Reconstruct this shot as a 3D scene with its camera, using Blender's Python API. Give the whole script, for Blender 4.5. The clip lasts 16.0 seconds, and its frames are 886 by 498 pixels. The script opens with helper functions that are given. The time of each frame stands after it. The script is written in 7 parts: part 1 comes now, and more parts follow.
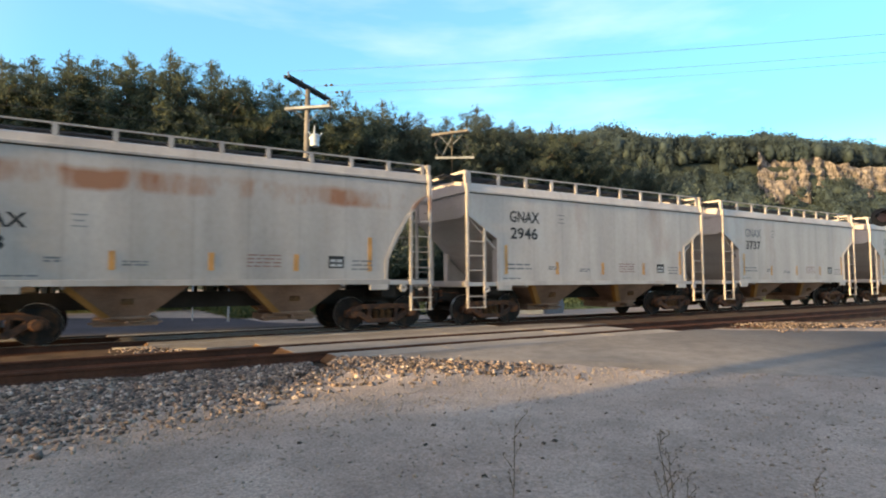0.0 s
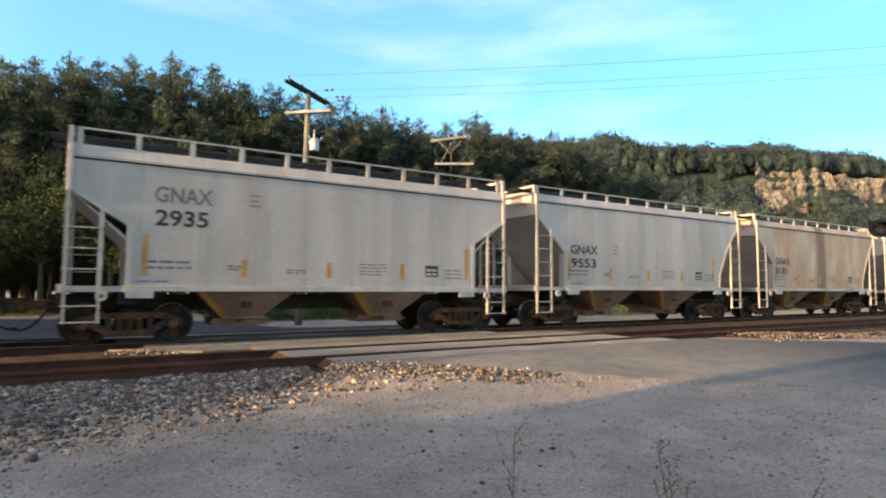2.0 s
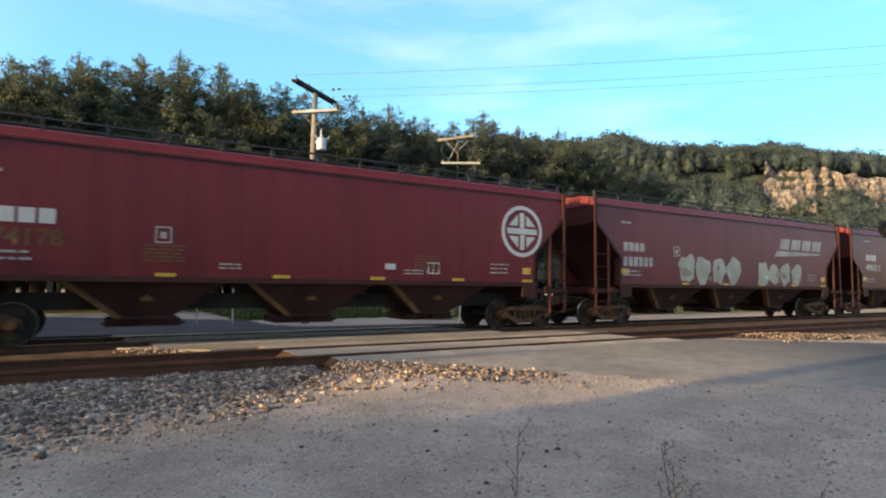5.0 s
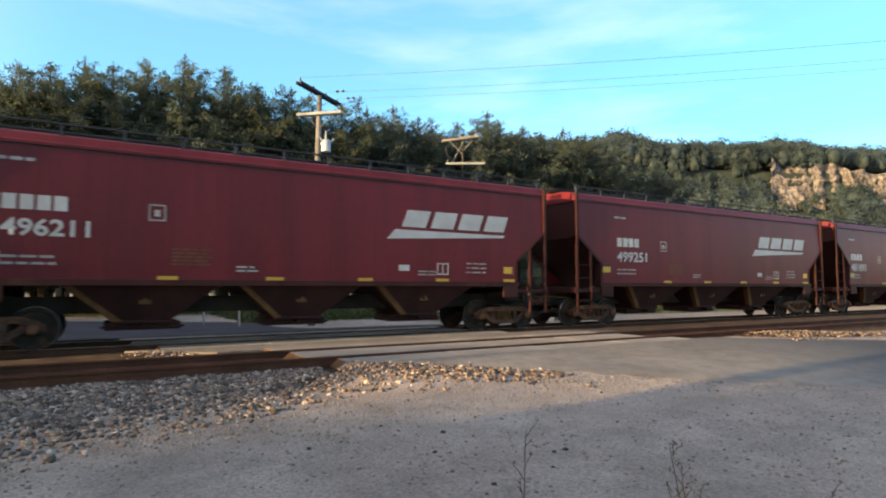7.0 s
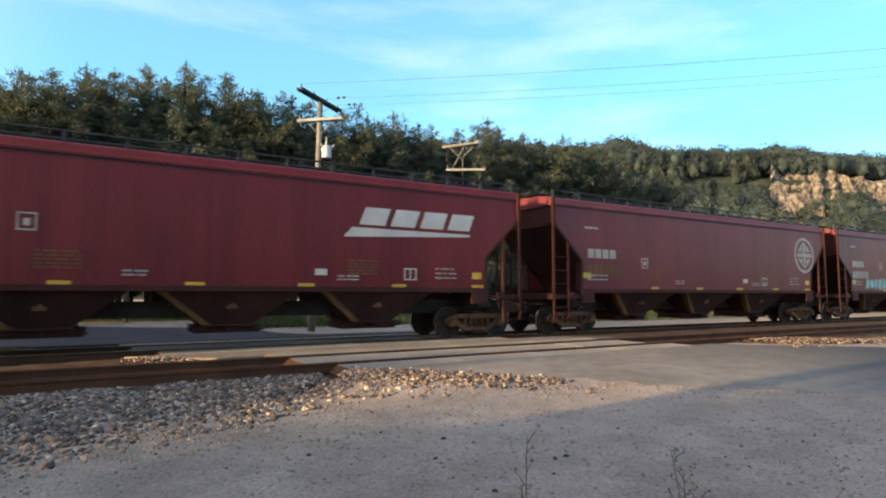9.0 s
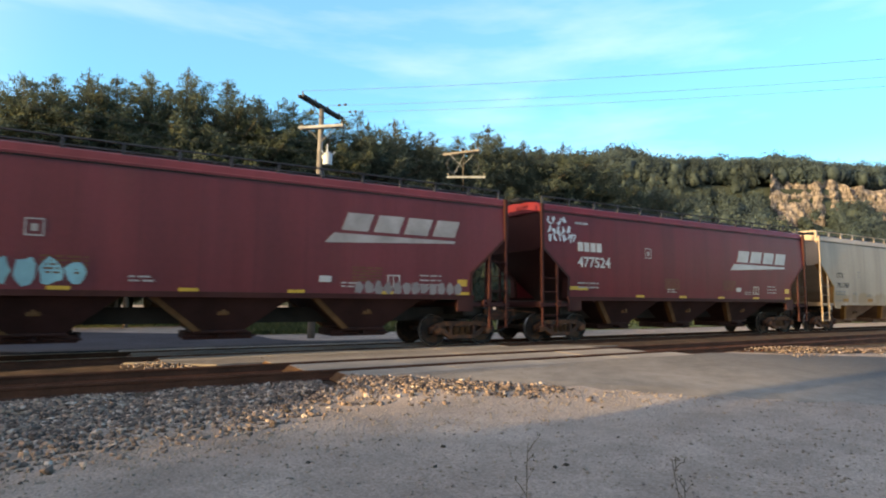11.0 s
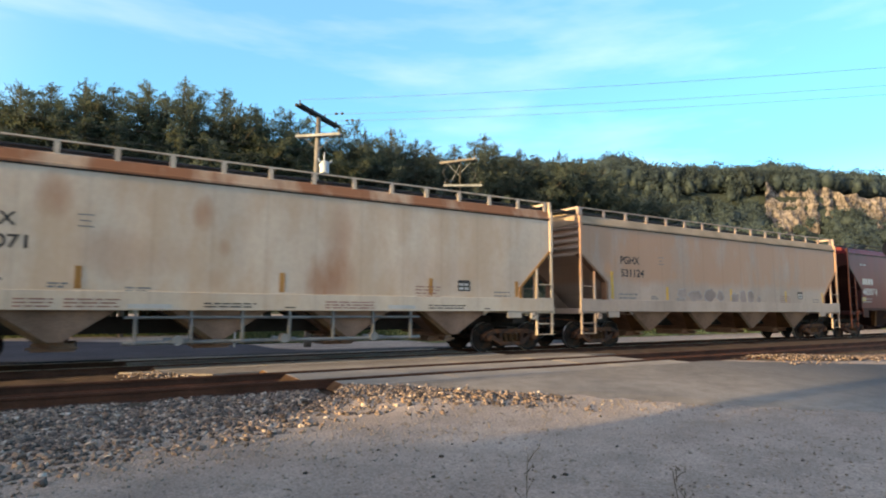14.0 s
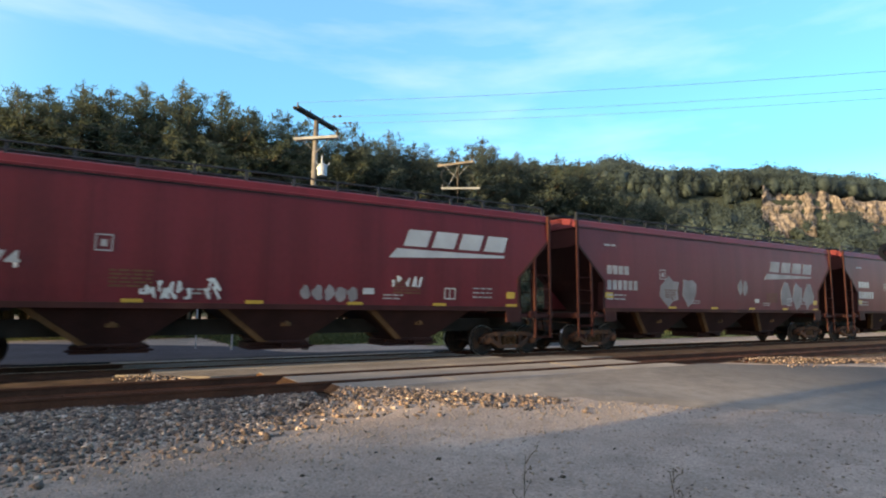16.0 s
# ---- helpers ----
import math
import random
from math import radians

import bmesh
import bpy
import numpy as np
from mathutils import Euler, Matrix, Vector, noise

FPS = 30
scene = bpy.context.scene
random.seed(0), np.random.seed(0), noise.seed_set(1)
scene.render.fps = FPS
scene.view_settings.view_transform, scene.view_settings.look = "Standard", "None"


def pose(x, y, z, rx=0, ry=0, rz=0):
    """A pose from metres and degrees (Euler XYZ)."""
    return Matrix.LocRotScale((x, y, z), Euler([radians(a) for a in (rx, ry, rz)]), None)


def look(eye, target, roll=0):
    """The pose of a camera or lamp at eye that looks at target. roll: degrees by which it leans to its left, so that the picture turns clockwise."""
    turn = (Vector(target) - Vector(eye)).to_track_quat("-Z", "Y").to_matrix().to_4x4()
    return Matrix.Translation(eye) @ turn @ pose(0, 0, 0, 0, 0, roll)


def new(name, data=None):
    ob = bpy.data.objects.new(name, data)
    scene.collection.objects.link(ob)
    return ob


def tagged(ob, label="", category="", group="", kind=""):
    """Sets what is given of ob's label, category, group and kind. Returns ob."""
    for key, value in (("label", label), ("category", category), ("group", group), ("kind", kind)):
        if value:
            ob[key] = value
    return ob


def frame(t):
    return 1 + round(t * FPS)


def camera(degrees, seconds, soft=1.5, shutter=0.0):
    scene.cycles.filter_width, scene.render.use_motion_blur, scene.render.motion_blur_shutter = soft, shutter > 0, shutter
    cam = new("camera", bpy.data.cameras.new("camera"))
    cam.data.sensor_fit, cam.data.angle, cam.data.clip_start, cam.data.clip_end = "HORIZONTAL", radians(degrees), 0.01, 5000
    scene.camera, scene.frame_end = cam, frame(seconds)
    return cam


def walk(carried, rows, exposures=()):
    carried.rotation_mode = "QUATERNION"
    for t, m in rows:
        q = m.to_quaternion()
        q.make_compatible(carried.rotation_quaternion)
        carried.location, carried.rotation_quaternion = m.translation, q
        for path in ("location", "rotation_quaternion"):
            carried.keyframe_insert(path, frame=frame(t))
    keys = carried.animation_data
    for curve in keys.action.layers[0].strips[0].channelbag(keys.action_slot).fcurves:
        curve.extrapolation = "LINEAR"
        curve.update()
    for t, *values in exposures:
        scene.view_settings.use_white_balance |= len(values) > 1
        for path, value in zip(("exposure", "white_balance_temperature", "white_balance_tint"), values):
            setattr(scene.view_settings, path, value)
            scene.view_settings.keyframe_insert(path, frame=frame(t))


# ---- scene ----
PATH = [
    (0, 0.000, -15.750, 1.340, -31.30, 3.27, 0.28), (0.5, 0.000, -15.749, 1.344, -31.38, 3.35, 0.25),
    (1, -0.010, -15.752, 1.342, -31.54, 3.61, -0.24), (1.5, -0.016, -15.745, 1.344, -31.61, 3.57, 0.20),
    (2, -0.017, -15.737, 1.340, -31.56, 3.85, -0.40), (2.5, -0.012, -15.739, 1.336, -31.05, 3.69, 0.04),
    (3, -0.008, -15.743, 1.342, -30.77, 3.59, 0.02), (3.5, -0.008, -15.741, 1.340, -30.88, 3.74, -0.46),
    (4, -0.005, -15.744, 1.342, -30.80, 3.82, -0.74), (4.5, -0.008, -15.749, 1.348, -30.96, 3.76, -0.63),
    (7, -0.002, -15.745, 1.352, -30.30, 3.81, -0.05), (7.5, -0.008, -15.752, 1.355, -30.52, 4.02, 0.09),
    (8, -0.011, -15.745, 1.351, -30.59, 4.20, 0.14), (8.5, -0.015, -15.743, 1.349, -30.51, 4.31, -0.02),
    (9, -0.011, -15.742, 1.348, -30.32, 4.43, -0.15), (11.5, -0.032, -15.749, 1.352, -30.37, 5.36, -0.43),
    (12, -0.039, -15.750, 1.353, -30.26, 5.44, 0.05), (12.5, -0.036, -15.743, 1.353, -30.10, 5.75, -0.23),
    (13, -0.035, -15.734, 1.358, -30.11, 5.93, 0.22), (13.5, -0.032, -15.733, 1.357, -30.38, 6.05, -0.27),
    (14, -0.030, -15.734, 1.357, -30.67, 5.98, -0.32), (14.5, -0.032, -15.733, 1.358, -31.20, 6.13, -0.61),
    (15, -0.031, -15.732, 1.355, -31.36, 6.29, -0.52), (15.5, -0.027, -15.733, 1.355, -30.88, 6.25, -0.04),
    (16, -0.033, -15.738, 1.350, -30.91, 6.27, -0.35),
]
cam = camera(76.0, 16.0, soft=2.0, shutter=0.12)
walk(cam, [(t, pose(x, y, z, 90 + p, r, w)) for t, x, y, z, w, p, r in PATH], exposures=[(0, 1.46, 10800, 34), (13.2, 1.44, 10800, 34), (14.3, 1.38, 10300, 34), (16, 1.34, 10000, 34)])

# ---- light: low evening sun from behind the left shoulder, along the track ----
SUN_AZ, SUN_EL = 2.2, 9.5          # the light travels towards (cos az, sin az)
world = bpy.data.worlds.new("evening_sky")
scene.world = world
world.use_nodes = True
wn, wl = world.node_tree.nodes, world.node_tree.links
wn.clear()
w_out, w_bg = wn.new("ShaderNodeOutputWorld"), wn.new("ShaderNodeBackground")
w_sky = wn.new("ShaderNodeTexSky")
w_sky.sky_type, w_sky.sun_disc = "NISHITA", False
w_sky.sun_elevation = radians(15)
w_sky.sun_rotation = radians(270 - SUN_AZ)
w_sky.air_density, w_sky.dust_density, w_sky.ozone_density = 0.80, 0.15, 2.0
# thin streaks of high cloud
w_tc, w_map, w_no, w_ramp, w_mix = (wn.new(n) for n in ("ShaderNodeTexCoord", "ShaderNodeMapping", "ShaderNodeTexNoise", "ShaderNodeValToRGB", "ShaderNodeMix"))
w_map.inputs["Scale"].default_value = (1.0, 1.6, 6.0)
w_map.inputs["Rotation"].default_value = (0.12, 0.2, 0.5)
w_no.inputs["Scale"].default_value, w_no.inputs["Detail"].default_value, w_no.inputs["Roughness"].default_value = 1.6, 6.0, 0.55
w_ramp.color_ramp.elements[0].position, w_ramp.color_ramp.elements[1].position = 0.46, 0.80
w_ramp.color_ramp.elements[1].color = (0.07, 0.07, 0.07, 1)
w_mix.data_type = "RGBA"
w_mix.inputs["B"].default_value = (8.5, 8.8, 9.2, 1)
wl.new(w_tc.outputs["Generated"], w_map.inputs["Vector"])
wl.new(w_map.outputs["Vector"], w_no.inputs["Vector"])
wl.new(w_no.outputs["Fac"], w_ramp.inputs["Fac"])
wl.new(w_ramp.outputs["Color"], w_mix.inputs["Factor"])
w_sat = wn.new("ShaderNodeHueSaturation")
w_sat.inputs["Hue"].default_value, w_sat.inputs["Saturation"].default_value = 0.493, 1.55
wl.new(w_sky.outputs["Color"], w_sat.inputs["Color"])
# an even veil of thin haze
w_veil = wn.new("ShaderNodeMix")
w_veil.data_type = "RGBA"
w_veil.inputs["Factor"].default_value = 0.42
w_veil.inputs["B"].default_value = (0.38, 1.28, 2.05, 1)
wl.new(w_sat.outputs["Color"], w_veil.inputs["A"])
wl.new(w_veil.outputs["Result"], w_mix.inputs["A"])
# the bright warm sky round the low sun, fading smoothly to the far side
GLOW = (2.5, 1.95, 1.35)
w_dot, w_fall, w_glow = wn.new("ShaderNodeVectorMath"), wn.new("ShaderNodeMapRange"), wn.new("ShaderNodeMix")
w_dot.operation = "DOT_PRODUCT"
w_dot.inputs[1].default_value = (-math.cos(radians(SUN_AZ)) * math.cos(radians(SUN_EL)), -math.sin(radians(SUN_AZ)) * math.cos(radians(SUN_EL)), math.sin(radians(SUN_EL)))
w_fall.interpolation_type = "SMOOTHSTEP"
w_fall.inputs["From Min"].default_value, w_fall.inputs["From Max"].default_value = 0.05, 1.0
w_glow.data_type, w_glow.blend_type = "RGBA", "ADD"
w_glow.inputs["B"].default_value = (*GLOW, 1)
wl.new(w_tc.outputs["Generated"], w_dot.inputs[0])
wl.new(w_dot.outputs["Value"], w_fall.inputs["Value"])
wl.new(w_fall.outputs["Result"], w_glow.inputs["Factor"])
wl.new(w_mix.outputs["Result"], w_glow.inputs["A"])
wl.new(w_glow.outputs["Result"], w_bg.inputs["Color"])
wl.new(w_bg.outputs["Background"], w_out.inputs["Surface"])
w_bg.inputs["Strength"].default_value = 0.25

sun = new("sun", bpy.data.lights.new("sun", "SUN"))
sun.data.energy, sun.data.angle, sun.data.color = 5.0, radians(0.8), (1.0, 0.90, 0.52)
_az, _el = radians(SUN_AZ), radians(SUN_EL)
sun.matrix_world = look((0, 0, 60), (math.cos(_az) * math.cos(_el) * 10, math.sin(_az) * math.cos(_el) * 10, 60 - math.sin(_el) * 10))


# ---- materials ----
def nodes_of(name):
    m = bpy.data.materials.new(name)
    m.use_nodes = True
    n, l = m.node_tree.nodes, m.node_tree.links
    return m, n, l, n["Principled BSDF"]


def tex(n, l, scale, stretch=(1, 1, 1), detail=4.0, rough=0.55, coord="Object", shift=None, kind="ShaderNodeTexNoise"):
    tc, mp, no = n.new("ShaderNodeTexCoord"), n.new("ShaderNodeMapping"), n.new(kind)
    mp.inputs["Scale"].default_value = stretch
    l.new(tc.outputs[coord], mp.inputs["Vector"])
    if shift is not None:
        l.new(shift, mp.inputs["Location"])
    l.new(mp.outputs["Vector"], no.inputs["Vector"])
    no.inputs["Scale"].default_value = scale
    if kind == "ShaderNodeTexNoise":
        no.inputs["Detail"].default_value, no.inputs["Roughness"].default_value = detail, rough
    return no


def ramp(n, l, src, stops):
    r = n.new("ShaderNodeValToRGB")
    e = r.color_ramp.elements
    while len(e) < len(stops):
        e.new(0.5)
    for el, (p, c) in zip(e, stops):
        el.position, el.color = p, (*c, 1) if len(c) == 3 else c
    l.new(src, r.inputs["Fac"])
    return r


def mixc(n, l, fac, a, b, mode="MIX"):
    m = n.new("ShaderNodeMix")
    m.data_type, m.blend_type = "RGBA", mode
    for sock, v in (("Factor", fac), ("A", a), ("B", b)):
        if isinstance(v, (tuple, float, int)):
            m.inputs[sock].default_value = (*v, 1) if isinstance(v, tuple) else v
        else:
            l.new(v, m.inputs[sock])
    return m.outputs["Result"]


def bump(n, l, bsdf, src, strength, dist):
    b = n.new("ShaderNodeBump")
    b.inputs["Strength"].default_value, b.inputs["Distance"].default_value = strength, dist
    l.new(src, b.inputs["Height"])
    l.new(b.outputs["Normal"], bsdf.inputs["Normal"])
    return b


def g(v):
    return (v, v, v)


def plain(name, col, rough=0.7, metal=0.0, vary=0.25, scale=6.0, bumpy=0.2, coord="Object"):
    """A worn surface: colour varied at two scales, with fine relief."""
    m, n, l, b = nodes_of(name)
    big, fine = tex(n, l, scale * 0.22, coord=coord), tex(n, l, scale * 6, coord=coord)
    lo, hi = tuple(c * (1 - vary) for c in col), tuple(min(1, c * (1 + vary)) for c in col)
    c1 = ramp(n, l, big.outputs["Fac"], [(0.3, lo), (0.7, hi)]).outputs["Color"]
    c2 = ramp(n, l, fine.outputs["Fac"], [(0.3, g(1 - vary * 0.8)), (0.7, g(1.0))]).outputs["Color"]
    l.new(mixc(n, l, 1.0, c1, c2, "MULTIPLY"), b.inputs["Base Color"])
    b.inputs["Roughness"].default_value, b.inputs["Metallic"].default_value = rough, metal
    b.inputs["Specular IOR Level"].default_value = 0.2 if rough > 0.6 else 0.5
    if bumpy:
        bump(n, l, b, fine.outputs["Fac"], bumpy, 0.01)
    return m


def car_paint(name, col, rust=0.3, rust_col=(0.22, 0.075, 0.025), dirt=0.35, rough=0.55, seams=1.25, streak_low=0.56, band=None, stain=None, spec=0.3, blots=()):
    """Freight-car paint: sheet seams, rain streaks, rust runs and dust, varied from sheet to sheet."""
    m, n, l, b = nodes_of(name)
    info = n.new("ShaderNodeObjectInfo")
    sc = n.new("ShaderNodeVectorMath")
    sc.operation = "SCALE"
    sc.inputs["Scale"].default_value = 37.0
    cmb = n.new("ShaderNodeCombineXYZ")
    l.new(info.outputs["Random"], cmb.inputs["X"])
    l.new(info.outputs["Random"], cmb.inputs["Z"])
    l.new(cmb.outputs["Vector"], sc.inputs[0])
    sh = sc.outputs["Vector"]
    streak = tex(n, l, 1.0, (1.5, 0.3, 0.14), 2.5, 0.5, shift=sh)
    broad = tex(n, l, 0.5, (1, 0.3, 0.5), 3, 0.5, shift=sh)
    blot = tex(n, l, 1.0, (0.9, 0.3, 0.32), 5, 0.6, shift=sh)
    fine = tex(n, l, 9.0, (1, 1, 0.8), 4, 0.6, shift=sh)
    base = ramp(n, l, broad.outputs["Fac"], [(0.3, tuple(c * 0.86 for c in col)), (0.7, tuple(min(1, c * 1.08) for c in col))]).outputs["Color"]
    dk = ramp(n, l, streak.outputs["Fac"], [(0.36, g(1 - dirt * 0.6)), (0.60, g(1.0))]).outputs["Color"]
    c = mixc(n, l, 0.8, base, dk, "MULTIPLY")
    fr = ramp(n, l, fine.outputs["Fac"], [(0.35, g(0.92)), (0.6, g(1.0))]).outputs["Color"]
    c = mixc(n, l, 1.0, c, fr, "MULTIPLY")
    rf = ramp(n, l, blot.outputs["Fac"], [(streak_low, g(0)), (streak_low + 0.16, g(1))]).outputs["Color"]
    rr = n.new("ShaderNodeMath")
    rr.operation = "MULTIPLY"
    rr.inputs[1].default_value = rust
    l.new(rf, rr.inputs[0])
    tc = n.new("ShaderNodeTexCoord")
    xyz = n.new("ShaderNodeSeparateXYZ")
    l.new(tc.outputs["Object"], xyz.inputs["Vector"])
    fac = rr.outputs[0]
    if band:
        # rust only within a range of heights, with a ragged border
        z0, z1, soft = band
        wob = n.new("ShaderNodeMath")
        wob.operation = "MULTIPLY_ADD"
        l.new(streak.outputs["Fac"], wob.inputs[0])
        wob.inputs[1].default_value = soft * 2.0
        l.new(xyz.outputs["Z"], wob.inputs[2])
        up, dn, mul, mul2 = (n.new("ShaderNodeMapRange"), n.new("ShaderNodeMapRange"), n.new("ShaderNodeMath"), n.new("ShaderNodeMath"))
        up.inputs["From Min"].default_value, up.inputs["From Max"].default_value = z0 + soft - soft * 0.5, z0 + soft + soft * 0.5
        dn.inputs["From Min"].default_value, dn.inputs["From Max"].default_value = z1 + soft + 0.15, z1 + soft
        for q in (up, dn):
            l.new(wob.outputs[0], q.inputs["Value"])
        mul.operation = mul2.operation = "MULTIPLY"
        l.new(up.outputs["Result"], mul.inputs[0])
        l.new(dn.outputs["Result"], mul.inputs[1])
        l.new(mul.outputs[0], mul2.inputs[0])
        l.new(fac, mul2.inputs[1])
        fac = mul2.outputs[0]
    c = mixc(n, l, fac, c, rust_col)
    if stain:
        # one broad rust run from the roof down to the sill
        x0, half, col2 = stain
        sub, ab, mr, ml = n.new("ShaderNodeMath"), n.new("ShaderNodeMath"), n.new("ShaderNodeMapRange"), n.new("ShaderNodeMath")
        sub.operation, ab.operation, ml.operation = "MULTIPLY_ADD", "ABSOLUTE", "MULTIPLY"
        l.new(streak.outputs["Fac"], sub.inputs[0])
        sub.inputs[1].default_value = 0.5
        add2 = n.new("ShaderNodeMath")
        add2.operation = "SUBTRACT"
        l.new(xyz.outputs["X"], add2.inputs[0])
        add2.inputs[1].default_value = x0 + 0.25
        l.new(add2.outputs[0], sub.inputs[2])
        l.new(sub.outputs[0], ab.inputs[0])
        l.new(ab.outputs[0], mr.inputs["Value"])
        mr.inputs["From Min"].default_value, mr.inputs["From Max"].default_value = half * 1.25, half * 0.5
        mr.inputs["To Max"].default_value = 0.8
        c = mixc(n, l, mr.outputs["Result"], c, col2)
    for bx, bz, rx, rz, most, col2 in blots:
        # a soft rust blot that fades towards a ragged rim
        sep = []
        for axis, mid, half in (("X", bx, rx), ("Z", bz, rz)):
            d, q = n.new("ShaderNodeMath"), n.new("ShaderNodeMath")
            d.operation, q.operation = "SUBTRACT", "DIVIDE"
            l.new(xyz.outputs[axis], d.inputs[0])
            d.inputs[1].default_value, q.inputs[1].default_value = mid, half
            l.new(d.outputs[0], q.inputs[0])
            sq = n.new("ShaderNodeMath")
            sq.operation = "MULTIPLY"
            l.new(q.outputs[0], sq.inputs[0])
            l.new(q.outputs[0], sq.inputs[1])
            sep.append(sq.outputs[0])
        tot, wob, mr = n.new("ShaderNodeMath"), n.new("ShaderNodeMath"), n.new("ShaderNodeMapRange")
        wob.operation = "MULTIPLY_ADD"
        l.new(sep[0], tot.inputs[0])
        l.new(sep[1], tot.inputs[1])
        l.new(blot.outputs["Fac"], wob.inputs[0])
        wob.inputs[1].default_value = 5.0
        l.new(tot.outputs[0], wob.inputs[2])
        l.new(wob.outputs[0], mr.inputs["Value"])
        mr.inputs["From Min"].default_value, mr.inputs["From Max"].default_value = 3.7, 2.1
        mr.inputs["To Max"].default_value = most
        c = mixc(n, l, mr.outputs["Result"], c, col2)
    # upright weld seams between the side sheets
    wv = n.new("ShaderNodeTexWave")
    wv.wave_type, wv.bands_direction, wv.wave_profile = "BANDS", "X", "SIN"
    wv.inputs["Scale"].default_value = 0.314 / seams
    wv.inputs["Distortion"].default_value = 0.0
    l.new(tc.outputs["Object"], wv.inputs["Vector"])
    seam = ramp(n, l, wv.outputs["Fac"], [(0.985, g(1.0)), (1.0, g(0.92))]).outputs["Color"]
    c = mixc(n, l, 1.0, c, seam, "MULTIPLY")
    l.new(c, b.inputs["Base Color"])
    b.inputs["Roughness"].default_value = rough
    b.inputs["Specular IOR Level"].default_value = spec
    add = n.new("ShaderNodeMath")
    add.operation = "MULTIPLY_ADD"
    l.new(wv.outputs["Fac"], add.inputs[0])
    add.inputs[1].default_value = 0.35
    l.new(blot.outputs["Fac"], add.inputs[2])
    bump(n, l, b, add.outputs[0], 0.3, 0.02)
    return m


M_GREY = car_paint("grey_car_paint", (0.385, 0.360, 0.345), rust=0.25)
M_GREYRUST = car_paint("grey_car_paint_rusty", (0.325, 0.31, 0.302), rust=0.95, rust_col=(0.232, 0.092, 0.047), streak_low=0.42, band=(3.36, 3.74, 0.12))
M_TAN = car_paint("tan_stained_car_paint", (0.46, 0.355, 0.278), rust=0.85, rust_col=(0.38, 0.20, 0.11), dirt=0.2, streak_low=0.42, stain=(-0.1, 0.46, (0.135, 0.047, 0.021)))
M_BEIGE = car_paint("beige_car_paint", (0.272, 0.226, 0.187), rust=0.75, rust_col=(0.194, 0.124, 0.0677), dirt=0.4, seams=1.6, streak_low=0.34, band=(0.9, 1.75, 0.28))
M_PINK = car_paint("faded_rusty_car_paint", (0.305, 0.245, 0.215), rust=0.8, rust_col=(0.30, 0.165, 0.108), dirt=0.25, streak_low=0.30, band=(2.35, 4.5, 0.30))
BLOT = (0.25, 0.088, 0.034)
M_CREAM = car_paint("cream_rusty_car_paint", (0.44, 0.378, 0.325), rust=0.5, rust_col=(0.345, 0.225, 0.145), dirt=0.15, streak_low=0.44, blots=((-7.8, 3.55, 0.42, 0.7, 0.75, BLOT), (-6.2, 3.75, 0.28, 0.4, 0.4, BLOT), (-5.0, 3.55, 0.36, 0.62, 0.8, BLOT), (-2.1, 3.5, 0.24, 0.42, 0.7, BLOT), (-1.6, 2.75, 0.16, 0.25, 0.6, BLOT), (-1.75, 2.0, 0.26, 0.3, 0.35, BLOT), (1.25, 2.05, 0.75, 0.75, 0.75, BLOT), (1.25, 3.3, 0.42, 1.0, 0.55, BLOT), (-3.6, 2.5, 1.5, 0.5, 0.3, BLOT), (4.6, 2.3, 2.2, 0.7, 0.22, BLOT)))
M_CREAMTRIM = car_paint("cream_trim_paint", (0.42, 0.365, 0.31), rust=0.4, rust_col=(0.345, 0.225, 0.145), dirt=0.2, streak_low=0.5)
M_MAROON = car_paint("maroon_car_paint", (0.114, 0.0125, 0.0190), rust=0.15, rust_col=(0.0613, 0.016, 0.0207), dirt=0.4, rough=0.45, spec=0.17)
M_MAROON2 = car_paint("faded_maroon_car_paint", (0.116, 0.0200, 0.0280), rust=0.25, rust_col=(0.0774, 0.0304, 0.0282), dirt=0.4, rough=0.5, spec=0.22)
M_RUSTTOP = car_paint("rusted_roof_sheet", (0.33, 0.25, 0.20), rust=0.9, rust_col=(0.175, 0.070, 0.040), dirt=0.3, rough=0.85, streak_low=0.36, spec=0.1)
M_PINKTOP = plain("pinkish_weathered_roof_sheet", (0.258, 0.204, 0.155), 0.85, 0, 0.3, 3, 0.3)
# near-black colour that paints in the shade below the eave
M_EAVESHADE = plain("eave_shade_colour", (0.0323, 0.0304, 0.0301), 0.9, 0, 0.4, 5, 0.0)
M_TAPEORANGE = plain("orange_yellow_reflective_tape", (0.387, 0.216, 0.0235), 0.4, 0.0, 0.2, 12, 0.0)
M_SCRAWL = plain("white_sprayed_outline_paint", (0.387, 0.448, 0.479), 0.6, 0, 0.2, 8, 0.0)
M_SPRAYMAUVE = plain("faded_mauve_spray_paint", (0.215, 0.180, 0.178), 0.7, 0, 0.3, 3, 0.0)
M_HOPPER_OCHRE = plain("ochre_stained_hopper_steel", (0.21, 0.118, 0.082), 0.8, 0, 0.45, 3, 0.3)
M_HOPPER = plain("dusty_hopper_steel", (0.205, 0.128, 0.100), 0.8, 0, 0.4, 4, 0.3)
M_MAROONTRIM = car_paint("dull_maroon_trim_paint", (0.040, 0.0145, 0.0150), rust=0.4, rust_col=(0.0839, 0.04, 0.0282), dirt=0.4, rough=0.6, spec=0.08)
# much darker and less red than the maroon body paint
M_HOPPER_RED = plain("dark_maroon_hopper_steel", (0.030, 0.0105, 0.0105), 0.8, 0, 0.4, 4, 0.3)
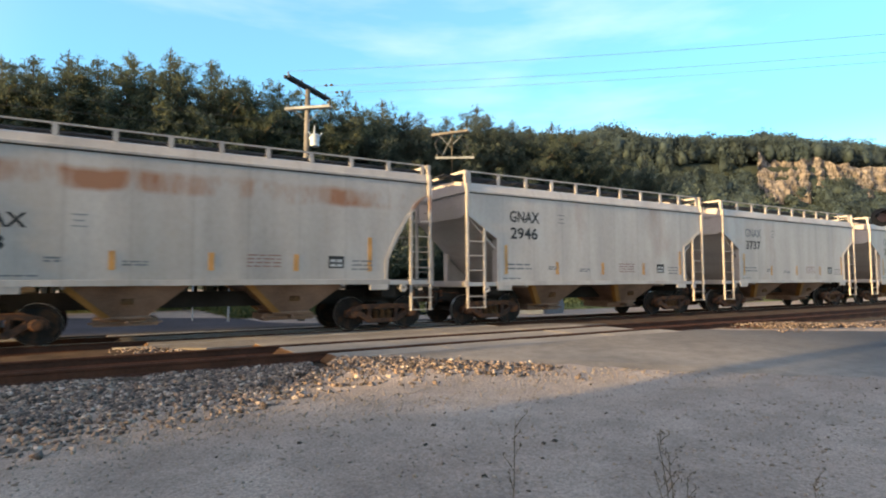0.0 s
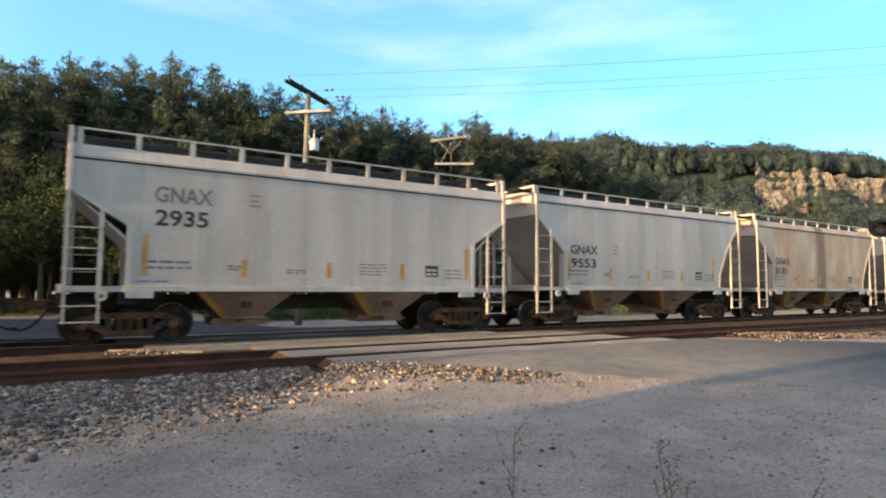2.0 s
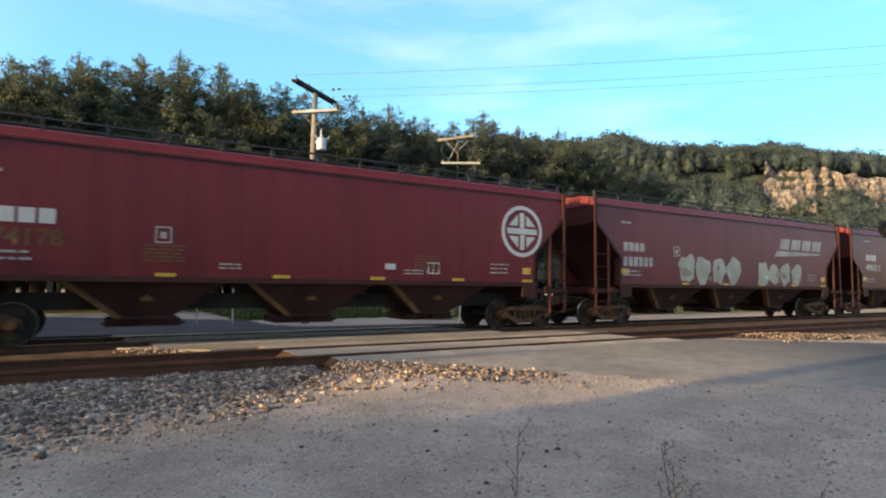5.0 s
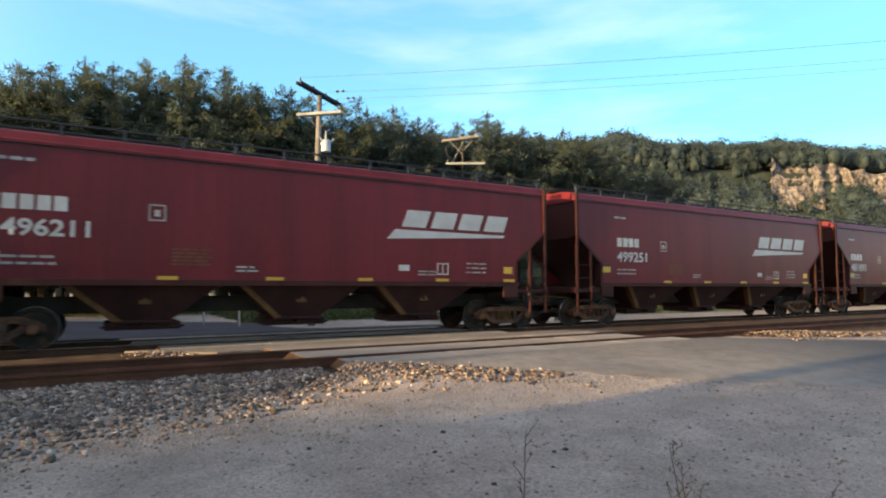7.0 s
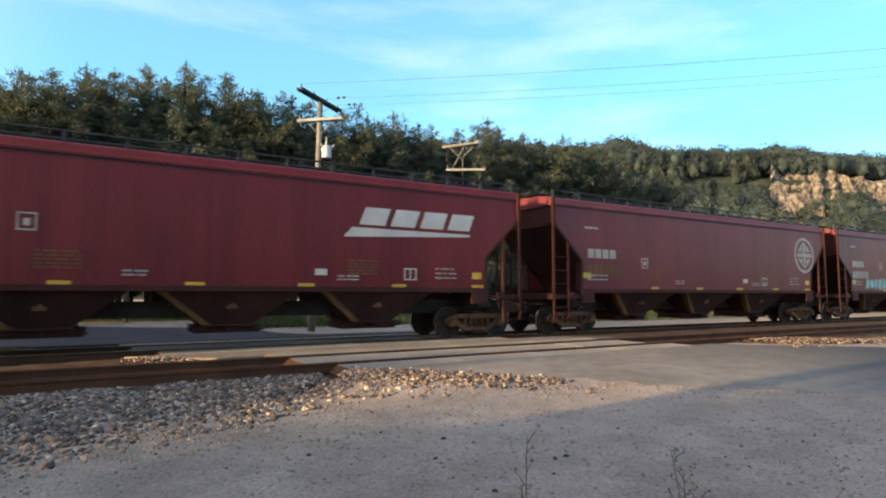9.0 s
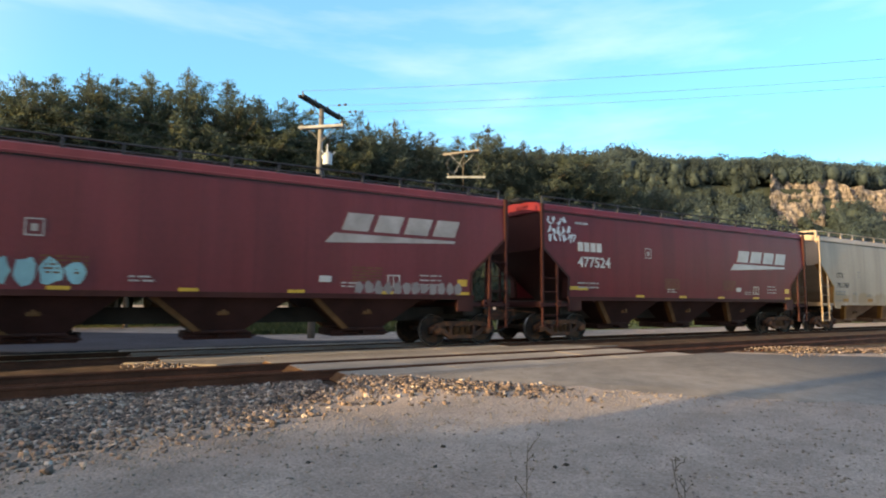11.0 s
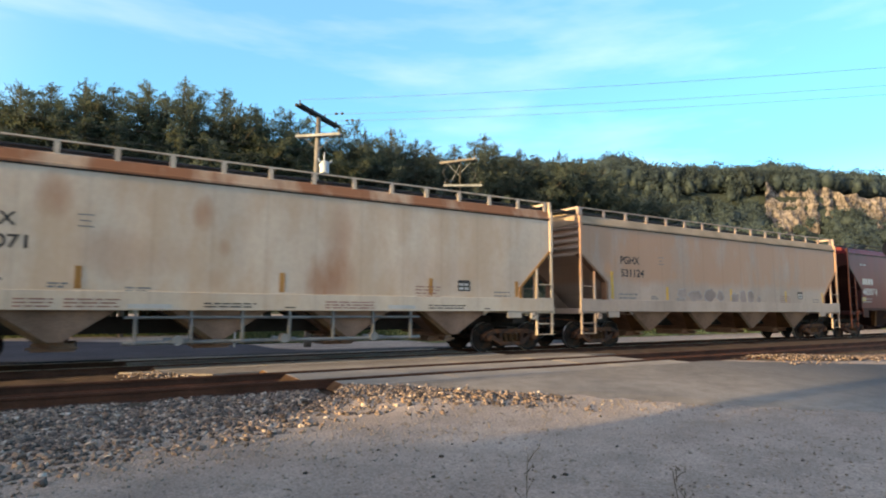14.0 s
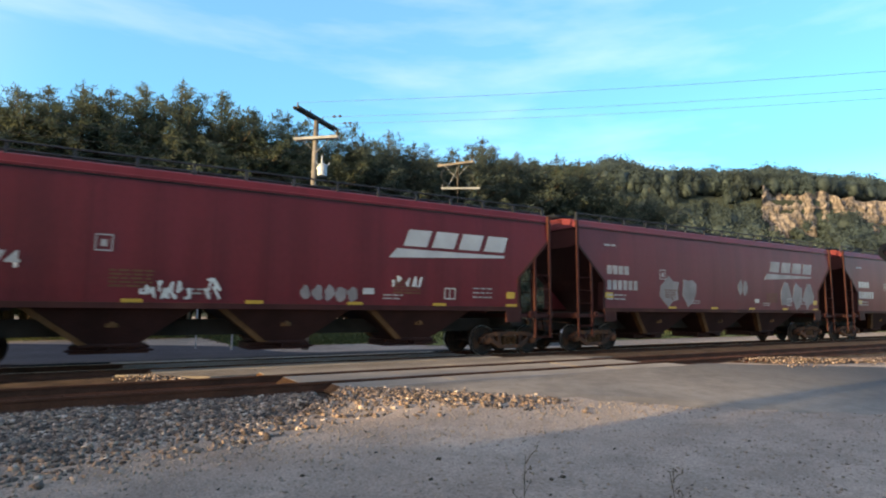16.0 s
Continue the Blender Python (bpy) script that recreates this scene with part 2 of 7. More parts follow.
M_RIB = plain("ochre_stained_steel", (0.30, 0.145, 0.05), 0.8, 0, 0.35, 4, 0.3)


def rusty_cast(name, dark, mid, rust):
    """Cast steel in three tones: grime, brown and orange rust."""
    m, n, l, b = nodes_of(name)
    big, fine = tex(n, l, 3.5, detail=5, rough=0.65), tex(n, l, 40, detail=3)
    c = ramp(n, l, big.outputs["Fac"], [(0.38, dark), (0.52, mid), (0.68, rust)]).outputs["Color"]
    c = mixc(n, l, 1.0, c, ramp(n, l, fine.outputs["Fac"], [(0.3, g(0.6)), (0.65, g(1.1))]).outputs["Color"], "MULTIPLY")
    l.new(c, b.inputs["Base Color"])
    b.inputs["Roughness"].default_value, b.inputs["Specular IOR Level"].default_value = 0.8, 0.2
    bump(n, l, b, fine.outputs["Fac"], 0.4, 0.01)
    return m


M_TRUCK = rusty_cast("rusty_cast_steel", (0.0284, 0.0185, 0.0170), (0.0720, 0.0340, 0.0230), (0.19, 0.066, 0.027))
M_RUSTORANGE = plain("orange_rust_cast_steel", (0.11, 0.056, 0.0282), 0.85, 0.1, 0.45, 8, 0.5)
M_WHEEL = rusty_cast("dark_wheel_steel", (0.00774, 0.008, 0.0094), (0.0168, 0.0136, 0.0132), (0.0548, 0.0272, 0.016))
M_TREAD = plain("bright_worn_steel", (0.355, 0.416, 0.451), 0.3, 0.9, 0.2, 20, 0.0)
M_BLACKSTEEL = plain("dark_underframe_steel", (0.0226, 0.0224, 0.0226), 0.8, 0.1, 0.4, 6, 0.3)
M_GALV = plain("galvanised_steel", (0.271, 0.336, 0.385), 0.5, 0.5, 0.2, 10, 0.1)
M_PIPE = plain("grey_pipe_steel", (0.123, 0.14, 0.15), 0.6, 0.2, 0.4, 6, 0.2)
M_GRATING = plain("dark_grating_steel", (0.0323, 0.0416, 0.0545), 0.7, 0.3, 0.3, 10, 0.2)
M_HOSE = plain("black_rubber", (0.0129, 0.016, 0.0188), 0.7, 0, 0.2, 10, 0.1)
M_INK = plain("black_lettering_paint", (0.0226, 0.0272, 0.031), 0.7, 0, 0.3, 8, 0.0)
M_FADEINK = plain("faded_lettering_paint", (0.123, 0.144, 0.16), 0.7, 0, 0.3, 8, 0.0)
M_WHITE = plain("white_lettering_paint", (0.29, 0.325, 0.345), 0.6, 0, 0.15, 8, 0.0)
M_DULLWHITE = plain("dull_white_lettering_paint", (0.232, 0.24, 0.254), 0.7, 0, 0.25, 8, 0.0)
M_DULLYELLOW = plain("dull_yellow_lettering_paint", (0.105, 0.050, 0.026), 0.7, 0, 0.25, 8, 0.0)
M_YELLOW = plain("yellow_reflective_tape", (0.4, 0.248, 0.0282), 0.35, 0.0, 0.2, 12, 0.0)
M_OLDYELLOW = plain("weathered_yellow_tape", (0.44, 0.195, 0.055), 0.5, 0.0, 0.25, 12, 0.0)
M_REDTAPE = plain("dull_red_stencil_paint", (0.206, 0.096, 0.0846), 0.7, 0, 0.2, 8, 0.0)
M_GRAF = plain("silver_spray_paint", (0.20, 0.215, 0.205), 0.5, 0.2, 0.2, 6, 0.0)
M_GRAFDULL = plain("dull_grey_spray_paint", (0.142, 0.136, 0.15), 0.6, 0, 0.25, 6, 0.0)
M_GRAFBLUE = plain("turquoise_spray_paint", (0.0645, 0.28, 0.357), 0.6, 0, 0.25, 6, 0.0)


# ---- small mesh tools ----
def box(bm, x0, x1, y0, y1, z0, z1, m=None):
    v = [bm.verts.new(p) for p in ((x0, y0, z0), (x1, y0, z0), (x1, y1, z0), (x0, y1, z0), (x0, y0, z1), (x1, y0, z1), (x1, y1, z1), (x0, y1, z1))]
    if m is not None:
        for q in v:
            q.co = m @ q.co
    for f in ((0, 3, 2, 1), (4, 5, 6, 7), (0, 1, 5, 4), (1, 2, 6, 5), (2, 3, 7, 6), (3, 0, 4, 7)):
        bm.faces.new([v[i] for i in f])
    return v


def bar(bm, a, b, r, sides=6, r2=None):
    """A round bar from a to b."""
    a, b = Vector(a), Vector(b)
    q = (b - a).to_track_quat("Z", "Y")
    rings = []
    for p, rad in ((a, r), (b, r if r2 is None else r2)):
        rings.append([bm.verts.new(p + q @ Vector((math.cos(2 * math.pi * i / sides) * rad, math.sin(2 * math.pi * i / sides) * rad, 0))) for i in range(sides)])
    for i in range(sides):
        bm.faces.new((rings[0][i], rings[0][(i + 1) % sides], rings[1][(i + 1) % sides], rings[1][i]))
    bm.faces.new(rings[0][::-1])
    bm.faces.new(rings[1])


def beam(bm, a, b, w, d):
    """A square bar from a to b, w wide and d deep."""
    a, b = Vector(a), Vector(b)
    q = (b - a).to_track_quat("Z", "Y").to_matrix().to_4x4()
    box(bm, -w / 2, w / 2, -d / 2, d / 2, 0, (b - a).length, Matrix.Translation(a) @ q)


def prism(bm, outline, y0, y1):
    """A plate whose outline in x, z runs clockwise or not, from y0 to y1."""
    a = [bm.verts.new((x, y0, z)) for x, z in outline]
    b = [bm.verts.new((x, y1, z)) for x, z in outline]
    bm.faces.new(a)
    bm.faces.new(b[::-1])
    k = len(a)
    for i in range(k):
        bm.faces.new((a[(i + 1) % k], a[i], b[i], b[(i + 1) % k]))


def lathe(bm, profile, sides=28, axis="Y"):
    """A closed ring of revolution round the y axis; profile of (radius, y)."""
    rings = []
    for i in range(sides):
        a = 2 * math.pi * i / sides
        rings.append([bm.verts.new((math.cos(a) * r, y, math.sin(a) * r)) for r, y in profile])
    for i in range(sides):
        p, q = rings[i], rings[(i + 1) % sides]
        for j in range(len(profile) - 1):
            bm.faces.new((p[j], p[j + 1], q[j + 1], q[j]))
    return rings


def tube(bm, pts, r0, r1, sides=7):
    """One continuous tapering tube through the points."""
    pts = [Vector(p) for p in pts]
    n = len(pts) - 1
    rings = []
    for i, p in enumerate(pts):
        d = (pts[min(i + 1, n)] - pts[max(i - 1, 0)]).normalized()
        q = d.to_track_quat("Z", "Y")
        r = r0 + (r1 - r0) * i / n
        rings.append([bm.verts.new(p + q @ Vector((math.cos(2 * math.pi * k / sides) * r, math.sin(2 * math.pi * k / sides) * r, 0))) for k in range(sides)])
    for a, b in zip(rings, rings[1:]):
        for k in range(sides):
            bm.faces.new((a[k], a[(k + 1) % sides], b[(k + 1) % sides], b[k]))
    bm.faces.new(rings[0][::-1])
    bm.faces.new(rings[-1])


def frustum(bm, top, bottom):
    """A hopper shape between two rectangles (x0, x1, y0, y1, z)."""
    t = [bm.verts.new(p) for p in ((top[0], top[2], top[4]), (top[1], top[2], top[4]), (top[1], top[3], top[4]), (top[0], top[3], top[4]))]
    b = [bm.verts.new(p) for p in ((bottom[0], bottom[2], bottom[4]), (bottom[1], bottom[2], bottom[4]), (bottom[1], bottom[3], bottom[4]), (bottom[0], bottom[3], bottom[4]))]
    bm.faces.new(t)
    bm.faces.new(b[::-1])
    for i in range(4):
        bm.faces.new((b[i], b[(i + 1) % 4], t[(i + 1) % 4], t[i]))


def mesh_of(name, bm, smooth=False, bevel=0.0):
    if bevel:
        bmesh.ops.bevel(bm, geom=list(bm.edges), offset=bevel, segments=1, affect="EDGES", profile=0.5)
    bmesh.ops.recalc_face_normals(bm, faces=bm.faces)
    me = bpy.data.meshes.new(name)
    bm.to_mesh(me)
    bm.free()
    if smooth:
        me.polygons.foreach_set("use_smooth", [True] * len(me.polygons))
    return me


MESHES = {}


def shared(key, build, smooth=False, bevel=0.0):
    """A mesh that is built once and shared by all alike pieces."""
    if key not in MESHES:
        bm = bmesh.new()
        build(bm)
        MESHES[key] = mesh_of(str(key[0] if isinstance(key, tuple) else key), bm, smooth, bevel)
    return MESHES[key]


def part(name, me, material, parent=None, label="", at=None):
    """Link a mesh (or bmesh) as one object under its thing."""
    if isinstance(me, bmesh.types.BMesh):
        me = mesh_of(name, me)
    ob = new(name, me)
    if not me.materials:
        me.materials.append(None)
    ob.material_slots[0].link = "OBJECT"
    ob.material_slots[0].material = material
    if parent is not None:
        ob.parent = parent
    if at is not None:
        ob.matrix_basis = at
    if label:
        ob["label"] = label
    if name == "stencil":
        ob["kind"] = "stuff"
    return ob


def thing(name, label, category, group="", at=None, kind=""):
    ob = new(name)
    ob.empty_display_size = 0.3
    if at is not None:
        ob.matrix_basis = at
    return tagged(ob, label, category, group, kind)


def soup(name, verts, faces, material, smooth=False):
    """One mesh object from arrays of points and of triangles or quads."""
    me = bpy.data.meshes.new(name)
    verts, faces = np.asarray(verts, dtype=np.float32), np.asarray(faces, dtype=np.int32)
    k = faces.shape[1]
    me.vertices.add(len(verts))
    me.vertices.foreach_set("co", verts.ravel())
    me.loops.add(faces.size)
    me.loops.foreach_set("vertex_index", faces.ravel())
    me.polygons.add(len(faces))
    me.polygons.foreach_set("loop_start", np.arange(0, faces.size, k, dtype=np.int32))
    me.polygons.foreach_set("loop_total", np.full(len(faces), k, dtype=np.int32))
    me.update(calc_edges=True)
    if smooth:
        me.polygons.foreach_set("use_smooth", [True] * len(faces))
    if material is not None:
        me.materials.append(material)
    return me


# ---- ground ----
NEAR_L = [(3.9, -5.95), (4.9, -7.0), (8.4, -9.5), (11.6, -11.6), (17.0, -14.9), (30.0, -22.5), (60.0, -40.0)]
NEAR_R = [(14.8, -5.95), (15.6, -6.9), (18.6, -8.2), (23.0, -10.3), (29.0, -13.6), (42.0, -20.5), (72.0, -37.0)]


def outside_road(x, y):
    """Distance from the approach road, 0 on it."""
    if x < -5 or x > 80 or y < -45 or y > -4:
        return 9.0
    best = 9.0
    for edge, sgn in ((NEAR_L, -1), (NEAR_R, 1)):
        for (ax, ay), (bx, by) in zip(edge, edge[1:]):
            ex, ey = bx - ax, by - ay
            L = math.hypot(ex, ey)
            u = ((x - ax) * ex + (y - ay) * ey) / (L * L)
            if -0.05 <= u <= 1.05:
                off = sgn * (ex * (y - ay) - ey * (x - ax)) / L
                best = min(best, off if off > 0 else 0.0) if off > -11 else best
                if off > 0:
                    return min(off, math.hypot(x - ax - ex * min(1, max(0, u)), y - ay - ey * min(1, max(0, u))))
    if y > -5.95:
        return 9.0
    return best


def road_z(x, y):
    u = min(1.0, max(0.0, (y + 11.5) / 5.0))
    return -0.27 + 0.258 * u * u * (3 - 2 * u) + 0.012 * noise.noise((x * 0.5, y * 0.5, 7.0))


def ground_z(x, y):
    """Height of the ground: a gravel lot below the rails, rising to the track bed and the road, and low ground beyond."""
    def step(a, b, v):
        u = min(1.0, max(0.0, (v - a) / (b - a)))
        return u * u * (3 - 2 * u)
    z = -0.30 + 0.06 * step(-11, -8.0, y) - 0.12 * step(2.5, 7.0, y)
    z += 0.015 * noise.noise((x * 0.35, y * 0.35, 0.0)) + 0.006 * noise.noise((x * 1.7, y * 1.7, 3.0))
    d = outside_road(x, y)
    if d < 2.2:
        k = 1 - d / 2.2
        k = k * k * (3 - 2 * k)
        z = z * (1 - k) + (road_z(x, y) - (0.012 if d > 0 else 0.04)) * k
    return z


def gravel_mat():
    m, n, l, b = nodes_of("compacted_gravel")
    big, mid = tex(n, l, 0.28, detail=5), tex(n, l, 1.6, detail=5)
    st, fine = tex(n, l, 32, detail=2), tex(n, l, 120, detail=2)
    vor = tex(n, l, 28, kind="ShaderNodeTexVoronoi")
    c = ramp(n, l, big.outputs["Fac"], [(0.32, (0.238, 0.188, 0.164)), (0.5, (0.285, 0.234, 0.206)), (0.7, (0.325, 0.277, 0.248))]).outputs["Color"]
    c = mixc(n, l, 1.0, c, ramp(n, l, mid.outputs["Fac"], [(0.34, g(0.76)), (0.6, g(1.0))]).outputs["Color"], "MULTIPLY")
    c = mixc(n, l, 1.0, c, ramp(n, l, st.outputs["Fac"], [(0.36, g(0.74)), (0.5, g(0.97)), (0.66, g(1.15))]).outputs["Color"], "MULTIPLY")
    c = mixc(n, l, 1.0, c, ramp(n, l, fine.outputs["Fac"], [(0.35, g(0.7)), (0.6, g(1.1))]).outputs["Color"], "MULTIPLY")
    l.new(c, b.inputs["Base Color"])
    b.inputs["Roughness"].default_value = 0.95
    b.inputs["Specular IOR Level"].default_value = 0.2
    mx = n.new("ShaderNodeMath")
    mx.operation = "SUBTRACT"
    l.new(st.outputs["Fac"], mx.inputs[0])
    l.new(vor.outputs["Distance"], mx.inputs[1])
    bump(n, l, b, mx.outputs[0], 0.5, 0.02)
    return m


def asphalt_mat(name, lo, hi, shade_blend=None):
    """Asphalt; the optional (x0, x1, colour) paints in shade as a dark stretch along x."""
    m, n, l, b = nodes_of(name)
    big, mid, fine = tex(n, l, 0.35, detail=5), tex(n, l, 3.2, detail=4), tex(n, l, 60, detail=2)
    c = ramp(n, l, big.outputs["Fac"], [(0.35, lo), (0.65, hi)]).outputs["Color"]
    c = mixc(n, l, 1.0, c, ramp(n, l, mid.outputs["Fac"], [(0.36, g(0.84)), (0.62, g(1.06))]).outputs["Color"], "MULTIPLY")
    c = mixc(n, l, 1.0, c, ramp(n, l, fine.outputs["Fac"], [(0.35, g(0.75)), (0.65, g(1.2))]).outputs["Color"], "MULTIPLY")
    # shade painted into the colour, fading in along x with a ragged border
    if shade_blend:
        tc, xyz, wob, mr = n.new("ShaderNodeTexCoord"), n.new("ShaderNodeSeparateXYZ"), n.new("ShaderNodeMath"), n.new("ShaderNodeMapRange")
        l.new(tc.outputs["Object"], xyz.inputs["Vector"])
        wob.operation = "MULTIPLY_ADD"
        l.new(big.outputs["Fac"], wob.inputs[0])
        wob.inputs[1].default_value = 5.0
        l.new(xyz.outputs["X"], wob.inputs[2])
        mr.inputs["From Min"].default_value, mr.inputs["From Max"].default_value = shade_blend[0] + 2.5, shade_blend[1] + 2.5
        l.new(wob.outputs[0], mr.inputs["Value"])
        fr = mixc(n, l, 1.0, shade_blend[2], ramp(n, l, fine.outputs["Fac"], [(0.35, g(0.75)), (0.65, g(1.2))]).outputs["Color"], "MULTIPLY")
        c = mixc(n, l, mr.outputs["Result"], c, fr)
    l.new(c, b.inputs["Base Color"])
    b.inputs["Roughness"].default_value = 0.9
    b.inputs["Specular IOR Level"].default_value = 0.15
    bump(n, l, b, fine.outputs["Fac"], 0.4, 0.012)
    return m


M_GRAVEL = gravel_mat()
# the dark blue tone from x = 11 to 17 on is painted tree shade
M_ASPHALT = asphalt_mat("worn_asphalt", (0.128, 0.116, 0.106), (0.18, 0.167, 0.155), (11.0, 17.0, (0.0446, 0.0505, 0.0594)))
# asphalt darkened and blued to carry the far road's shade in its colour
M_ASPHALT_SHADE = asphalt_mat("shade_dark_asphalt", (0.026, 0.029, 0.038), (0.044, 0.048, 0.060))
M_RUSTBALLAST = plain("rust_stained_ballast", (0.054, 0.0331, 0.0243), 0.95, 0, 0.5, 9, 0.6)
M_RAIL = plain("rusty_rail_steel", (0.072, 0.0278, 0.018), 0.8, 0.2, 0.4, 5, 0.3)
M_RAILHEAD = plain("polished_rail_head", (0.288, 0.313, 0.288), 0.35, 0.8, 0.25, 12, 0.0)
M_TIE = plain("weathered_tie_wood", (0.054, 0.0452, 0.0342), 0.9, 0, 0.4, 4, 0.5)
M_CONCRETE = plain("weathered_concrete_panel", (0.223, 0.204, 0.184), 0.85, 0, 0.25, 3, 0.3)
M_GRASS = plain("dry_green_grass", (0.13, 0.15, 0.045), 0.9, 0, 0.45, 2, 0.4)
M_GROUNDFAR = plain("grass_and_scrub", (0.026, 0.040, 0.032), 0.95, 0, 0.4, 0.3, 0.2)


def sheet(xs, ys, fz):
    """Points and quads of a ground grid."""
    v = [(x, y, fz(x, y)) for y in ys for x in xs]
    w = len(xs)
    f = [(j * w + i, j * w + i + 1, (j + 1) * w + i + 1, (j + 1) * w + i) for j in range(len(ys) - 1) for i in range(w - 1)]
    return v, f


def spread(a, b, fine0, fine1, step):
    near = list(np.arange(fine0, fine1 + 1e-6, step))
    lo = [fine0 - d for d in (2, 5, 12, 30, 80, 200, 600, 1500, 3000) if fine0 - d > a]
    hi = [fine1 + d for d in (2, 5, 12, 30, 80, 200, 600, 1500, 3000) if fine1 + d < b]
    return sorted(lo + near + hi)


gv, gf = sheet(spread(-4000, 4000, -8, 30, 0.5), spread(-4000, 4000, -17, 12, 0.5), ground_z)
ground = new("ground", soup("ground", gv, gf, M_GRAVEL, True))
tagged(ground, "compacted grey-brown gravel lot beside the tracks", "ground", kind="structure")


def ribbon(name, left, right, z0, thick, material, label, category="road", cells=10, feather=0.0):
    """A paved strip between two edge lines, a slab of that thickness draped at height z0 + lift(x, y)."""
    bm = bmesh.new()
    tops, lows = [], []
    for (ax, ay), (bx, by) in zip(left, right):
        row, low = [], []
        for k in range(cells + 1):
            u = k / cells
            x, y = ax + (bx - ax) * u, ay + (by - ay) * u
            z = z0(x, y) if callable(z0) else z0
            if k in (0, cells):
                z -= feather
            row.append(bm.verts.new((x, y, z)))
            low.append(bm.verts.new((x, y, z - thick)))
        tops.append(row)
        lows.append(low)
    for r0, r1 in zip(tops, tops[1:]):
        for k in range(cells):
            bm.faces.new((r0[k], r0[k + 1], r1[k + 1], r1[k]))
    for r0, r1, q0, q1 in zip(tops, tops[1:], lows, lows[1:]):
        bm.faces.new((r0[0], r1[0], q1[0], q0[0]))
        bm.faces.new((r0[-1], q0[-1], q1[-1], r1[-1]))
    for r, q in ((tops[0], lows[0]), (tops[-1], lows[-1])):
        for k in range(cells):
            bm.faces.new((r[k], r[k + 1], q[k + 1], q[k]))
    ob = part(name, bm, material)
    return tagged(ob, label, category, kind="structure")


def smooth_line(pts, n):
    """A gentle curve through the points, as n + 1 places."""
    out = []
    k = len(pts) - 1
    for i in range(n + 1):
        u = i / n * k
        j = min(int(u), k - 1)
        f = u - j
        p0, p1, p2, p3 = pts[max(j - 1, 0)], pts[j], pts[j + 1], pts[min(j + 2, k)]
        out.append(tuple(0.5 * (2 * b + (c - a) * f + (2 * a - 5 * b + 4 * c - d) * f * f + (3 * b - a - 3 * c + d) * f ** 3) for a, b, c, d in zip(p0, p1, p2, p3)))
    return out


ribbon("road_near", smooth_line(NEAR_L, 48), smooth_line(NEAR_R, 48), road_z, 0.12, M_ASPHALT, "worn grey asphalt road curving up to the level crossing", cells=16, feather=0.035)


def far_road_z(x, y):
    u = min(1.0, max(0.0, (y - 1.6) / 6.0))
    return -0.02 - 0.30 * u * u * (3 - 2 * u)


FAR_L = [(-1.6, 1.62), (-7.0, 7.0), (-16.0, 13.0), (-40.0, 17.0), (-90, 19)]
FAR_R = [(12.0, 1.62), (6.5, 7.5), (3.0, 14.0), (-20.0, 24.0), (-80, 28)]
# the far road's shade comes partly from its dark bluish asphalt colour
ribbon("road_far", smooth_line(FAR_L, 40), smooth_line(FAR_R, 40), far_road_z, 0.12, M_ASPHALT_SHADE, "asphalt road leaving the crossing, its shade painted into the colour", cells=12)

# ---- the two tracks ----
TRACKS = (("main", 0.0, 0.0), ("siding", -4.46, 0.02))
CROSS_L = {"main": 1.0, "siding": 3.75}      # where the crossing panels begin and end along each track
CROSS_R = {"main": 12.6, "siding": 14.6}


def rail_profile():
    return [(-0.07, -0.18), (0.07, -0.18), (0.07, -0.165), (0.015, -0.145), (0.012, -0.05), (0.036, -0.035), (0.036, -0.006), (0.03, 0.0), (-0.03, 0.0), (-0.036, -0.006), (-0.036, -0.035), (-0.012, -0.05), (-0.015, -0.145), (-0.07, -0.165)]


def build_rail(bm):
    pr = rail_profile()
    for x0, x1 in zip((-420, -60, -12, 12, 60, 200), (-60, -12, 12, 60, 200, 480)):
        a = [bm.verts.new((x0, y, z)) for y, z in pr]
        b = [bm.verts.new((x1, y, z)) for y, z in pr]
        for i in range(len(pr)):
            bm.faces.new((a[i], a[(i + 1) % len(pr)], b[(i + 1) % len(pr)], b[i]))


def railway(tag, yc, zc):
    t = thing("railway_track", "rusty steel rails on wooden ties in stone ballast" if tag == "siding" else "steel rails worn bright on top on wooden ties", "railway track", group="tracks", at=pose(0, yc, zc))
    for s in (-0.7525, 0.7525):
        part("rail", shared("rail", build_rail), M_RAIL, t, at=pose(0, s, 0))
        bm = bmesh.new()
        box(bm, -420, 480, -0.024, 0.024, 0.0, 0.003)
        part("rail_head", bm, M_RAILHEAD if tag == "main" else M_RAIL, t, "bright worn running surface" if tag == "main" else "", at=pose(0, s, 0))
    tie = shared("tie", lambda bm: box(bm, -0.115, 0.115, -1.3, 1.3, -0.35, -0.185), bevel=0.012)
    for i in range(-16, 64):
        x = i * 0.52
        if CROSS_L[tag] - 0.2 < x < CROSS_R[tag] + 0.2:
            continue
        part("tie", tie, M_TIE, t, at=pose(x + 0.02 * math.sin(i * 3.1), 0.02 * math.sin(i * 1.7), 0.012 * math.sin(i * 2.3), 0, 0, 0.8 * math.sin(i * 4.1)))
    plate = shared("tie_plate", lambda bm: (box(bm, -0.10, 0.10, -0.17, 0.17, -0.185, -0.172), box(bm, -0.03, 0.03, 0.08, 0.12, -0.175, -0.145), box(bm, -0.03, 0.03, -0.12, -0.08, -0.175, -0.145)))
    for i in range(-16, 40):
        x = i * 0.52
        if CROSS_L[tag] - 0.2 < x < CROSS_R[tag] + 0.2:
            continue
        for s in (-0.7525, 0.7525):
            part("tie_plate", plate, M_RAIL, t, at=pose(x, s, 0))
    return t


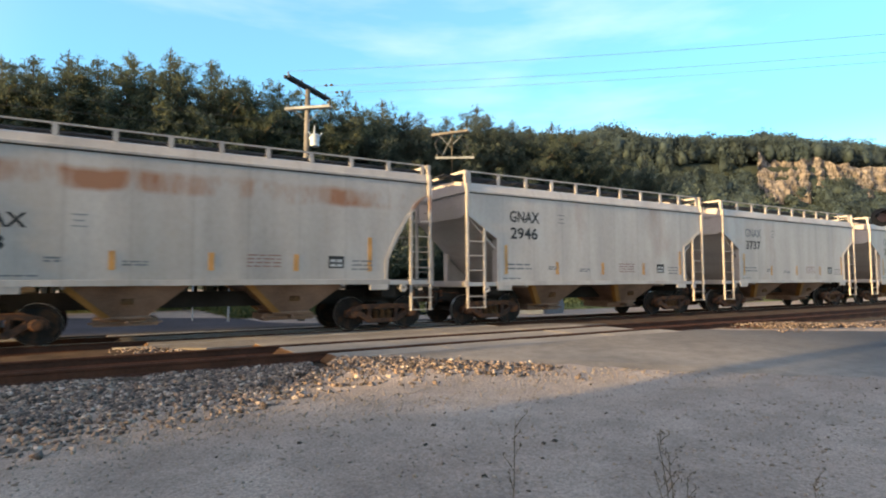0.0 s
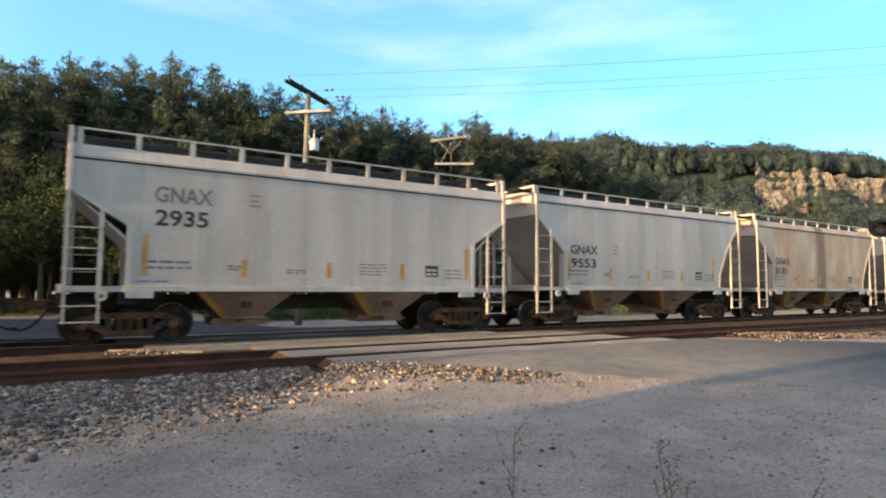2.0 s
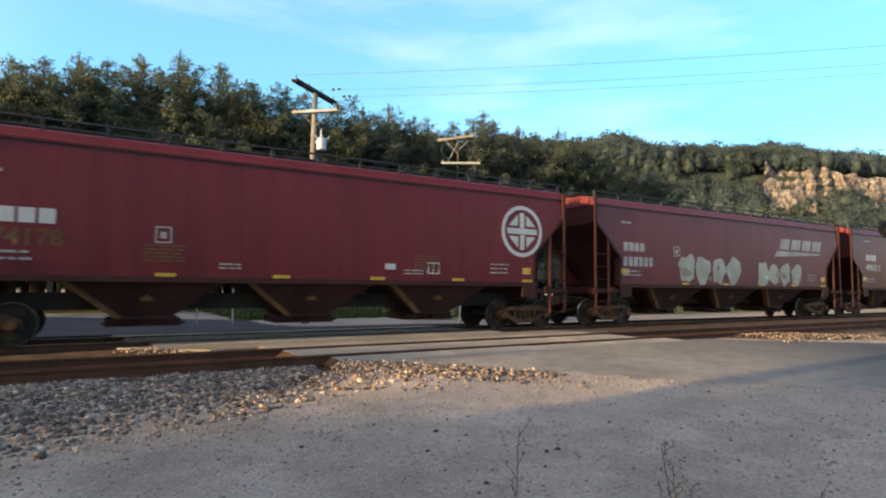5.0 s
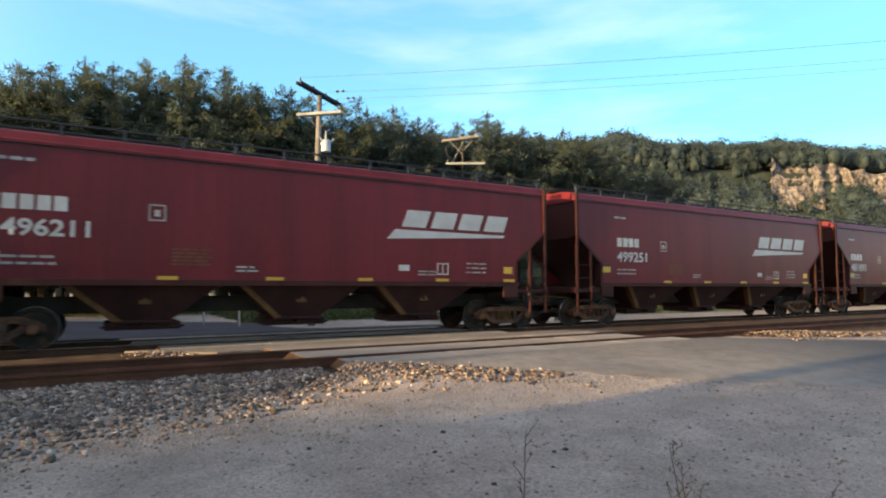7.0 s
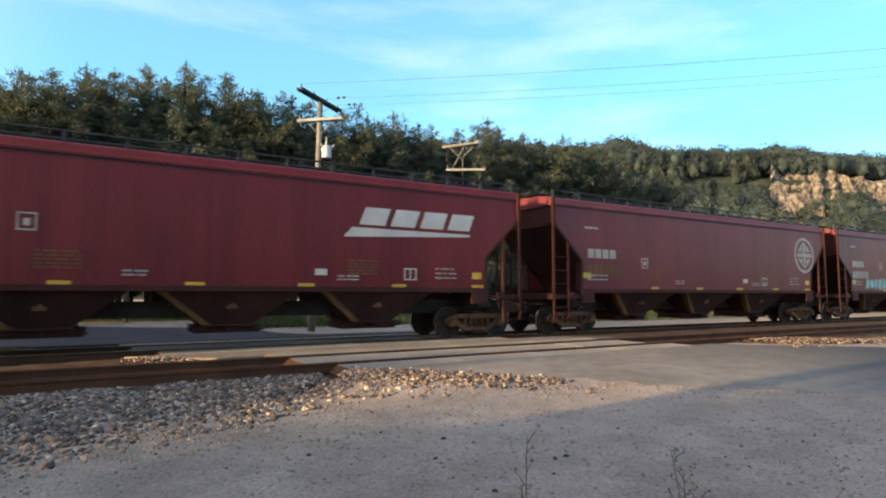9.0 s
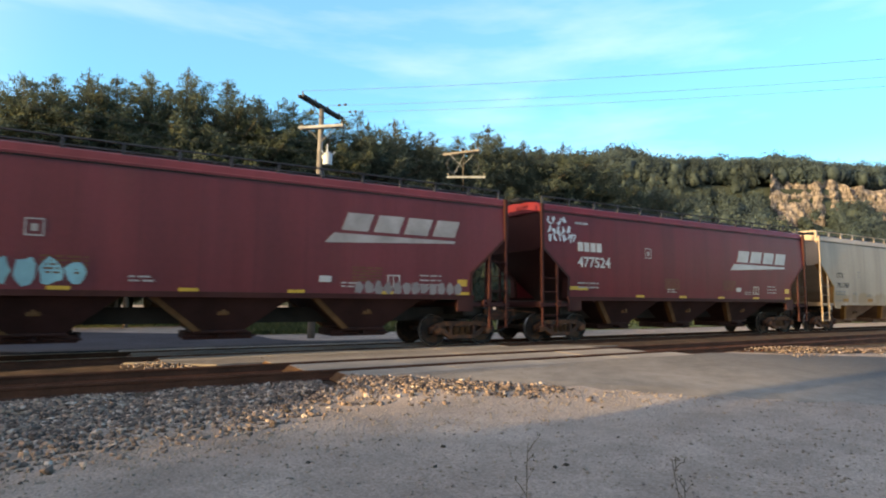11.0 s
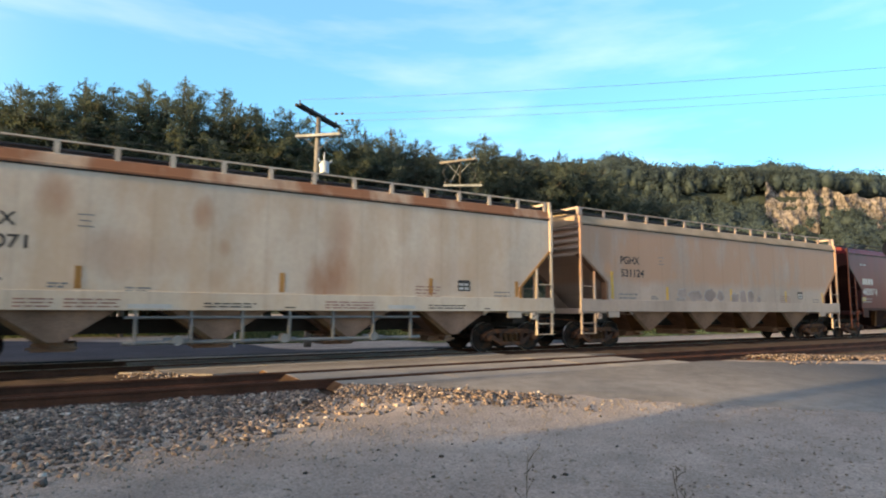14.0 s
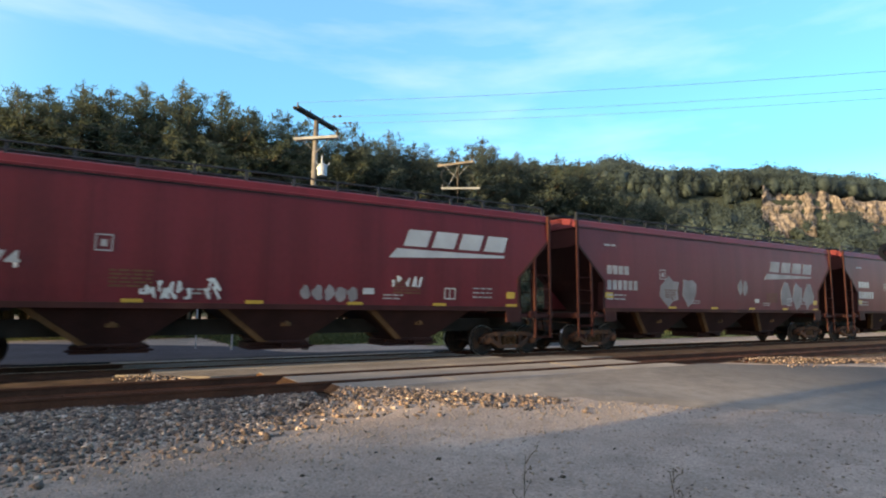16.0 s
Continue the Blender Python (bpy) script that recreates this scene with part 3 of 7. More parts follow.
for tag, yc, zc in TRACKS:
    railway(tag, yc, zc)


def bed_z(x, y):
    """Top of the ballast: shoulders falling to the lot and to the far side."""
    if y < -6.0:
        u = min(1.0, (-6.0 - y) / 1.9)
        z = -0.17 - 0.17 * u
    elif y > 1.5:
        u = min(1.0, (y - 1.5) / 1.6)
        z = -0.20 - 0.26 * u
    else:
        z = -0.17 if y < -5.3 else -0.20
        if -3.5 < y < -1.0:
            k = min(1.0, max(0.0, (x + 3.0) / 3.5)) * max(0.0, 1 - abs(y + 1.9) / 1.5) ** 0.5
            z += 0.15 * k
    return z + 0.03 * noise.noise((x * 1.1, y * 1.1, 9.0)) + 0.02 * noise.noise((x * 4.0, y * 4.0, 2.0))


bed_x = sorted(set([-420, -200, -80, -30] + list(np.arange(-9, 26.01, 0.16)) + [30, 36, 45, 60, 90, 200, 480]))
bv, bf = sheet(bed_x, list(np.arange(-8.0, 3.2, 0.16)), bed_z)
ballast_bed = new("ballast_bed", soup("ballast_bed", bv, bf, M_RUSTBALLAST, True))
tagged(ballast_bed, "rust-stained crushed stone bed under the rails", "ballast", kind="structure")


# crossing: concrete panels between and beside the rails, with rusty sloped end plates
def panel_mesh(bm, w):
    box(bm, 0, 2.38, 0, w, -0.19, -0.03)


def crossing(tag, yc, zc):
    t = thing("level_crossing", "weathered concrete crossing panels laid beside the rails", "level crossing", group="crossings", kind="structure", at=pose(0, yc, zc))
    x0, x1 = CROSS_L[tag], CROSS_R[tag]
    n = int((x1 - x0) / 2.4)
    for lane, (ya, yb, dx) in enumerate(((-1.62, -0.875, 0.0), (-0.62, 0.62, -0.5), (0.875, 1.62, -0.75))):
        w = yb - ya
        me = shared(("panel", round(w, 2)), lambda bm: panel_mesh(bm, w), bevel=0.012)
        for i in range(n):
            part("crossing_panel", me, M_CONCRETE, t, at=pose(x0 + dx + i * 2.4, ya, 0.004 * math.sin(i * 2.1 + lane), 0, 0, 0))
        def ramp_plate(bm):
            v = [bm.verts.new(p) for p in ((0, 0.04, -0.03), (0, w - 0.04, -0.03), (-0.15, w - 0.04, -0.15), (-0.15, 0.04, -0.15), (0, 0.04, -0.17), (0, w - 0.04, -0.17), (-0.15, w - 0.04, -0.17), (-0.15, 0.04, -0.17))]
            for f in ((0, 1, 2, 3), (7, 6, 5, 4), (0, 3, 7, 4), (1, 5, 6, 2), (3, 2, 6, 7), (0, 4, 5, 1)):
                bm.faces.new([v[i] for i in f])
        rm = shared(("deflector", round(w, 2)), ramp_plate)
        part("deflector", rm, M_RUSTORANGE, t, "orange-rusted sloped steel end plate", at=pose(x0 + dx - 0.003, ya, -0.002))
        part("deflector", rm, M_RUSTORANGE, t, at=pose(x0 + dx + n * 2.4 + 0.003, yb, -0.002, 0, 0, 180))
    return t


for tag, yc, zc in TRACKS:
    crossing(tag, yc, zc)
mid_fill = ribbon("crossing_infill", [(0.3, -1.64), (2.0, -2.82)], [(12.4, -1.64), (14.0, -2.82)], -0.038, 0.2, M_ASPHALT, "asphalt strip between the two crossings", cells=8)


# ---- freight cars ----
STYLE = {
    # length over the corner posts, sill, eave seam, roof edge, roof crest, top of the roof rail,
    # end cut: height of its top, inset, height of its foot; curved cut, side bulge
    "two_bay": dict(L=11.45, zs=1.29, ze=4.07, zf=4.36, zt=4.50, zr=4.72, c1=3.35, ci=1.12, c2=2.65, curved=False, bulge=0.0, bays=(-1.95, 1.95), top=2.5, low=0.95, zb=0.42),
    "two_bay_round": dict(L=11.40, zs=1.36, ze=4.21, zf=4.48, zt=4.60, zr=4.74, c1=3.82, ci=1.34, c2=1.95, curved=True, near=(3.72, 1.24, 2.50), bulge=0.05, bays=(-1.9, 1.9), top=2.7, low=0.9, zb=0.42),
    "three_bay": dict(L=16.95, zs=1.46, zp=1.27, ze=4.29, zf=4.56, zt=4.68, zr=4.80, c1=3.66, ci=1.24, c2=2.42, curved=False, bulge=0.06, bays=(-3.85, 0.0, 3.85), top=3.5, low=1.15, zb=0.42),
    "three_bay_mid": dict(L=16.32, zs=1.46, zp=1.27, ze=4.29, zf=4.56, zt=4.68, zr=4.80, c1=3.25, ci=1.24, c2=2.15, curved=False, bulge=0.06, bays=(-3.75, 0.0, 3.75), top=3.4, low=1.15, zb=0.42),
    "three_bay_short": dict(L=15.62, zs=1.46, zp=1.27, ze=4.31, zf=4.58, zt=4.70, zr=4.82, c1=3.08, ci=1.12, c2=2.14, curved=False, bulge=0.05, bays=(-3.6, 0.0, 3.6), top=3.3, low=1.15, zb=0.42),
    "four_bay": dict(L=19.87, zs=1.34, ze=4.35, zf=4.60, zt=4.72, zr=4.84, c1=3.22, ci=1.15, c2=2.15, curved=False, bulge=0.05, bays=(-5.85, -1.95, 1.95, 5.85), top=3.5, low=1.2, zb=0.42),
    "four_bay_sill": dict(L=17.08, zs=1.32, ze=4.30, zf=4.60, zt=4.74, zr=4.88, c1=3.24, ci=1.25, c2=2.02, curved=False, near=(3.24, 1.20, 2.30), bulge=0.0, bays=(-4.9, -1.65, 1.65, 4.9), top=2.45, low=0.36, zb=0.44, yb=1.3),
}
W = 1.58
WHEEL_R = 0.457


def side_y(st, z):
    u = (z - st["zs"]) / (st["ze"] - st["zs"]) * 2 - 1
    return W - st["bulge"] * u * u


def cut_z(st, x, first=False):
    """Height of the side sheet's lower edge at a distance x from the corner post; first: at the leading end."""
    if first and "near" in st:
        c1, ci, c2 = st["near"]
        return st["zs"] if x >= ci else c1 + (c2 - c1) * max(0.0, x / ci)
    if x >= st["ci"]:
        return st["zs"]
    u = max(0.0, x / st["ci"])
    if st["curved"]:
        return st["c1"] - (st["c1"] - st["c2"]) * u ** 1.6
    return st["c1"] + (st["c2"] - st["c1"]) * u


def build_side(st):
    def make(bm):
        h = st["L"] / 2
        def end(ci):
            return [ci * k / 10 for k in range(10)] + [ci - 0.001, ci + 0.001]
        mid = list(np.linspace(-h + st["ci"] + 0.6, h - st["ci"] - 0.6, 12))
        xs = [-h + d for d in end(st.get("near", (0, st["ci"]))[1])] + mid + [h - d for d in reversed(end(st["ci"]))]
        rows = 7
        def layer(off):
            out = []
            for x in xs:
                z0 = cut_z(st, x + h, True) if x < 0 else cut_z(st, h - x)
                out.append([bm.verts.new((x, -(side_y(st, z0 + (st["ze"] - z0) * k / rows) - off), z0 + (st["ze"] - z0) * k / rows)) for k in range(rows + 1)])
            return out
        a, b = layer(0.0), layer(0.05)
        n = len(xs)
        for i in range(n - 1):
            for k in range(rows):
                bm.faces.new((a[i][k], a[i + 1][k], a[i + 1][k + 1], a[i][k + 1]))
                bm.faces.new((b[i][k], b[i][k + 1], b[i + 1][k + 1], b[i + 1][k]))
            bm.faces.new((a[i][0], b[i][0], b[i + 1][0], a[i + 1][0]))
            bm.faces.new((a[i][rows], a[i + 1][rows], b[i + 1][rows], b[i][rows]))
        for i in (0, n - 1):
            for k in range(rows):
                bm.faces.new((a[i][k], a[i][k + 1], b[i][k + 1], b[i][k]))
    return make


def build_roof(st):
    def make(bm):
        h, we, ze, zf, zt = st["L"] / 2 + 0.02, side_y(st, st["ze"]) + 0.035, st["ze"], st["zf"], st["zt"]
        half = [(we, ze - 0.02), (we, ze + 0.035), (we - 0.03, ze + 0.06), (we - 0.11, zf - 0.05), (we - 0.18, zf), (we * 0.55, zf + (zt - zf) * 0.7)]
        pr = [(-y, z) for y, z in half] + [(0, zt)] + half[::-1]
        rings = [[bm.verts.new((x, y, z)) for y, z in pr] for x in np.linspace(-h, h, 7)]
        for p, q in zip(rings, rings[1:]):
            for k in range(len(pr)):
                bm.faces.new((p[k], p[(k + 1) % len(pr)], q[(k + 1) % len(pr)], q[k]))
        bm.faces.new(rings[0])
        bm.faces.new(rings[-1][::-1])
    return make


def build_end(st, deep=0.05):
    """Upper end wall, at the left end."""
    def make(bm):
        w, x = W - 0.08, -st["L"] / 2 + deep
        box(bm, x, x + 0.05, -w, w, st["c1"] - 0.05, st["ze"] + 0.02)
    return make


def build_slope(st, deep=0.05, run=1.25):
    """The sloped floor sheet under the end wall."""
    def make(bm):
        w, x = W - 0.085, -st["L"] / 2 + deep + 0.004
        run2 = st["ci"] + run
        prism(bm, [(x, st["c1"] - 0.055), (x + 0.05, st["c1"] - 0.055), (x + run2, st["zs"] - 0.1), (x + run2 - 0.05, st["zs"] - 0.16)], -w, w)
    return make


def build_flange(st, first):
    """The stiffening flange along the end cut of a side sheet, left end, near side."""
    def make(bm):
        h = st["L"] / 2
        ci = st["near"][1] if first and "near" in st else st["ci"]
        pts = [(-h + ci * k / 8, cut_z(st, ci * min(k / 8, 0.999), first)) for k in range(9)] + [(-h + ci, st["zs"])]
        rings = []
        for x, z in pts:
            y = side_y(st, z)
            rings.append([bm.verts.new(p) for p in ((x - 0.02, -(y + 0.016), z), (x - 0.02, -(y - 0.24), z), (x + 0.08, -(y - 0.24), z + 0.01), (x + 0.08, -(y + 0.016), z + 0.01))])
        for a, b in zip(rings, rings[1:]):
            for k in range(4):
                bm.faces.new((a[k], a[(k + 1) % 4], b[(k + 1) % 4], b[k]))
        bm.faces.new(rings[0])
        bm.faces.new(rings[-1][::-1])
    return make


def build_stile(st, x):
    """One upright of a corner ladder with the strap that hangs below the platform."""
    def make(bm):
        zp, top = st.get("zp", st["zs"]), cut_z(st, x) + 0.02
        outline = [(-0.025, 0.52), (0.025, 0.52), (0.025, zp - 0.06), (0.04, zp - 0.02), (0.04, top), (-0.04, top), (-0.04, zp - 0.02), (-0.025, zp - 0.06)]
        prism(bm, outline, -0.033, 0.03)
    return make


def build_rung(bm):
    bar(bm, (-0.06, -0.045, 0), (0.66, -0.045, 0), 0.015)


def corner_ladder(car, st, K, material, at):
    """Two uprights, rungs between them, and the step below."""
    a = part("ladder", shared(K("stile_outer"), build_stile(st, 0.0)), material, car, at=at)
    part("stile", shared(K("stile_inner"), build_stile(st, 0.62)), material, a, at=pose(0.62, 0, 0))
    z, top = st.get("zp", st["zs"]) + 0.38, cut_z(st, 0.62) - 0.08
    heights = [0.55, 0.89]
    while z < top:
        heights.append(z)
        z += 0.44
    for z in heights:
        part("rung", shared("rung", build_rung), material, a, at=pose(0, 0, z))


def build_post(st):
    def make(bm):
        box(bm, -0.05, 0.06, -0.045, 0.045, st["c1"] - 0.02, st["zf"] - 0.06)
    return make


def build_hoop(st):
    """The frame over the end: stubs above the corner posts, a bar across and two grab irons."""
    def make(bm):
        x, y, z = -st["L"] / 2 - 0.01, side_y(st, st["ze"]) - 0.06, st["zr"]
        for s in (-1, 1):
            box(bm, x - 0.045, x + 0.045, s * y - 0.045, s * y + 0.045, st["zf"] - 0.1, z - 0.04)
        box(bm, x - 0.045, x + 0.045, -y - 0.03, y + 0.03, z - 0.075, z)
        for zz in (st["c1"] + 0.3, st["ze"] - 0.1):
            for s in (-1, 1):
                bar(bm, (x - 0.1, s * 0.95, zz), (x - 0.1, s * 0.55, zz), 0.014)
                for q in (0.95, 0.55):
                    bar(bm, (x - 0.1, s * q, zz), (x + 0.06, s * q, zz), 0.014)
    return make


def build_platform(st):
    def make(bm):
        h = st["L"] / 2
        zs, top = st.get("zp", st["zs"]), st["zs"]
        box(bm, -h - 0.08, -h + st["ci"] + 0.3, -W + 0.02, W - 0.02, zs - 0.10, zs + 0.02)
        box(bm, -h - 0.12, -h - 0.05, -W - 0.02, W + 0.02, zs - 0.12, zs + 0.06)
        for s in (-1, 1):
            box(bm, -h + st["ci"] + 0.0, -h + st["ci"] + 0.55, s * W - 0.03, s * W + 0.03, zs - 0.24, top - 0.02)
    return make


def build_jack(bm):
    lathe(bm, [(0.045, -0.03), (0.11, -0.03), (0.11, 0.03), (0.045, 0.03), (0.045, -0.03)], 12)


def build_sill(st):
    def make(bm):
        h = st["L"] / 2
        x0, x1 = -h + st["ci"] - 0.05, h - st["ci"] + 0.05
        for s in (-1, 1):
            box(bm, x0, x1, s * (W + 0.012) - 0.02, s * (W + 0.012) + 0.02, st["zs"] - 0.09, st["zs"] + 0.045)
    return make


def build_deep_sill(st):
    def make(bm):
        h = st["L"] / 2
        for s in (-1, 1):
            box(bm, -h - 0.06, h + 0.06, s * (W + 0.02) - 0.03, s * (W + 0.02) + 0.03, st["zs"] - 0.04, st["zs"] + 0.37)
    return make


def build_centre_sill(st):
    def make(bm):
        h = st["L"] / 2
        box(bm, -h - 0.35, h + 0.35, -0.2, 0.2, 0.72, 1.12)
        for x in (-h + 1.2, h - 1.2):
            box(bm, x - 0.22, x + 0.22, -1.35, 1.35, 0.92, st["zs"] - 0.1)
    return make


def build_hopper(st):
    def make(bm):
        a, b = st["top"] / 2, st["low"] / 2
        zs, zb = st["zs"], st["zb"]
        yb = st.get("yb", 0.85)
        frustum(bm, (-a, a, -W + 0.14, W - 0.14, zs), (-b, b, -yb, yb, zb + 0.16))
        box(bm, -b - 0.05, b + 0.05, -0.9, 0.9, zb + 0.1, zb + 0.16)
    return make


def build_rib(st):
    """The stiffener plate on one corner of a hopper's end slope."""
    def make(bm):
        a, b = st["top"] / 2, st["low"] / 2
        zs, zb = st["zs"], st["zb"]
        v = [bm.verts.new(p) for p in ((-a - 0.03, -(W - 0.10), zs - 0.02), (-a + 0.16, -(W - 0.10), zs - 0.02), (-b + 0.14, -st.get("yb", 0.85) - 0.08, zb + 0.14), (-b - 0.06, -st.get("yb", 0.85) - 0.08, zb + 0.14), (-a - 0.03, -(W - 0.30), zs - 0.02), (-a + 0.16, -(W - 0.30), zs - 0.02), (-b + 0.14, -0.75, zb + 0.14), (-b - 0.06, -0.75, zb + 0.14))]
        for f in ((0, 1, 2, 3), (4, 7, 6, 5), (0, 4, 5, 1), (2, 6, 7, 3), (1, 5, 6, 2), (0, 3, 7, 4)):
            bm.faces.new([v[i] for i in f])
    return make


def build_gate(st):
    def make(bm):
        b = st["low"] / 2
        box(bm, -b - 0.22, b + 0.22, -0.62, 0.62, st["zb"] - 0.08, st["zb"] + 0.10)
        bar(bm, (0, -0.95, st["zb"] + 0.02), (0, 0.95, st["zb"] + 0.02), 0.05, 8)
        bar(bm, (-b - 0.3, -0.66, st["zb"] + 0.0), (b + 0.3, -0.66, st["zb"] + 0.0), 0.03, 6)
    return make


def build_vibrator(bm):
    box(bm, -0.13, 0.13, -0.04, 0.04, -0.09, 0.09)
    bar(bm, (0, -0.12, 0), (0, 0.0, 0), 0.05, 8)


def build_roof_rail(st, pitch, flat):
    """Edge rail of the roof walk with its upright plates."""
    def make(bm):
        h = st["L"] / 2 - 0.1
        zr = st["zr"]
        yy = side_y(st, st["ze"]) - 0.11
        zroof = st["zf"] - 0.08
        for s in (-1, 1):
            box(bm, -h, h, s * yy - 0.03, s * yy + 0.03, zr - 0.035, zr)
            n = int(2 * h / pitch)
            for i in range(n + 1):
                x = -h + 0.05 + i * (2 * h - 0.1) / n
                box(bm, x - flat, x + flat, s * yy - 0.025, s * yy + 0.025, zroof - 0.05, zr - 0.01)
    return make


def build_walk(st):
    """The grating walk along the roof and its end brackets."""
    def make(bm):
        h = st["L"] / 2 + 0.42
        z = st["zr"] - 0.09
        for y in (-0.62, 0.62):
            for k in range(5):
                yy = y - 0.26 + k * 0.13
                box(bm, -h, h, yy - 0.035, yy + 0.035, z, z + 0.035)
            i = -h + 0.2
            while i < h:
                box(bm, i - 0.03, i + 0.03, y - 0.3, y + 0.3, z - 0.03, z)
                i += 0.9
    return make


def build_hatch(st):
    """The long trough hatch along the crown of the roof, with its cover straps."""
    def make(bm):
        h = st["L"] / 2 - 0.5
        z = st["zt"] - 0.03
        n = max(4, int(2 * h / 2.6))
        for i in range(n):
            x0, x1 = -h + i * 2 * h / n + 0.02, -h + (i + 1) * 2 * h / n - 0.02
            prism_y = [(x0, z), (x1, z), (x1, z + 0.09), (x0, z + 0.09)]
            prism(bm, prism_y, -0.27, 0.27)
            for x in (x0 + 0.5, x1 - 0.5):
                box(bm, x - 0.03, x + 0.03, -0.3, 0.3, z + 0.09, z + 0.115)
    return make


def build_side_frame(bm):
    """Cast truck side frame: arched top chord, bowed bottom chord, two columns, pedestal jaws."""
    y0, y1 = -0.09, 0.09
    prism(bm, [(-1.08, 0.52), (-0.98, 0.62), (-0.62, 0.72), (0.62, 0.72), (0.98, 0.62), (1.08, 0.52), (0.98, 0.50), (0.60, 0.60), (-0.60, 0.60), (-0.98, 0.50)], y0, y1)
    prism(bm, [(-0.98, 0.52), (-0.66, 0.52), (-0.34, 0.30), (0.34, 0.30), (0.66, 0.52), (0.98, 0.52), (0.42, 0.19), (-0.42, 0.19)], y0, y1)
    for s in (-1, 1):
        prism(bm, [(s * 0.36, 0.28), (s * 0.47, 0.28), (s * 0.47, 0.64), (s * 0.36, 0.64)], y0, y1)
        prism(bm, [(s * 1.10, 0.36), (s * 1.04, 0.36), (s * 1.04, 0.56), (s * 1.10, 0.56)], y0, y1)
        prism(bm, [(s * 0.74, 0.36), (s * 0.67, 0.36), (s * 0.67, 0.56), (s * 0.74, 0.56)], y0, y1)


def build_spring(bm):
    pts = [(0.07 * math.cos(k * 0.7), 0.07 * math.sin(k * 0.7), 0.30 + 0.0052 * k) for k in range(52)]
    tube(bm, pts, 0.016, 0.016, 5)


def build_bolster(bm):
    box(bm, -0.18, 0.18, -1.05, 1.05, 0.55, 0.78)
    box(bm, -0.3, 0.3, -0.22, 0.22, 0.70, 0.90)
    for x in (-0.62, 0.62):
        bar(bm, (x, -0.7, 0.38), (x, 0.7, 0.38), 0.06, 6)


def build_wheel(bm):
    """One wheel, its flange towards +y (inwards on the near side)."""
    lathe(bm, [(0.08, 0.05), (0.12, 0.03), (0.34, 0.02), (0.37, 0.055), (0.452, 0.055), (0.484, 0.045), (0.486, 0.028), (0.462, 0.016), (0.457, -0.06), (0.45, -0.075), (0.38, -0.075), (0.36, -0.035), (0.16, -0.02), (0.12, -0.07), (0.08, -0.07), (0.08, 0.05)], 36)


def build_axle(bm):
    bar(bm, (0, -0.98, 0), (0, 0.98, 0), 0.075, 12)


def build_cap(bm):
    lathe(bm, [(0.001, -0.09), (0.10, -0.09), (0.13, -0.07), (0.13, 0.07), (0.001, 0.07)], 16)
    for i in range(3):
        a = 2 * math.pi * i / 3 + 0.3
        bar(bm, (math.cos(a) * 0.065, -0.105, math.sin(a) * 0.065), (math.cos(a) * 0.065, -0.08, math.sin(a) * 0.065), 0.02, 6)


def build_tread(bm):
    lathe(bm, [(0.4575, -0.058), (0.4592, -0.058), (0.4625, 0.014), (0.461, 0.014), (0.4575, -0.058)], 36)


def build_coupler(bm):
    box(bm, -0.75, 0.0, -0.09, 0.09, 0.78, 0.98)
    prism(bm, [(-0.95, 0.70), (-0.66, 0.70), (-0.66, 1.04), (-0.95, 1.04)], -0.15, 0.13)
    prism(bm, [(-1.02, 0.74), (-0.86, 0.74), (-0.86, 1.0), (-1.02, 1.0)], 0.02, 0.17)
    box(bm, -0.16, -0.04, -0.28, 0.28, 0.68, 1.08)
    bar(bm, (-0.1, -1.4, 0.98), (-0.66, -0.1, 1.06), 0.015, 5)


def build_hose(bm):
    pts = [(-0.2, -0.42, 0.82), (-0.34, -0.4, 0.60), (-0.5, -0.34, 0.42), (-0.68, -0.27, 0.33), (-0.88, -0.2, 0.36)]
    for a, b in zip(pts, pts[1:]):
        bar(bm, a, b, 0.028, 6)
    bar(bm, (-0.0, -0.42, 0.86), (-0.24, -0.42, 0.80), 0.03, 6)


def build_brake_wheel(bm):
    lathe(bm, [(0.24, -0.012), (0.265, 0.0), (0.24, 0.012), (0.225, 0.0), (0.24, -0.012)], 20)
    for i in range(4):
        a = math.pi / 2 * i
        bar(bm, (0, 0, 0), (math.cos(a) * 0.24, 0, math.sin(a) * 0.24), 0.012, 5)
    bar(bm, (0, -0.01, 0), (0, 0.2, 0), 0.03, 6)




def text_mesh(s, size, st, x, z, width=None, proud=0.006):
    """Lettering laid on the near side of a car, drawn out to the given width."""
    cu = bpy.data.curves.new("lettering", "FONT")
    cu.body, cu.size, cu.extrude, cu.resolution_u = s, size, 0.0, 3
    cu.offset = 0.022 * size
    ob = bpy.data.objects.new("lettering", cu)
    scene.collection.objects.link(ob)
    dg = bpy.context.evaluated_depsgraph_get()
    dg.update()
    me = bpy.data.meshes.new_from_object(ob.evaluated_get(dg))
    bpy.data.objects.remove(ob)
    bpy.data.curves.remove(cu)
    me.materials.clear()
    left = min(v.co.x for v in me.vertices)
    squeeze = width / (max(v.co.x for v in me.vertices) - left) if width else 1.0
    for v in me.vertices:
        X, Z = x + (v.co.x - left) * squeeze, z + v.co.y
        v.co = (X, -(side_y(st, Z) + proud), Z)
    return me


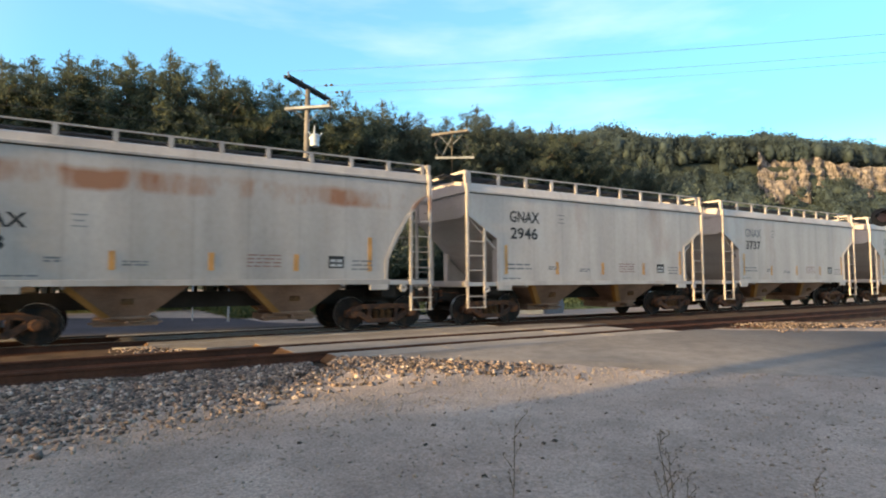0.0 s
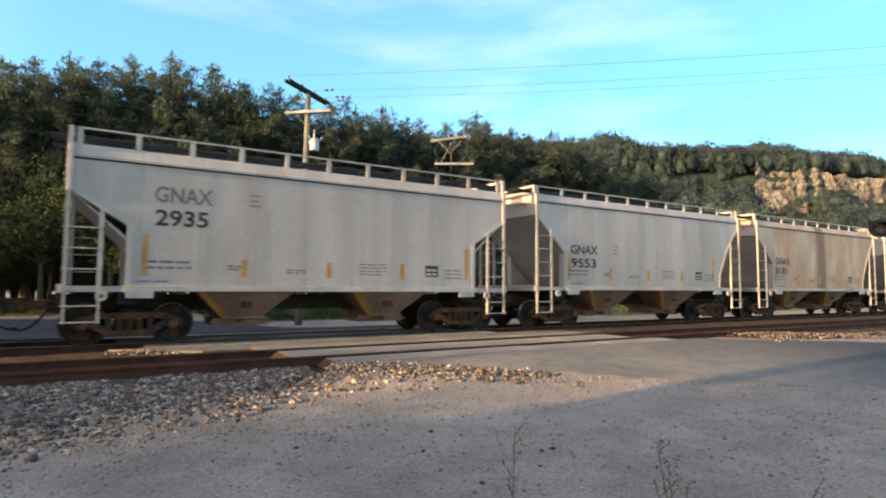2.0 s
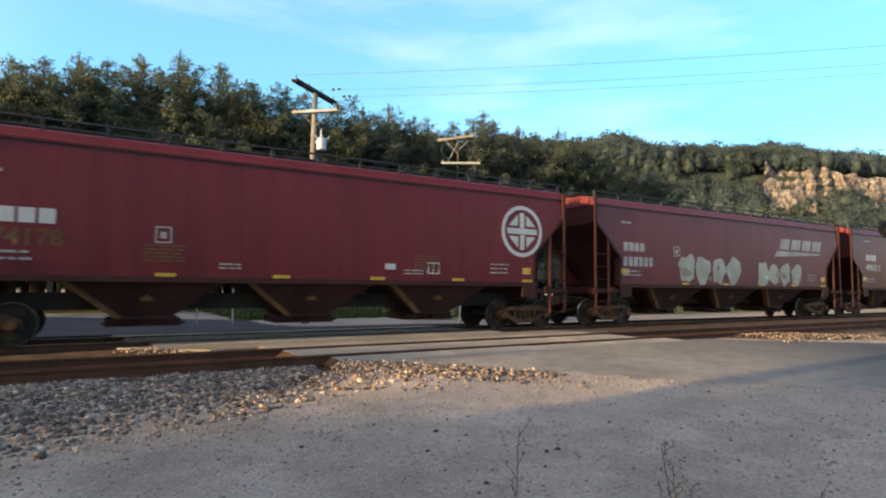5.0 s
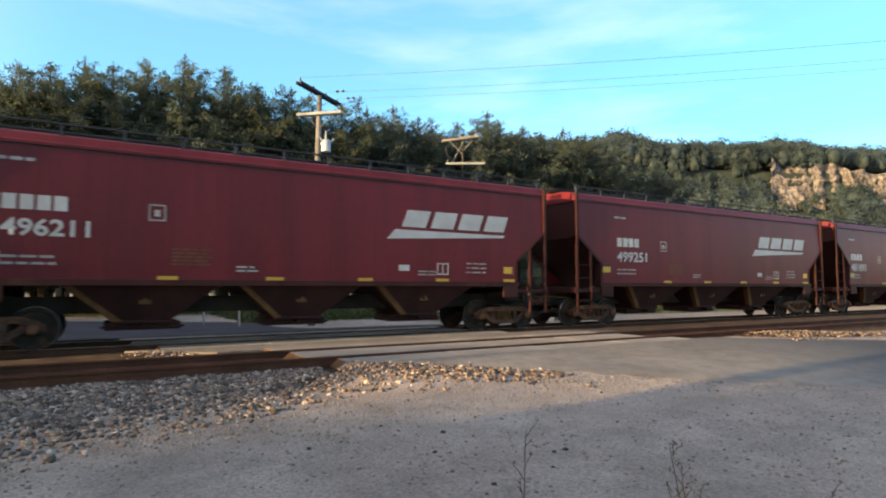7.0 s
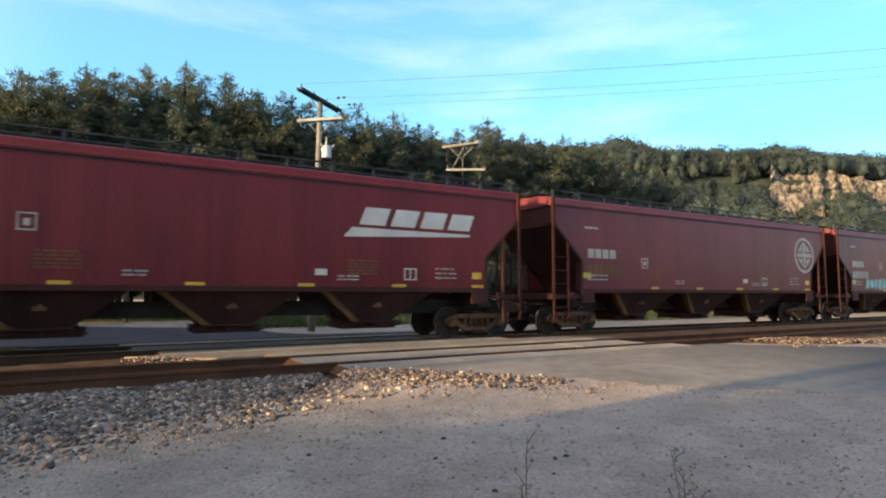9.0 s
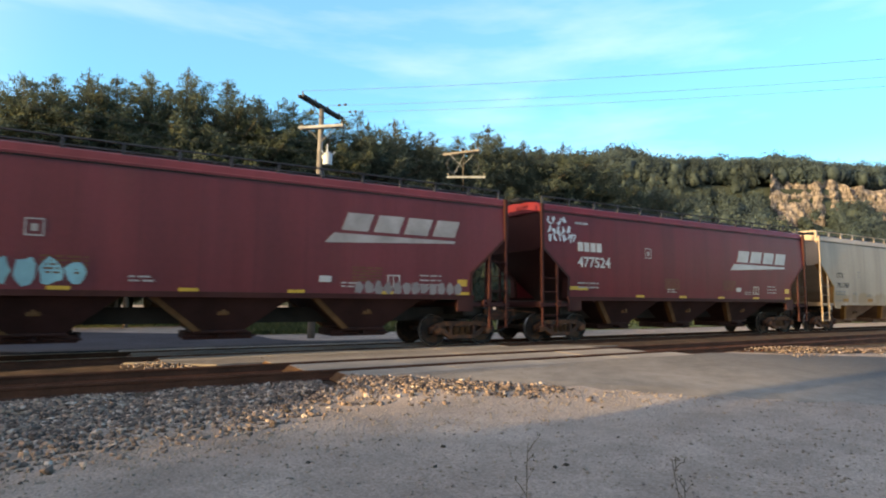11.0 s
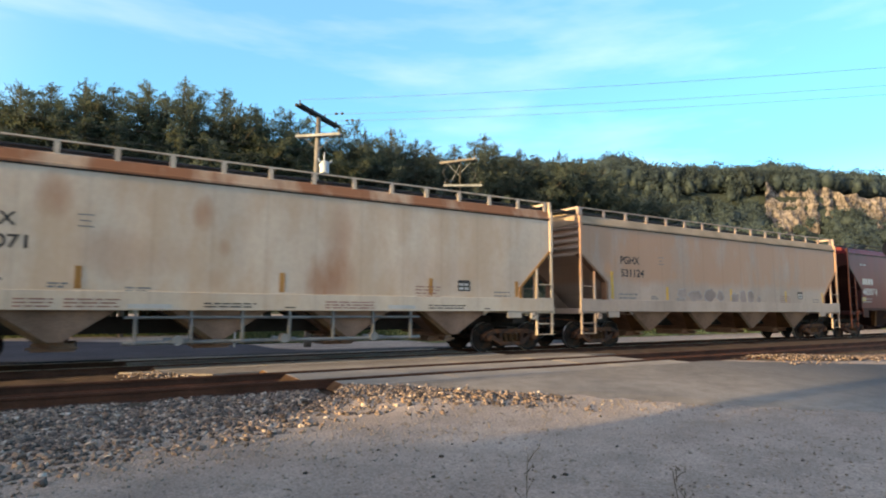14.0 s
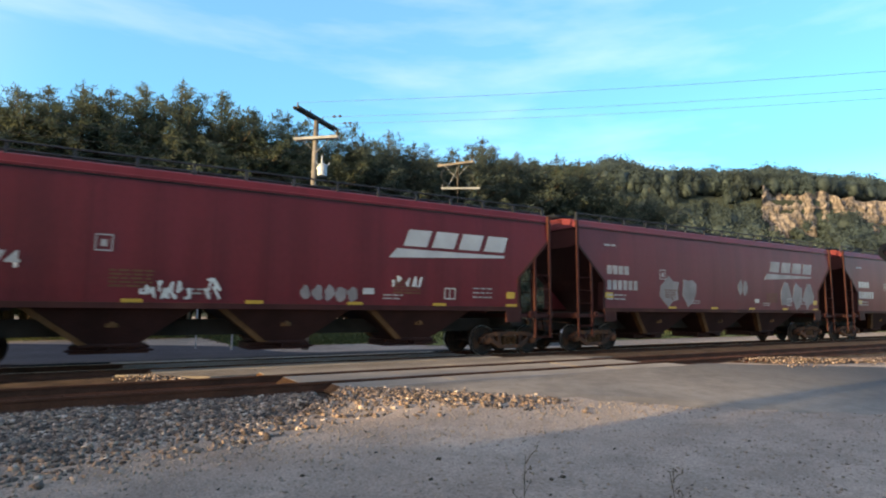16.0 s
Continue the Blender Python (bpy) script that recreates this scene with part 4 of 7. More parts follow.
def decal_poly(st, shapes, proud=0.004):
    """Flat painted shapes (outlines in x, z) on the near side."""
    bm = bmesh.new()
    for sh in shapes:
        a = [bm.verts.new((x, -(side_y(st, z) + proud), z)) for x, z in sh]
        b = [bm.verts.new((x, -(side_y(st, z) - 0.002), z)) for x, z in sh]
        bm.faces.new(a)
        for i in range(len(sh)):
            bm.faces.new((a[(i + 1) % len(sh)], a[i], b[i], b[(i + 1) % len(sh)]))
    return bm


def rect(x, z, w, h):
    return [(x, z), (x + w, z), (x + w, z + h), (x, z + h)]


def bars(x, z, w, rows, pitch=0.075, h=0.035, rnd=None):
    """Lines of small lettering that cannot be read, as bars."""
    rnd = rnd or random.Random(int(x * 100) + rows)
    out = []
    for k in range(rows):
        u = x
        while u < x + w - 0.06:
            d = min(rnd.uniform(0.1, 0.32), x + w - u)
            out.append(rect(u, z + k * pitch, d, h))
            u += d + 0.05
    return out


def truck(parent, x, cast):
    """A two-axle truck: side frames, springs, bolster and two wheelsets that turn."""
    t = part("truck", shared("bolster", build_bolster), M_BLACKSTEEL, parent, "rusty cast steel two-axle truck", at=pose(x, 0, 0))
    for s in (-1, 1):
        rot = pose(0, s * 0.99, 0, 0, 0, 0 if s < 0 else 180)
        part("side_frame", shared("side_frame", build_side_frame, bevel=0.014), cast, t, at=rot)
        for k in (-0.2, 0.0, 0.2):
            part("spring", shared("spring", build_spring), M_RUSTORANGE, t, "orange-rusted coil spring", at=rot @ pose(k, -0.02, 0))
    sets = []
    for dx in (-0.89, 0.89):
        ws = part("wheelset", shared("wheelset", build_wheelset, smooth=False), M_WHEEL, t, "dark steel wheelset with worn treads", at=pose(dx, 0, WHEEL_R))
        sets.append((ws, dx))
    for dx in (-0.89, 0.89):
        for s in (-1, 1):
            part("tread", shared("tread", build_tread), M_TREAD, t, "bright worn wheel tread", at=pose(dx, s * 0.76, WHEEL_R, 0, 0, 0 if s < 0 else 180))
            part("bearing_cap", shared("cap", build_cap), cast, t, at=pose(dx, s * 1.05, WHEEL_R, 0, 0, 0 if s < 0 else 180))
    return sets


def build_wheelset(bm):
    tmp = bmesh.new()
    build_wheel(tmp)
    me = bpy.data.meshes.new("tmp")
    tmp.to_mesh(me)
    tmp.free()
    for s in (-1, 1):
        k0 = len(bm.verts)
        bm.from_mesh(me)
        bm.verts.ensure_lookup_table()
        m = pose(0, s * 0.76, 0, 0, 0, 0 if s < 0 else 180)
        for v in bm.verts[k0:]:
            v.co = m @ v.co
    bpy.data.meshes.remove(me)
    build_axle(bm)
    # a chalk-bright worn patch shows the turning
    for s in (-1, 1):
        box(bm, 0.20, 0.30, s * 0.79 - 0.012, s * 0.79 + 0.012, -0.03, 0.03)


WHEELSETS = []
CARS = []


def hopper_car(x0, style, paint, label, trim=None, hop=None, dark_top=False, top=None, sill=None, cast=None, edge=None, group="freight train"):
    """A covered hopper car whose left corner post stands at x0 at the start."""
    st = STYLE[style]
    h = st["L"] / 2
    trim, hop, cast = trim or paint, hop or M_HOPPER, cast or M_TRUCK
    car = thing("covered_hopper_car", label, "freight car", group)
    K = lambda s: (s, style)
    flip = pose(0, 0, 0, 0, 0, 180)
    side = shared(K("side_panel"), build_side(st), smooth=False)
    part("side_panel", side, paint, car)
    part("side_panel", side, paint, car, at=Matrix.Diagonal((1, -1, 1, 1)))
    part("roof", shared(K("roof"), build_roof(st)), top or paint, car)
    ribbed = style == "four_bay_sill"
    deep = 0.12 if ribbed else 0.05
    for first, m in ((True, pose(0, 0, 0)), (False, flip)):
        part("end_panel", shared(K("end_panel"), build_end(st, deep)), trim, car, at=m)
        part("slope_sheet", shared(K("slope_sheet"), build_slope(st, deep)), trim, car, at=m)
        if ribbed:
            rib = shared("end_rib", lambda bm: box(bm, -0.1, -0.002, -W + 0.09, W - 0.09, -0.05, 0.05), bevel=0.01)
            for k in range(5):
                part("end_rib", rib, paint, car, at=m @ pose(-h + deep, 0, st["c1"] + 0.02 + k * (st["ze"] - st["c1"] - 0.1) / 4))
        part("platform", shared(K("platform"), build_platform(st), bevel=0.006), sill or trim, car, at=m)
        part("coupler", shared("coupler", build_coupler, bevel=0.01), M_TRUCK, car, "rusty knuckle coupler", at=m @ pose(-h - 0.05, 0, 0))
        part("air_hose", shared("hose", build_hose), M_HOSE, car, "black rubber air hose", at=m @ pose(-h - 0.1, 0, 0))
        for s in (-1, 1):
            mir = m if s < 0 else m @ Matrix.Diagonal((1, -1, 1, 1))
            part("corner_post", shared(K("post"), build_post(st), bevel=0.008), trim, car, at=m @ pose(-h, s * (side_y(st, st["c1"]) + 0.01), 0))
            part("flange", shared((K("flange"), first), build_flange(st, first)), edge or trim, car, at=mir)
            corner_ladder(car, st, K, trim, mir @ pose(-h, -W, 0))
            part("jacking_eye", shared("jack", build_jack), trim, car, at=m @ pose(-h + st["ci"] - 0.45, s * (W + 0.03), st["zs"] - 0.19))
        if not dark_top:
            part("end_frame", shared(K("hoop"), build_hoop(st)), trim, car, at=m)
    part("brake_wheel", shared("brake_wheel", build_brake_wheel), trim, car, at=pose(h + 0.28, 0.5, 2.75, 0, 0, 90))
    if style == "four_bay_sill":
        part("side_sill", shared(K("side_sill"), build_deep_sill(st), bevel=0.006), sill or trim, car)
    else:
        part("side_sill", shared(K("side_sill"), build_sill(st), bevel=0.006), sill or trim, car)
    part("centre_sill", shared(K("centre_sill"), build_centre_sill(st)), M_BLACKSTEEL, car)
    for bx in st["bays"]:
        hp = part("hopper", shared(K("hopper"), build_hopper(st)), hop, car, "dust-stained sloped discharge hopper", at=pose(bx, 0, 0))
        part("gate", shared(K("gate"), build_gate(st)), hop, hp, "stained steel outlet gate")
        for mir in (pose(0, 0, 0), pose(0, 0, 0) @ Matrix.Diagonal((1, -1, 1, 1))):
            part("stiffener", shared(K("rib"), build_rib(st)), M_RUSTORANGE if hop is M_HOPPER_RED or ribbed else M_RIB, hp, at=mir)
        part("bracket", shared("vibrator", build_vibrator), M_RUSTORANGE, hp, at=pose(0.0, -(W - 0.46), st["zs"] - 0.42))
    # thin dark strip standing in for the shadow line of the roof edge
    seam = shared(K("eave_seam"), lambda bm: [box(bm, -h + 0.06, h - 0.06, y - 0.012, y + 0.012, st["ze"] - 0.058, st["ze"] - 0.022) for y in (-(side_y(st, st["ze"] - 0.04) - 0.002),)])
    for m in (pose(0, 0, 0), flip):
        part("eave_seam", seam, M_EAVESHADE, car, "dark strip painted as shade under the eave", at=m)
    rail_mat = M_GRATING if dark_top else trim
    part("roof_rail", shared(K("roof_rail"), build_roof_rail(st, 1.12, 0.055 if not dark_top else 0.03)), rail_mat, car)
    part("roof_walk", shared(K("walk"), build_walk(st)), M_GRATING, car, "dark steel grating roof walk")
    part("hatch", shared(K("hatch"), build_hatch(st), bevel=0.01), M_GRATING if dark_top else trim, car, "long hatch cover along the roof")
    for s in (-1, 1):
        for ws, dx in truck(car, s * (h - 1.25), cast):
            WHEELSETS.append((ws, dx))
    CARS.append((car, x0 + h))
    return car, st


def grey_markings(car, st, mark, number, seed=0, faded=False, low_patches=False, tape=M_OLDYELLOW, x_text=1.62, z_text=3.22, size=0.50, gap=0.53, wide=(1.22, 1.12), tapes_at=None):
    """Marks of a grey covered hopper: two lines of large letters, tape, stencil boxes and data bars."""
    h, zs = st["L"] / 2, st["zs"]
    ink = M_FADEINK if faded else M_INK
    rnd = random.Random(seed)
    part("lettering", text_mesh(mark, size, st, -h + x_text, z_text, wide[0]), ink, car, "painted letters")
    part("lettering", text_mesh(number, size, st, -h + x_text + 0.02, z_text - gap, wide[1]), M_INK, car, "painted numerals")
    n = 5 if st["L"] < 13 else 6
    tapes = []
    for k in range(n):
        x = -h + st["ci"] + (0.05 if st["curved"] else 0.28) + k * (st["L"] - 2 * st["ci"] - 0.65) / (n - 1)
        tall = 0.92 if k in (0, n - 1) else 0.42
        tapes.append([rect(x, zs + 0.26 + tall * q / 4, 0.125, tall / 4) for q in range(4)])
    if tapes_at:
        tapes = [[rect(x, zs + 0.41, 0.13, 0.24) if k else rect(x, zs + 0.41, 0.14, 0.48), rect(x, zs + 0.65, 0.13, 0.24) if k else rect(x, zs + 0.89, 0.14, 0.48)] for k, x in enumerate(tapes_at)]
    if low_patches:
        tapes = [[rect(-h + x, zs + 0.10, 0.5, 0.14)] for x in (2.1, 4.6, 7.1, 9.55, 12.1, 14.65, 17.2)]
    for q in tapes:
        part("reflective_tape", decal_poly(st, q, 0.008 if low_patches else 0.004), tape, car, "weathered yellow reflective strip")
    data = bars(-h + x_text - 0.1, zs + 0.42, 0.95, 2, 0.13, 0.05, rnd) + bars(-h + x_text + 1.6, zs + 0.42, 0.35, 2, 0.07, 0.04, rnd) + bars(-h + x_text + 3.0, zs + 0.36, 0.5, 2, 0.07, 0.035, rnd) + bars(h - st["ci"] - 1.05, zs + 0.3, 0.6, 3, 0.11, 0.035, rnd) + bars(-h + st["ci"] + 0.2, zs + 0.12, 0.7, 1, 0.07, 0.03, rnd)
    box0 = -h + x_text + 2.05
    for a in (rect(box0, z_text + 0.05, 0.3, 0.025), rect(box0, z_text + 0.3, 0.3, 0.025), rect(box0 + 0.04, z_text + 0.17, 0.2, 0.025)):
        data.append(a)
    part("stencil", decal_poly(st, data), M_FADEINK, car, "small unreadable data lines")
    part("stencil", decal_poly(st, bars(h - st["ci"] - 3.75, zs + 0.36, 0.8, 4, 0.09, 0.028, rnd)), M_REDTAPE, car, "dull red warning lines")
    bx, zb = (h - st["ci"] - 2.35, zs + 0.55) if "yb" in st else (h - st["ci"] - 1.7, zs + 0.34)
    part("data_plate", decal_poly(st, [rect(bx, zb, 0.42, 0.32)]), M_INK, car, "black stencil box with white lines")
    part("stencil", decal_poly(st, [rect(bx + 0.04, zb + 0.04 + k * 0.12, 0.15, 0.07) for k in range(2)] + [rect(bx + 0.23, zb + 0.04 + k * 0.12, 0.13, 0.07) for k in range(2)], 0.008), M_WHITE, car)


def sill_lettering(car, st):
    """Rows of small lettering and blank white plates along a deep side sill."""
    rnd = random.Random(90)
    z = st["zs"]
    for name, label, material, shapes in (("stencil", "faded red lettering lines on the sill", M_REDTAPE, [r for x, w in ((-5.55, 0.66), (-4.7, 1.05), (0.9, 1.34)) for r in bars(x, z + 0.02, w, 3, 0.075, 0.03, rnd)]),
                                          ("stencil", "black lettering lines on the sill", M_INK, [r for x, w in ((-2.0, 1.17), (3.94, 1.25)) for r in bars(x, z + 0.03, w, 2, 0.075, 0.03, rnd)] + bars(-0.13, z + 0.02, 0.3, 1, 0.07, 0.03, rnd) + bars(5.85, z + 0.02, 0.22, 1, 0.07, 0.03, rnd)),
                                          ("data_plate", "pale plate on the sill", M_WHITE, [rect(-3.55, z, 0.88, 0.10), rect(2.66, z + 0.02, 0.84, 0.10)])):
        bm = bmesh.new()
        for (x0, z0), _, (x1, z1), _ in shapes:
            box(bm, x0, x1, -W - 0.055, -W - 0.048, z0, z1)
        part(name, bm, material, car, label)


def wedge_logo(st, x, z, s):
    """A slanted emblem of four italic blocks over a tapering bar."""
    sh = []
    sl = 0.32
    for k in range(4):
        a = x + k * 0.88 * s + 0.15 * s
        b = [(a, z), (a + 0.72 * s, z), (a + 0.72 * s + sl * s * 0.55, z + 0.46 * s), (a + sl * s * 0.55, z + 0.46 * s)]
        sh.append(b)
    sh.append([(x - 0.28 * s, z - 0.34 * s), (x + 3.50 * s, z - 0.17 * s), (x + 3.55 * s, z - 0.10 * s), (x - 0.05 * s, z - 0.08 * s)])
    return sh


def ring_shape(x, z, r, a0=0, n=24):
    return [(x + r * math.cos(2 * math.pi * i / n + a0), z + r * math.sin(2 * math.pi * i / n + a0)) for i in range(n)]


def style_long(st):
    return st["L"] > 16


def maroon_markings(car, st, number, logo="wedge", seed=0, faded=False, graffiti=None, warn=(4.5, 11.3), square=4.2, at=None, long_tape=False):
    h, zs = st["L"] / 2, st["zs"]
    rnd = random.Random(seed)
    letter = M_DULLWHITE if faded else M_WHITE
    xt = 1.42 if style_long(st) else 1.53
    zt, wide = zs + (1.24 if style_long(st) else 1.46), 0.29
    if logo == "round":
        xt, zt, wide = 1.54, zs + 1.10, 0.345
    if at:
        xt, zt = at
    part("emblem", decal_poly(st, [rect(-h + xt + k * wide, zt, wide - 0.06, 0.31) for k in range(4)]), letter, car, "owner's mark as four plain blocks")
    num_mat = letter if logo != "round" else M_DULLYELLOW
    if number:
        part("lettering", text_mesh(number, 0.48, st, -h + xt - 0.02, zt - (0.45 if logo == "round" else 0.52), 1.5 if logo == "round" else 1.54), num_mat, car, "painted numerals")
    else:
        part("stencil", decal_poly(st, [rect(-h + xt + k * 0.27, zt - 0.55, 0.2, 0.34) for k in range(6)]), num_mat, car, "faded numerals as plain blocks")
    data = bars(-h + xt, zs + 0.34, 0.95, 2, 0.14, 0.05, rnd) + bars(-h + xt - 0.1, min(zt + 1.0, st["ze"] - 0.35), 0.6, 1, 0.1, 0.07, rnd) + bars(h - 3.0, zs + 0.3, 0.7, 3, 0.13, 0.04, rnd) + bars(-h + 6.1, zs + 0.25, 0.5, 2, 0.09, 0.04, rnd) + bars(-h + 11.0, zs + 0.22, 0.6, 2, 0.09, 0.035, rnd)
    part("stencil", decal_poly(st, data), M_DULLWHITE, car, "small unreadable data lines")
    a, za = -h + square, zt - (0.3 if logo == "round" else 0.1)
    part("stencil", decal_poly(st, [rect(a, za, 0.34, 0.03), rect(a, za + 0.34, 0.34, 0.03), rect(a, za + 0.03, 0.03, 0.31), rect(a + 0.31, za + 0.03, 0.03, 0.31), rect(a + 0.11, za + 0.1, 0.12, 0.15)]), M_DULLWHITE, car, "square outlined stencil")
    part("stencil", decal_poly(st, [r for q in warn for r in bars(-h + q, zs + 0.38, 0.85, 5, 0.085, 0.042, rnd)]), M_DULLYELLOW, car, "dull yellow warning lines")
    tapes = [rect(-h + st["ci"] + 0.9 + k * (st["L"] - 2 * st["ci"] - 1.4) / 5, zs + 0.03, 0.42, 0.095) for k in range(1, 6)]
    tapes.append(rect(-h + st["ci"] + 0.03, zs + 0.27, 0.88, 0.12) if long_tape else rect(-h + st["ci"] + 0.03, zs + 0.40, 0.44, 0.19))
    tapes.append(rect(h - st["ci"] - 0.5, zs + 0.30, 0.32, 0.2))
    for q in tapes:
        part("reflective_tape", decal_poly(st, [q]), M_YELLOW, car, "yellow reflective strip")
    part("data_plate", decal_poly(st, [rect(-h + 10.4, zs + 0.34, 0.32, 0.16)]), M_WHITE, car, "small white plate")
    b = h - 4.0 if logo == "wedge" else h - 5.2
    part("stencil", decal_poly(st, [rect(b, zs + 0.24, 0.38, 0.03), rect(b, zs + 0.54, 0.38, 0.03), rect(b, zs + 0.27, 0.03, 0.27), rect(b + 0.35, zs + 0.27, 0.03, 0.27), rect(b + 0.17, zs + 0.27, 0.025, 0.27)]), M_WHITE, car, "white outlined data box")
    if logo == "wedge":
        *blocks, sweep = wedge_logo(st, h - (5.52 if style_long(st) else 5.3), zs + (1.72 if style_long(st) else 1.57), 1.04)
        emblem = part("emblem", decal_poly(st, [sweep]), letter, car, "white slanted block emblem over a tapering bar")
        for b in blocks:
            part("emblem_block", decal_poly(st, [b]), letter, emblem)
    else:
        cx, cz = h - 1.78, zs + 1.66
        sh = []
        outer, inner = ring_shape(cx, cz, 0.82), ring_shape(cx, cz, 0.70)
        for i in range(24):
            j = (i + 1) % 24
            sh.append([outer[i], outer[j], inner[j], inner[i]])
        sh += [rect(cx - 0.60, cz - 0.09, 1.20, 0.18), rect(cx - 0.09, cz + 0.11, 0.18, 0.48), rect(cx - 0.09, cz - 0.59, 0.18, 0.48)]
        for sx in (-1, 1):
            for sz in (-1, 1):
                sh.append([(cx + sx * 0.17, cz + sz * 0.17), (cx + sx * 0.53, cz + sz * 0.17), (cx + sx * 0.17, cz + sz * 0.53)][:: sx * sz])
        part("emblem", decal_poly(st, sh), M_WHITE if not faded else M_DULLWHITE, car, "round white emblem with a cross")
    for (gx, gz, gw, gh, mat) in graffiti or ():
        n = max(2, int(gw / (gh * 0.75)))
        for k in range(n):
            u = gx + k * gw / n
            ww = gw / n * 0.92
            pts = []
            m = 11
            for i in range(m):
                a2 = 2 * math.pi * i / m
                rr = 1 + rnd.uniform(-0.28, 0.2)
                pts.append((u + ww / 2 + math.cos(a2) * ww * 0.52 * rr, gz + gh / 2 + math.sin(a2) * gh * 0.5 * rr))
            part("graffiti", decal_poly(st, [pts], 0.005), mat, car, "sprayed bubble shape")


def scrawl(car, st, x, z, letters, seed):
    """One line of thick sprayed scribble: crossing strokes, letter by letter."""
    h = st["L"] / 2
    rnd = random.Random(seed)
    for k in range(letters):
        x0 = -h + x + k * 0.21
        pts = [(x0 + rnd.uniform(0, 0.2), z + rnd.choice((0.0, 0.12, 0.24)) + rnd.uniform(-0.03, 0.03)) for _ in range(5)]
        sh = []
        for (ax, az), (bx, bz) in zip(pts, pts[1:]):
            L = math.hypot(bx - ax, bz - az) or 1.0
            nx, nz = -(bz - az) / L * 0.026, (bx - ax) / L * 0.026
            sh.append([(ax + nx, az + nz), (bx + nx, bz + nz), (bx - nx, bz - nz), (ax - nx, az - nz)])
        part("graffiti", decal_poly(st, sh, 0.005), M_SCRAWL, car, "white sprayed scribble")


def spray_outlines(car, st, blobs):
    """Sprayed letters: faded mauve fills with thin white looping outlines."""
    h = st["L"] / 2
    rnd = random.Random(31)
    for x, z, rx, rz in blobs:
        n = 18
        wob = [1 + rnd.uniform(-0.22, 0.22) for _ in range(n)]
        out = [(-h + x + math.cos(2 * math.pi * i / n) * rx * wob[i], z + math.sin(2 * math.pi * i / n) * rz * wob[i]) for i in range(n)]
        part("graffiti", decal_poly(st, [out], 0.003), M_SPRAYMAUVE, car, "faded mauve sprayed letter")
        ring = []
        for i in range(rnd.randint(0, 4), n - rnd.randint(0, 5)):
            p, q = out[i], out[(i + 1) % n]
            t = 0.032 / math.hypot(rx, rz)
            inner = lambda v: (v[0] + (-h + x - v[0]) * t * 2, v[1] + (z - v[1]) * t * 2)
            ring.append([p, q, inner(q), inner(p)])
        part("graffiti", decal_poly(st, ring, 0.006), M_DULLWHITE, car, "thin pale sprayed outline")


LBL_GREY = "light grey two-bay covered hopper car with rust streaks"
LBL_MAROON = "maroon three-bay covered hopper car with a pale emblem"
c, s = hopper_car(-3.22, "two_bay_round", M_GREYRUST, "light grey round-sided two-bay covered hopper car with orange rust patches")
grey_markings(c, s, "GNAX", "213", 1, x_text=0.66, z_text=2.48, size=0.42, gap=0.46, wide=(1.3, 0.92))
for x, number, seed, faded in ((9.48, "2946", 2, False), (22.38, "3737", 3, True), (35.70, "2935", 4, True)):
    c, s = hopper_car(x, "two_bay", M_GREY, LBL_GREY)
    grey_markings(c, s, "GNAX", number, seed, faded)
c, s = hopper_car(48.52, "two_bay_round", M_GREY, "light grey round-sided two-bay covered hopper car")
grey_markings(c, s, "GNAX", "9553", 5, x_text=1.5, z_text=2.52, size=0.42, gap=0.46, wide=(1.3, 1.2))
c, s = hopper_car(61.37, "two_bay_round", M_TAN, "tan stained round-sided two-bay hopper car with a rust run", trim=M_GREY)
grey_markings(c, s, "GNAX", "8181", 6, x_text=1.42, z_text=2.50, size=0.42, gap=0.44, wide=(1.25, 0.98))
c, s = hopper_car(74.11, "two_bay", M_GREY, LBL_GREY)
grey_markings(c, s, "GNAX", "2879", 7)
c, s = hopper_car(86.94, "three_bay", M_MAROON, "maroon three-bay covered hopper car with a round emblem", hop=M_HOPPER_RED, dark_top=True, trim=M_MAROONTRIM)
maroon_markings(c, s, "474178", "round", 8, square=4.72)
c, s = hopper_car(105.35, "three_bay", M_MAROON2, "faded maroon hopper car with silver sprayed shapes", hop=M_HOPPER_RED, dark_top=True, trim=M_MAROONTRIM)
maroon_markings(c, s, None, "wedge", 9, True, graffiti=[(-3.95, 1.5, 4.1, 1.2, M_GRAF), (1.35, 1.5, 3.6, 1.1, M_GRAF)])
c, s = hopper_car(123.55, "three_bay_short", M_MAROON, LBL_MAROON, hop=M_HOPPER_RED, dark_top=True, trim=M_MAROONTRIM)
maroon_markings(c, s, "496211", "wedge", 10, at=(1.58, 2.92), warn=(4.7,))
c, s = hopper_car(140.57, "three_bay_short", M_MAROON, LBL_MAROON, hop=M_HOPPER_RED, dark_top=True, trim=M_MAROONTRIM)
maroon_markings(c, s, "499251", "wedge", 11, at=(1.93, 2.78), warn=(4.7,))
c, s = hopper_car(157.58, "three_bay", M_MAROON, LBL_MAROON, hop=M_HOPPER_RED, dark_top=True, trim=M_MAROONTRIM)
maroon_markings(c, s, "481693", "wedge", 12)
c, s = hopper_car(175.95, "three_bay", M_MAROON2, "faded maroon three-bay hopper car with a round emblem", hop=M_HOPPER_RED, dark_top=True, trim=M_MAROONTRIM)
maroon_markings(c, s, None, "round", 13, True)
c, s = hopper_car(194.15, "three_bay_mid", M_MAROON2, "faded maroon hopper car with turquoise sprayed shapes", hop=M_HOPPER_RED, dark_top=True, trim=M_MAROONTRIM)
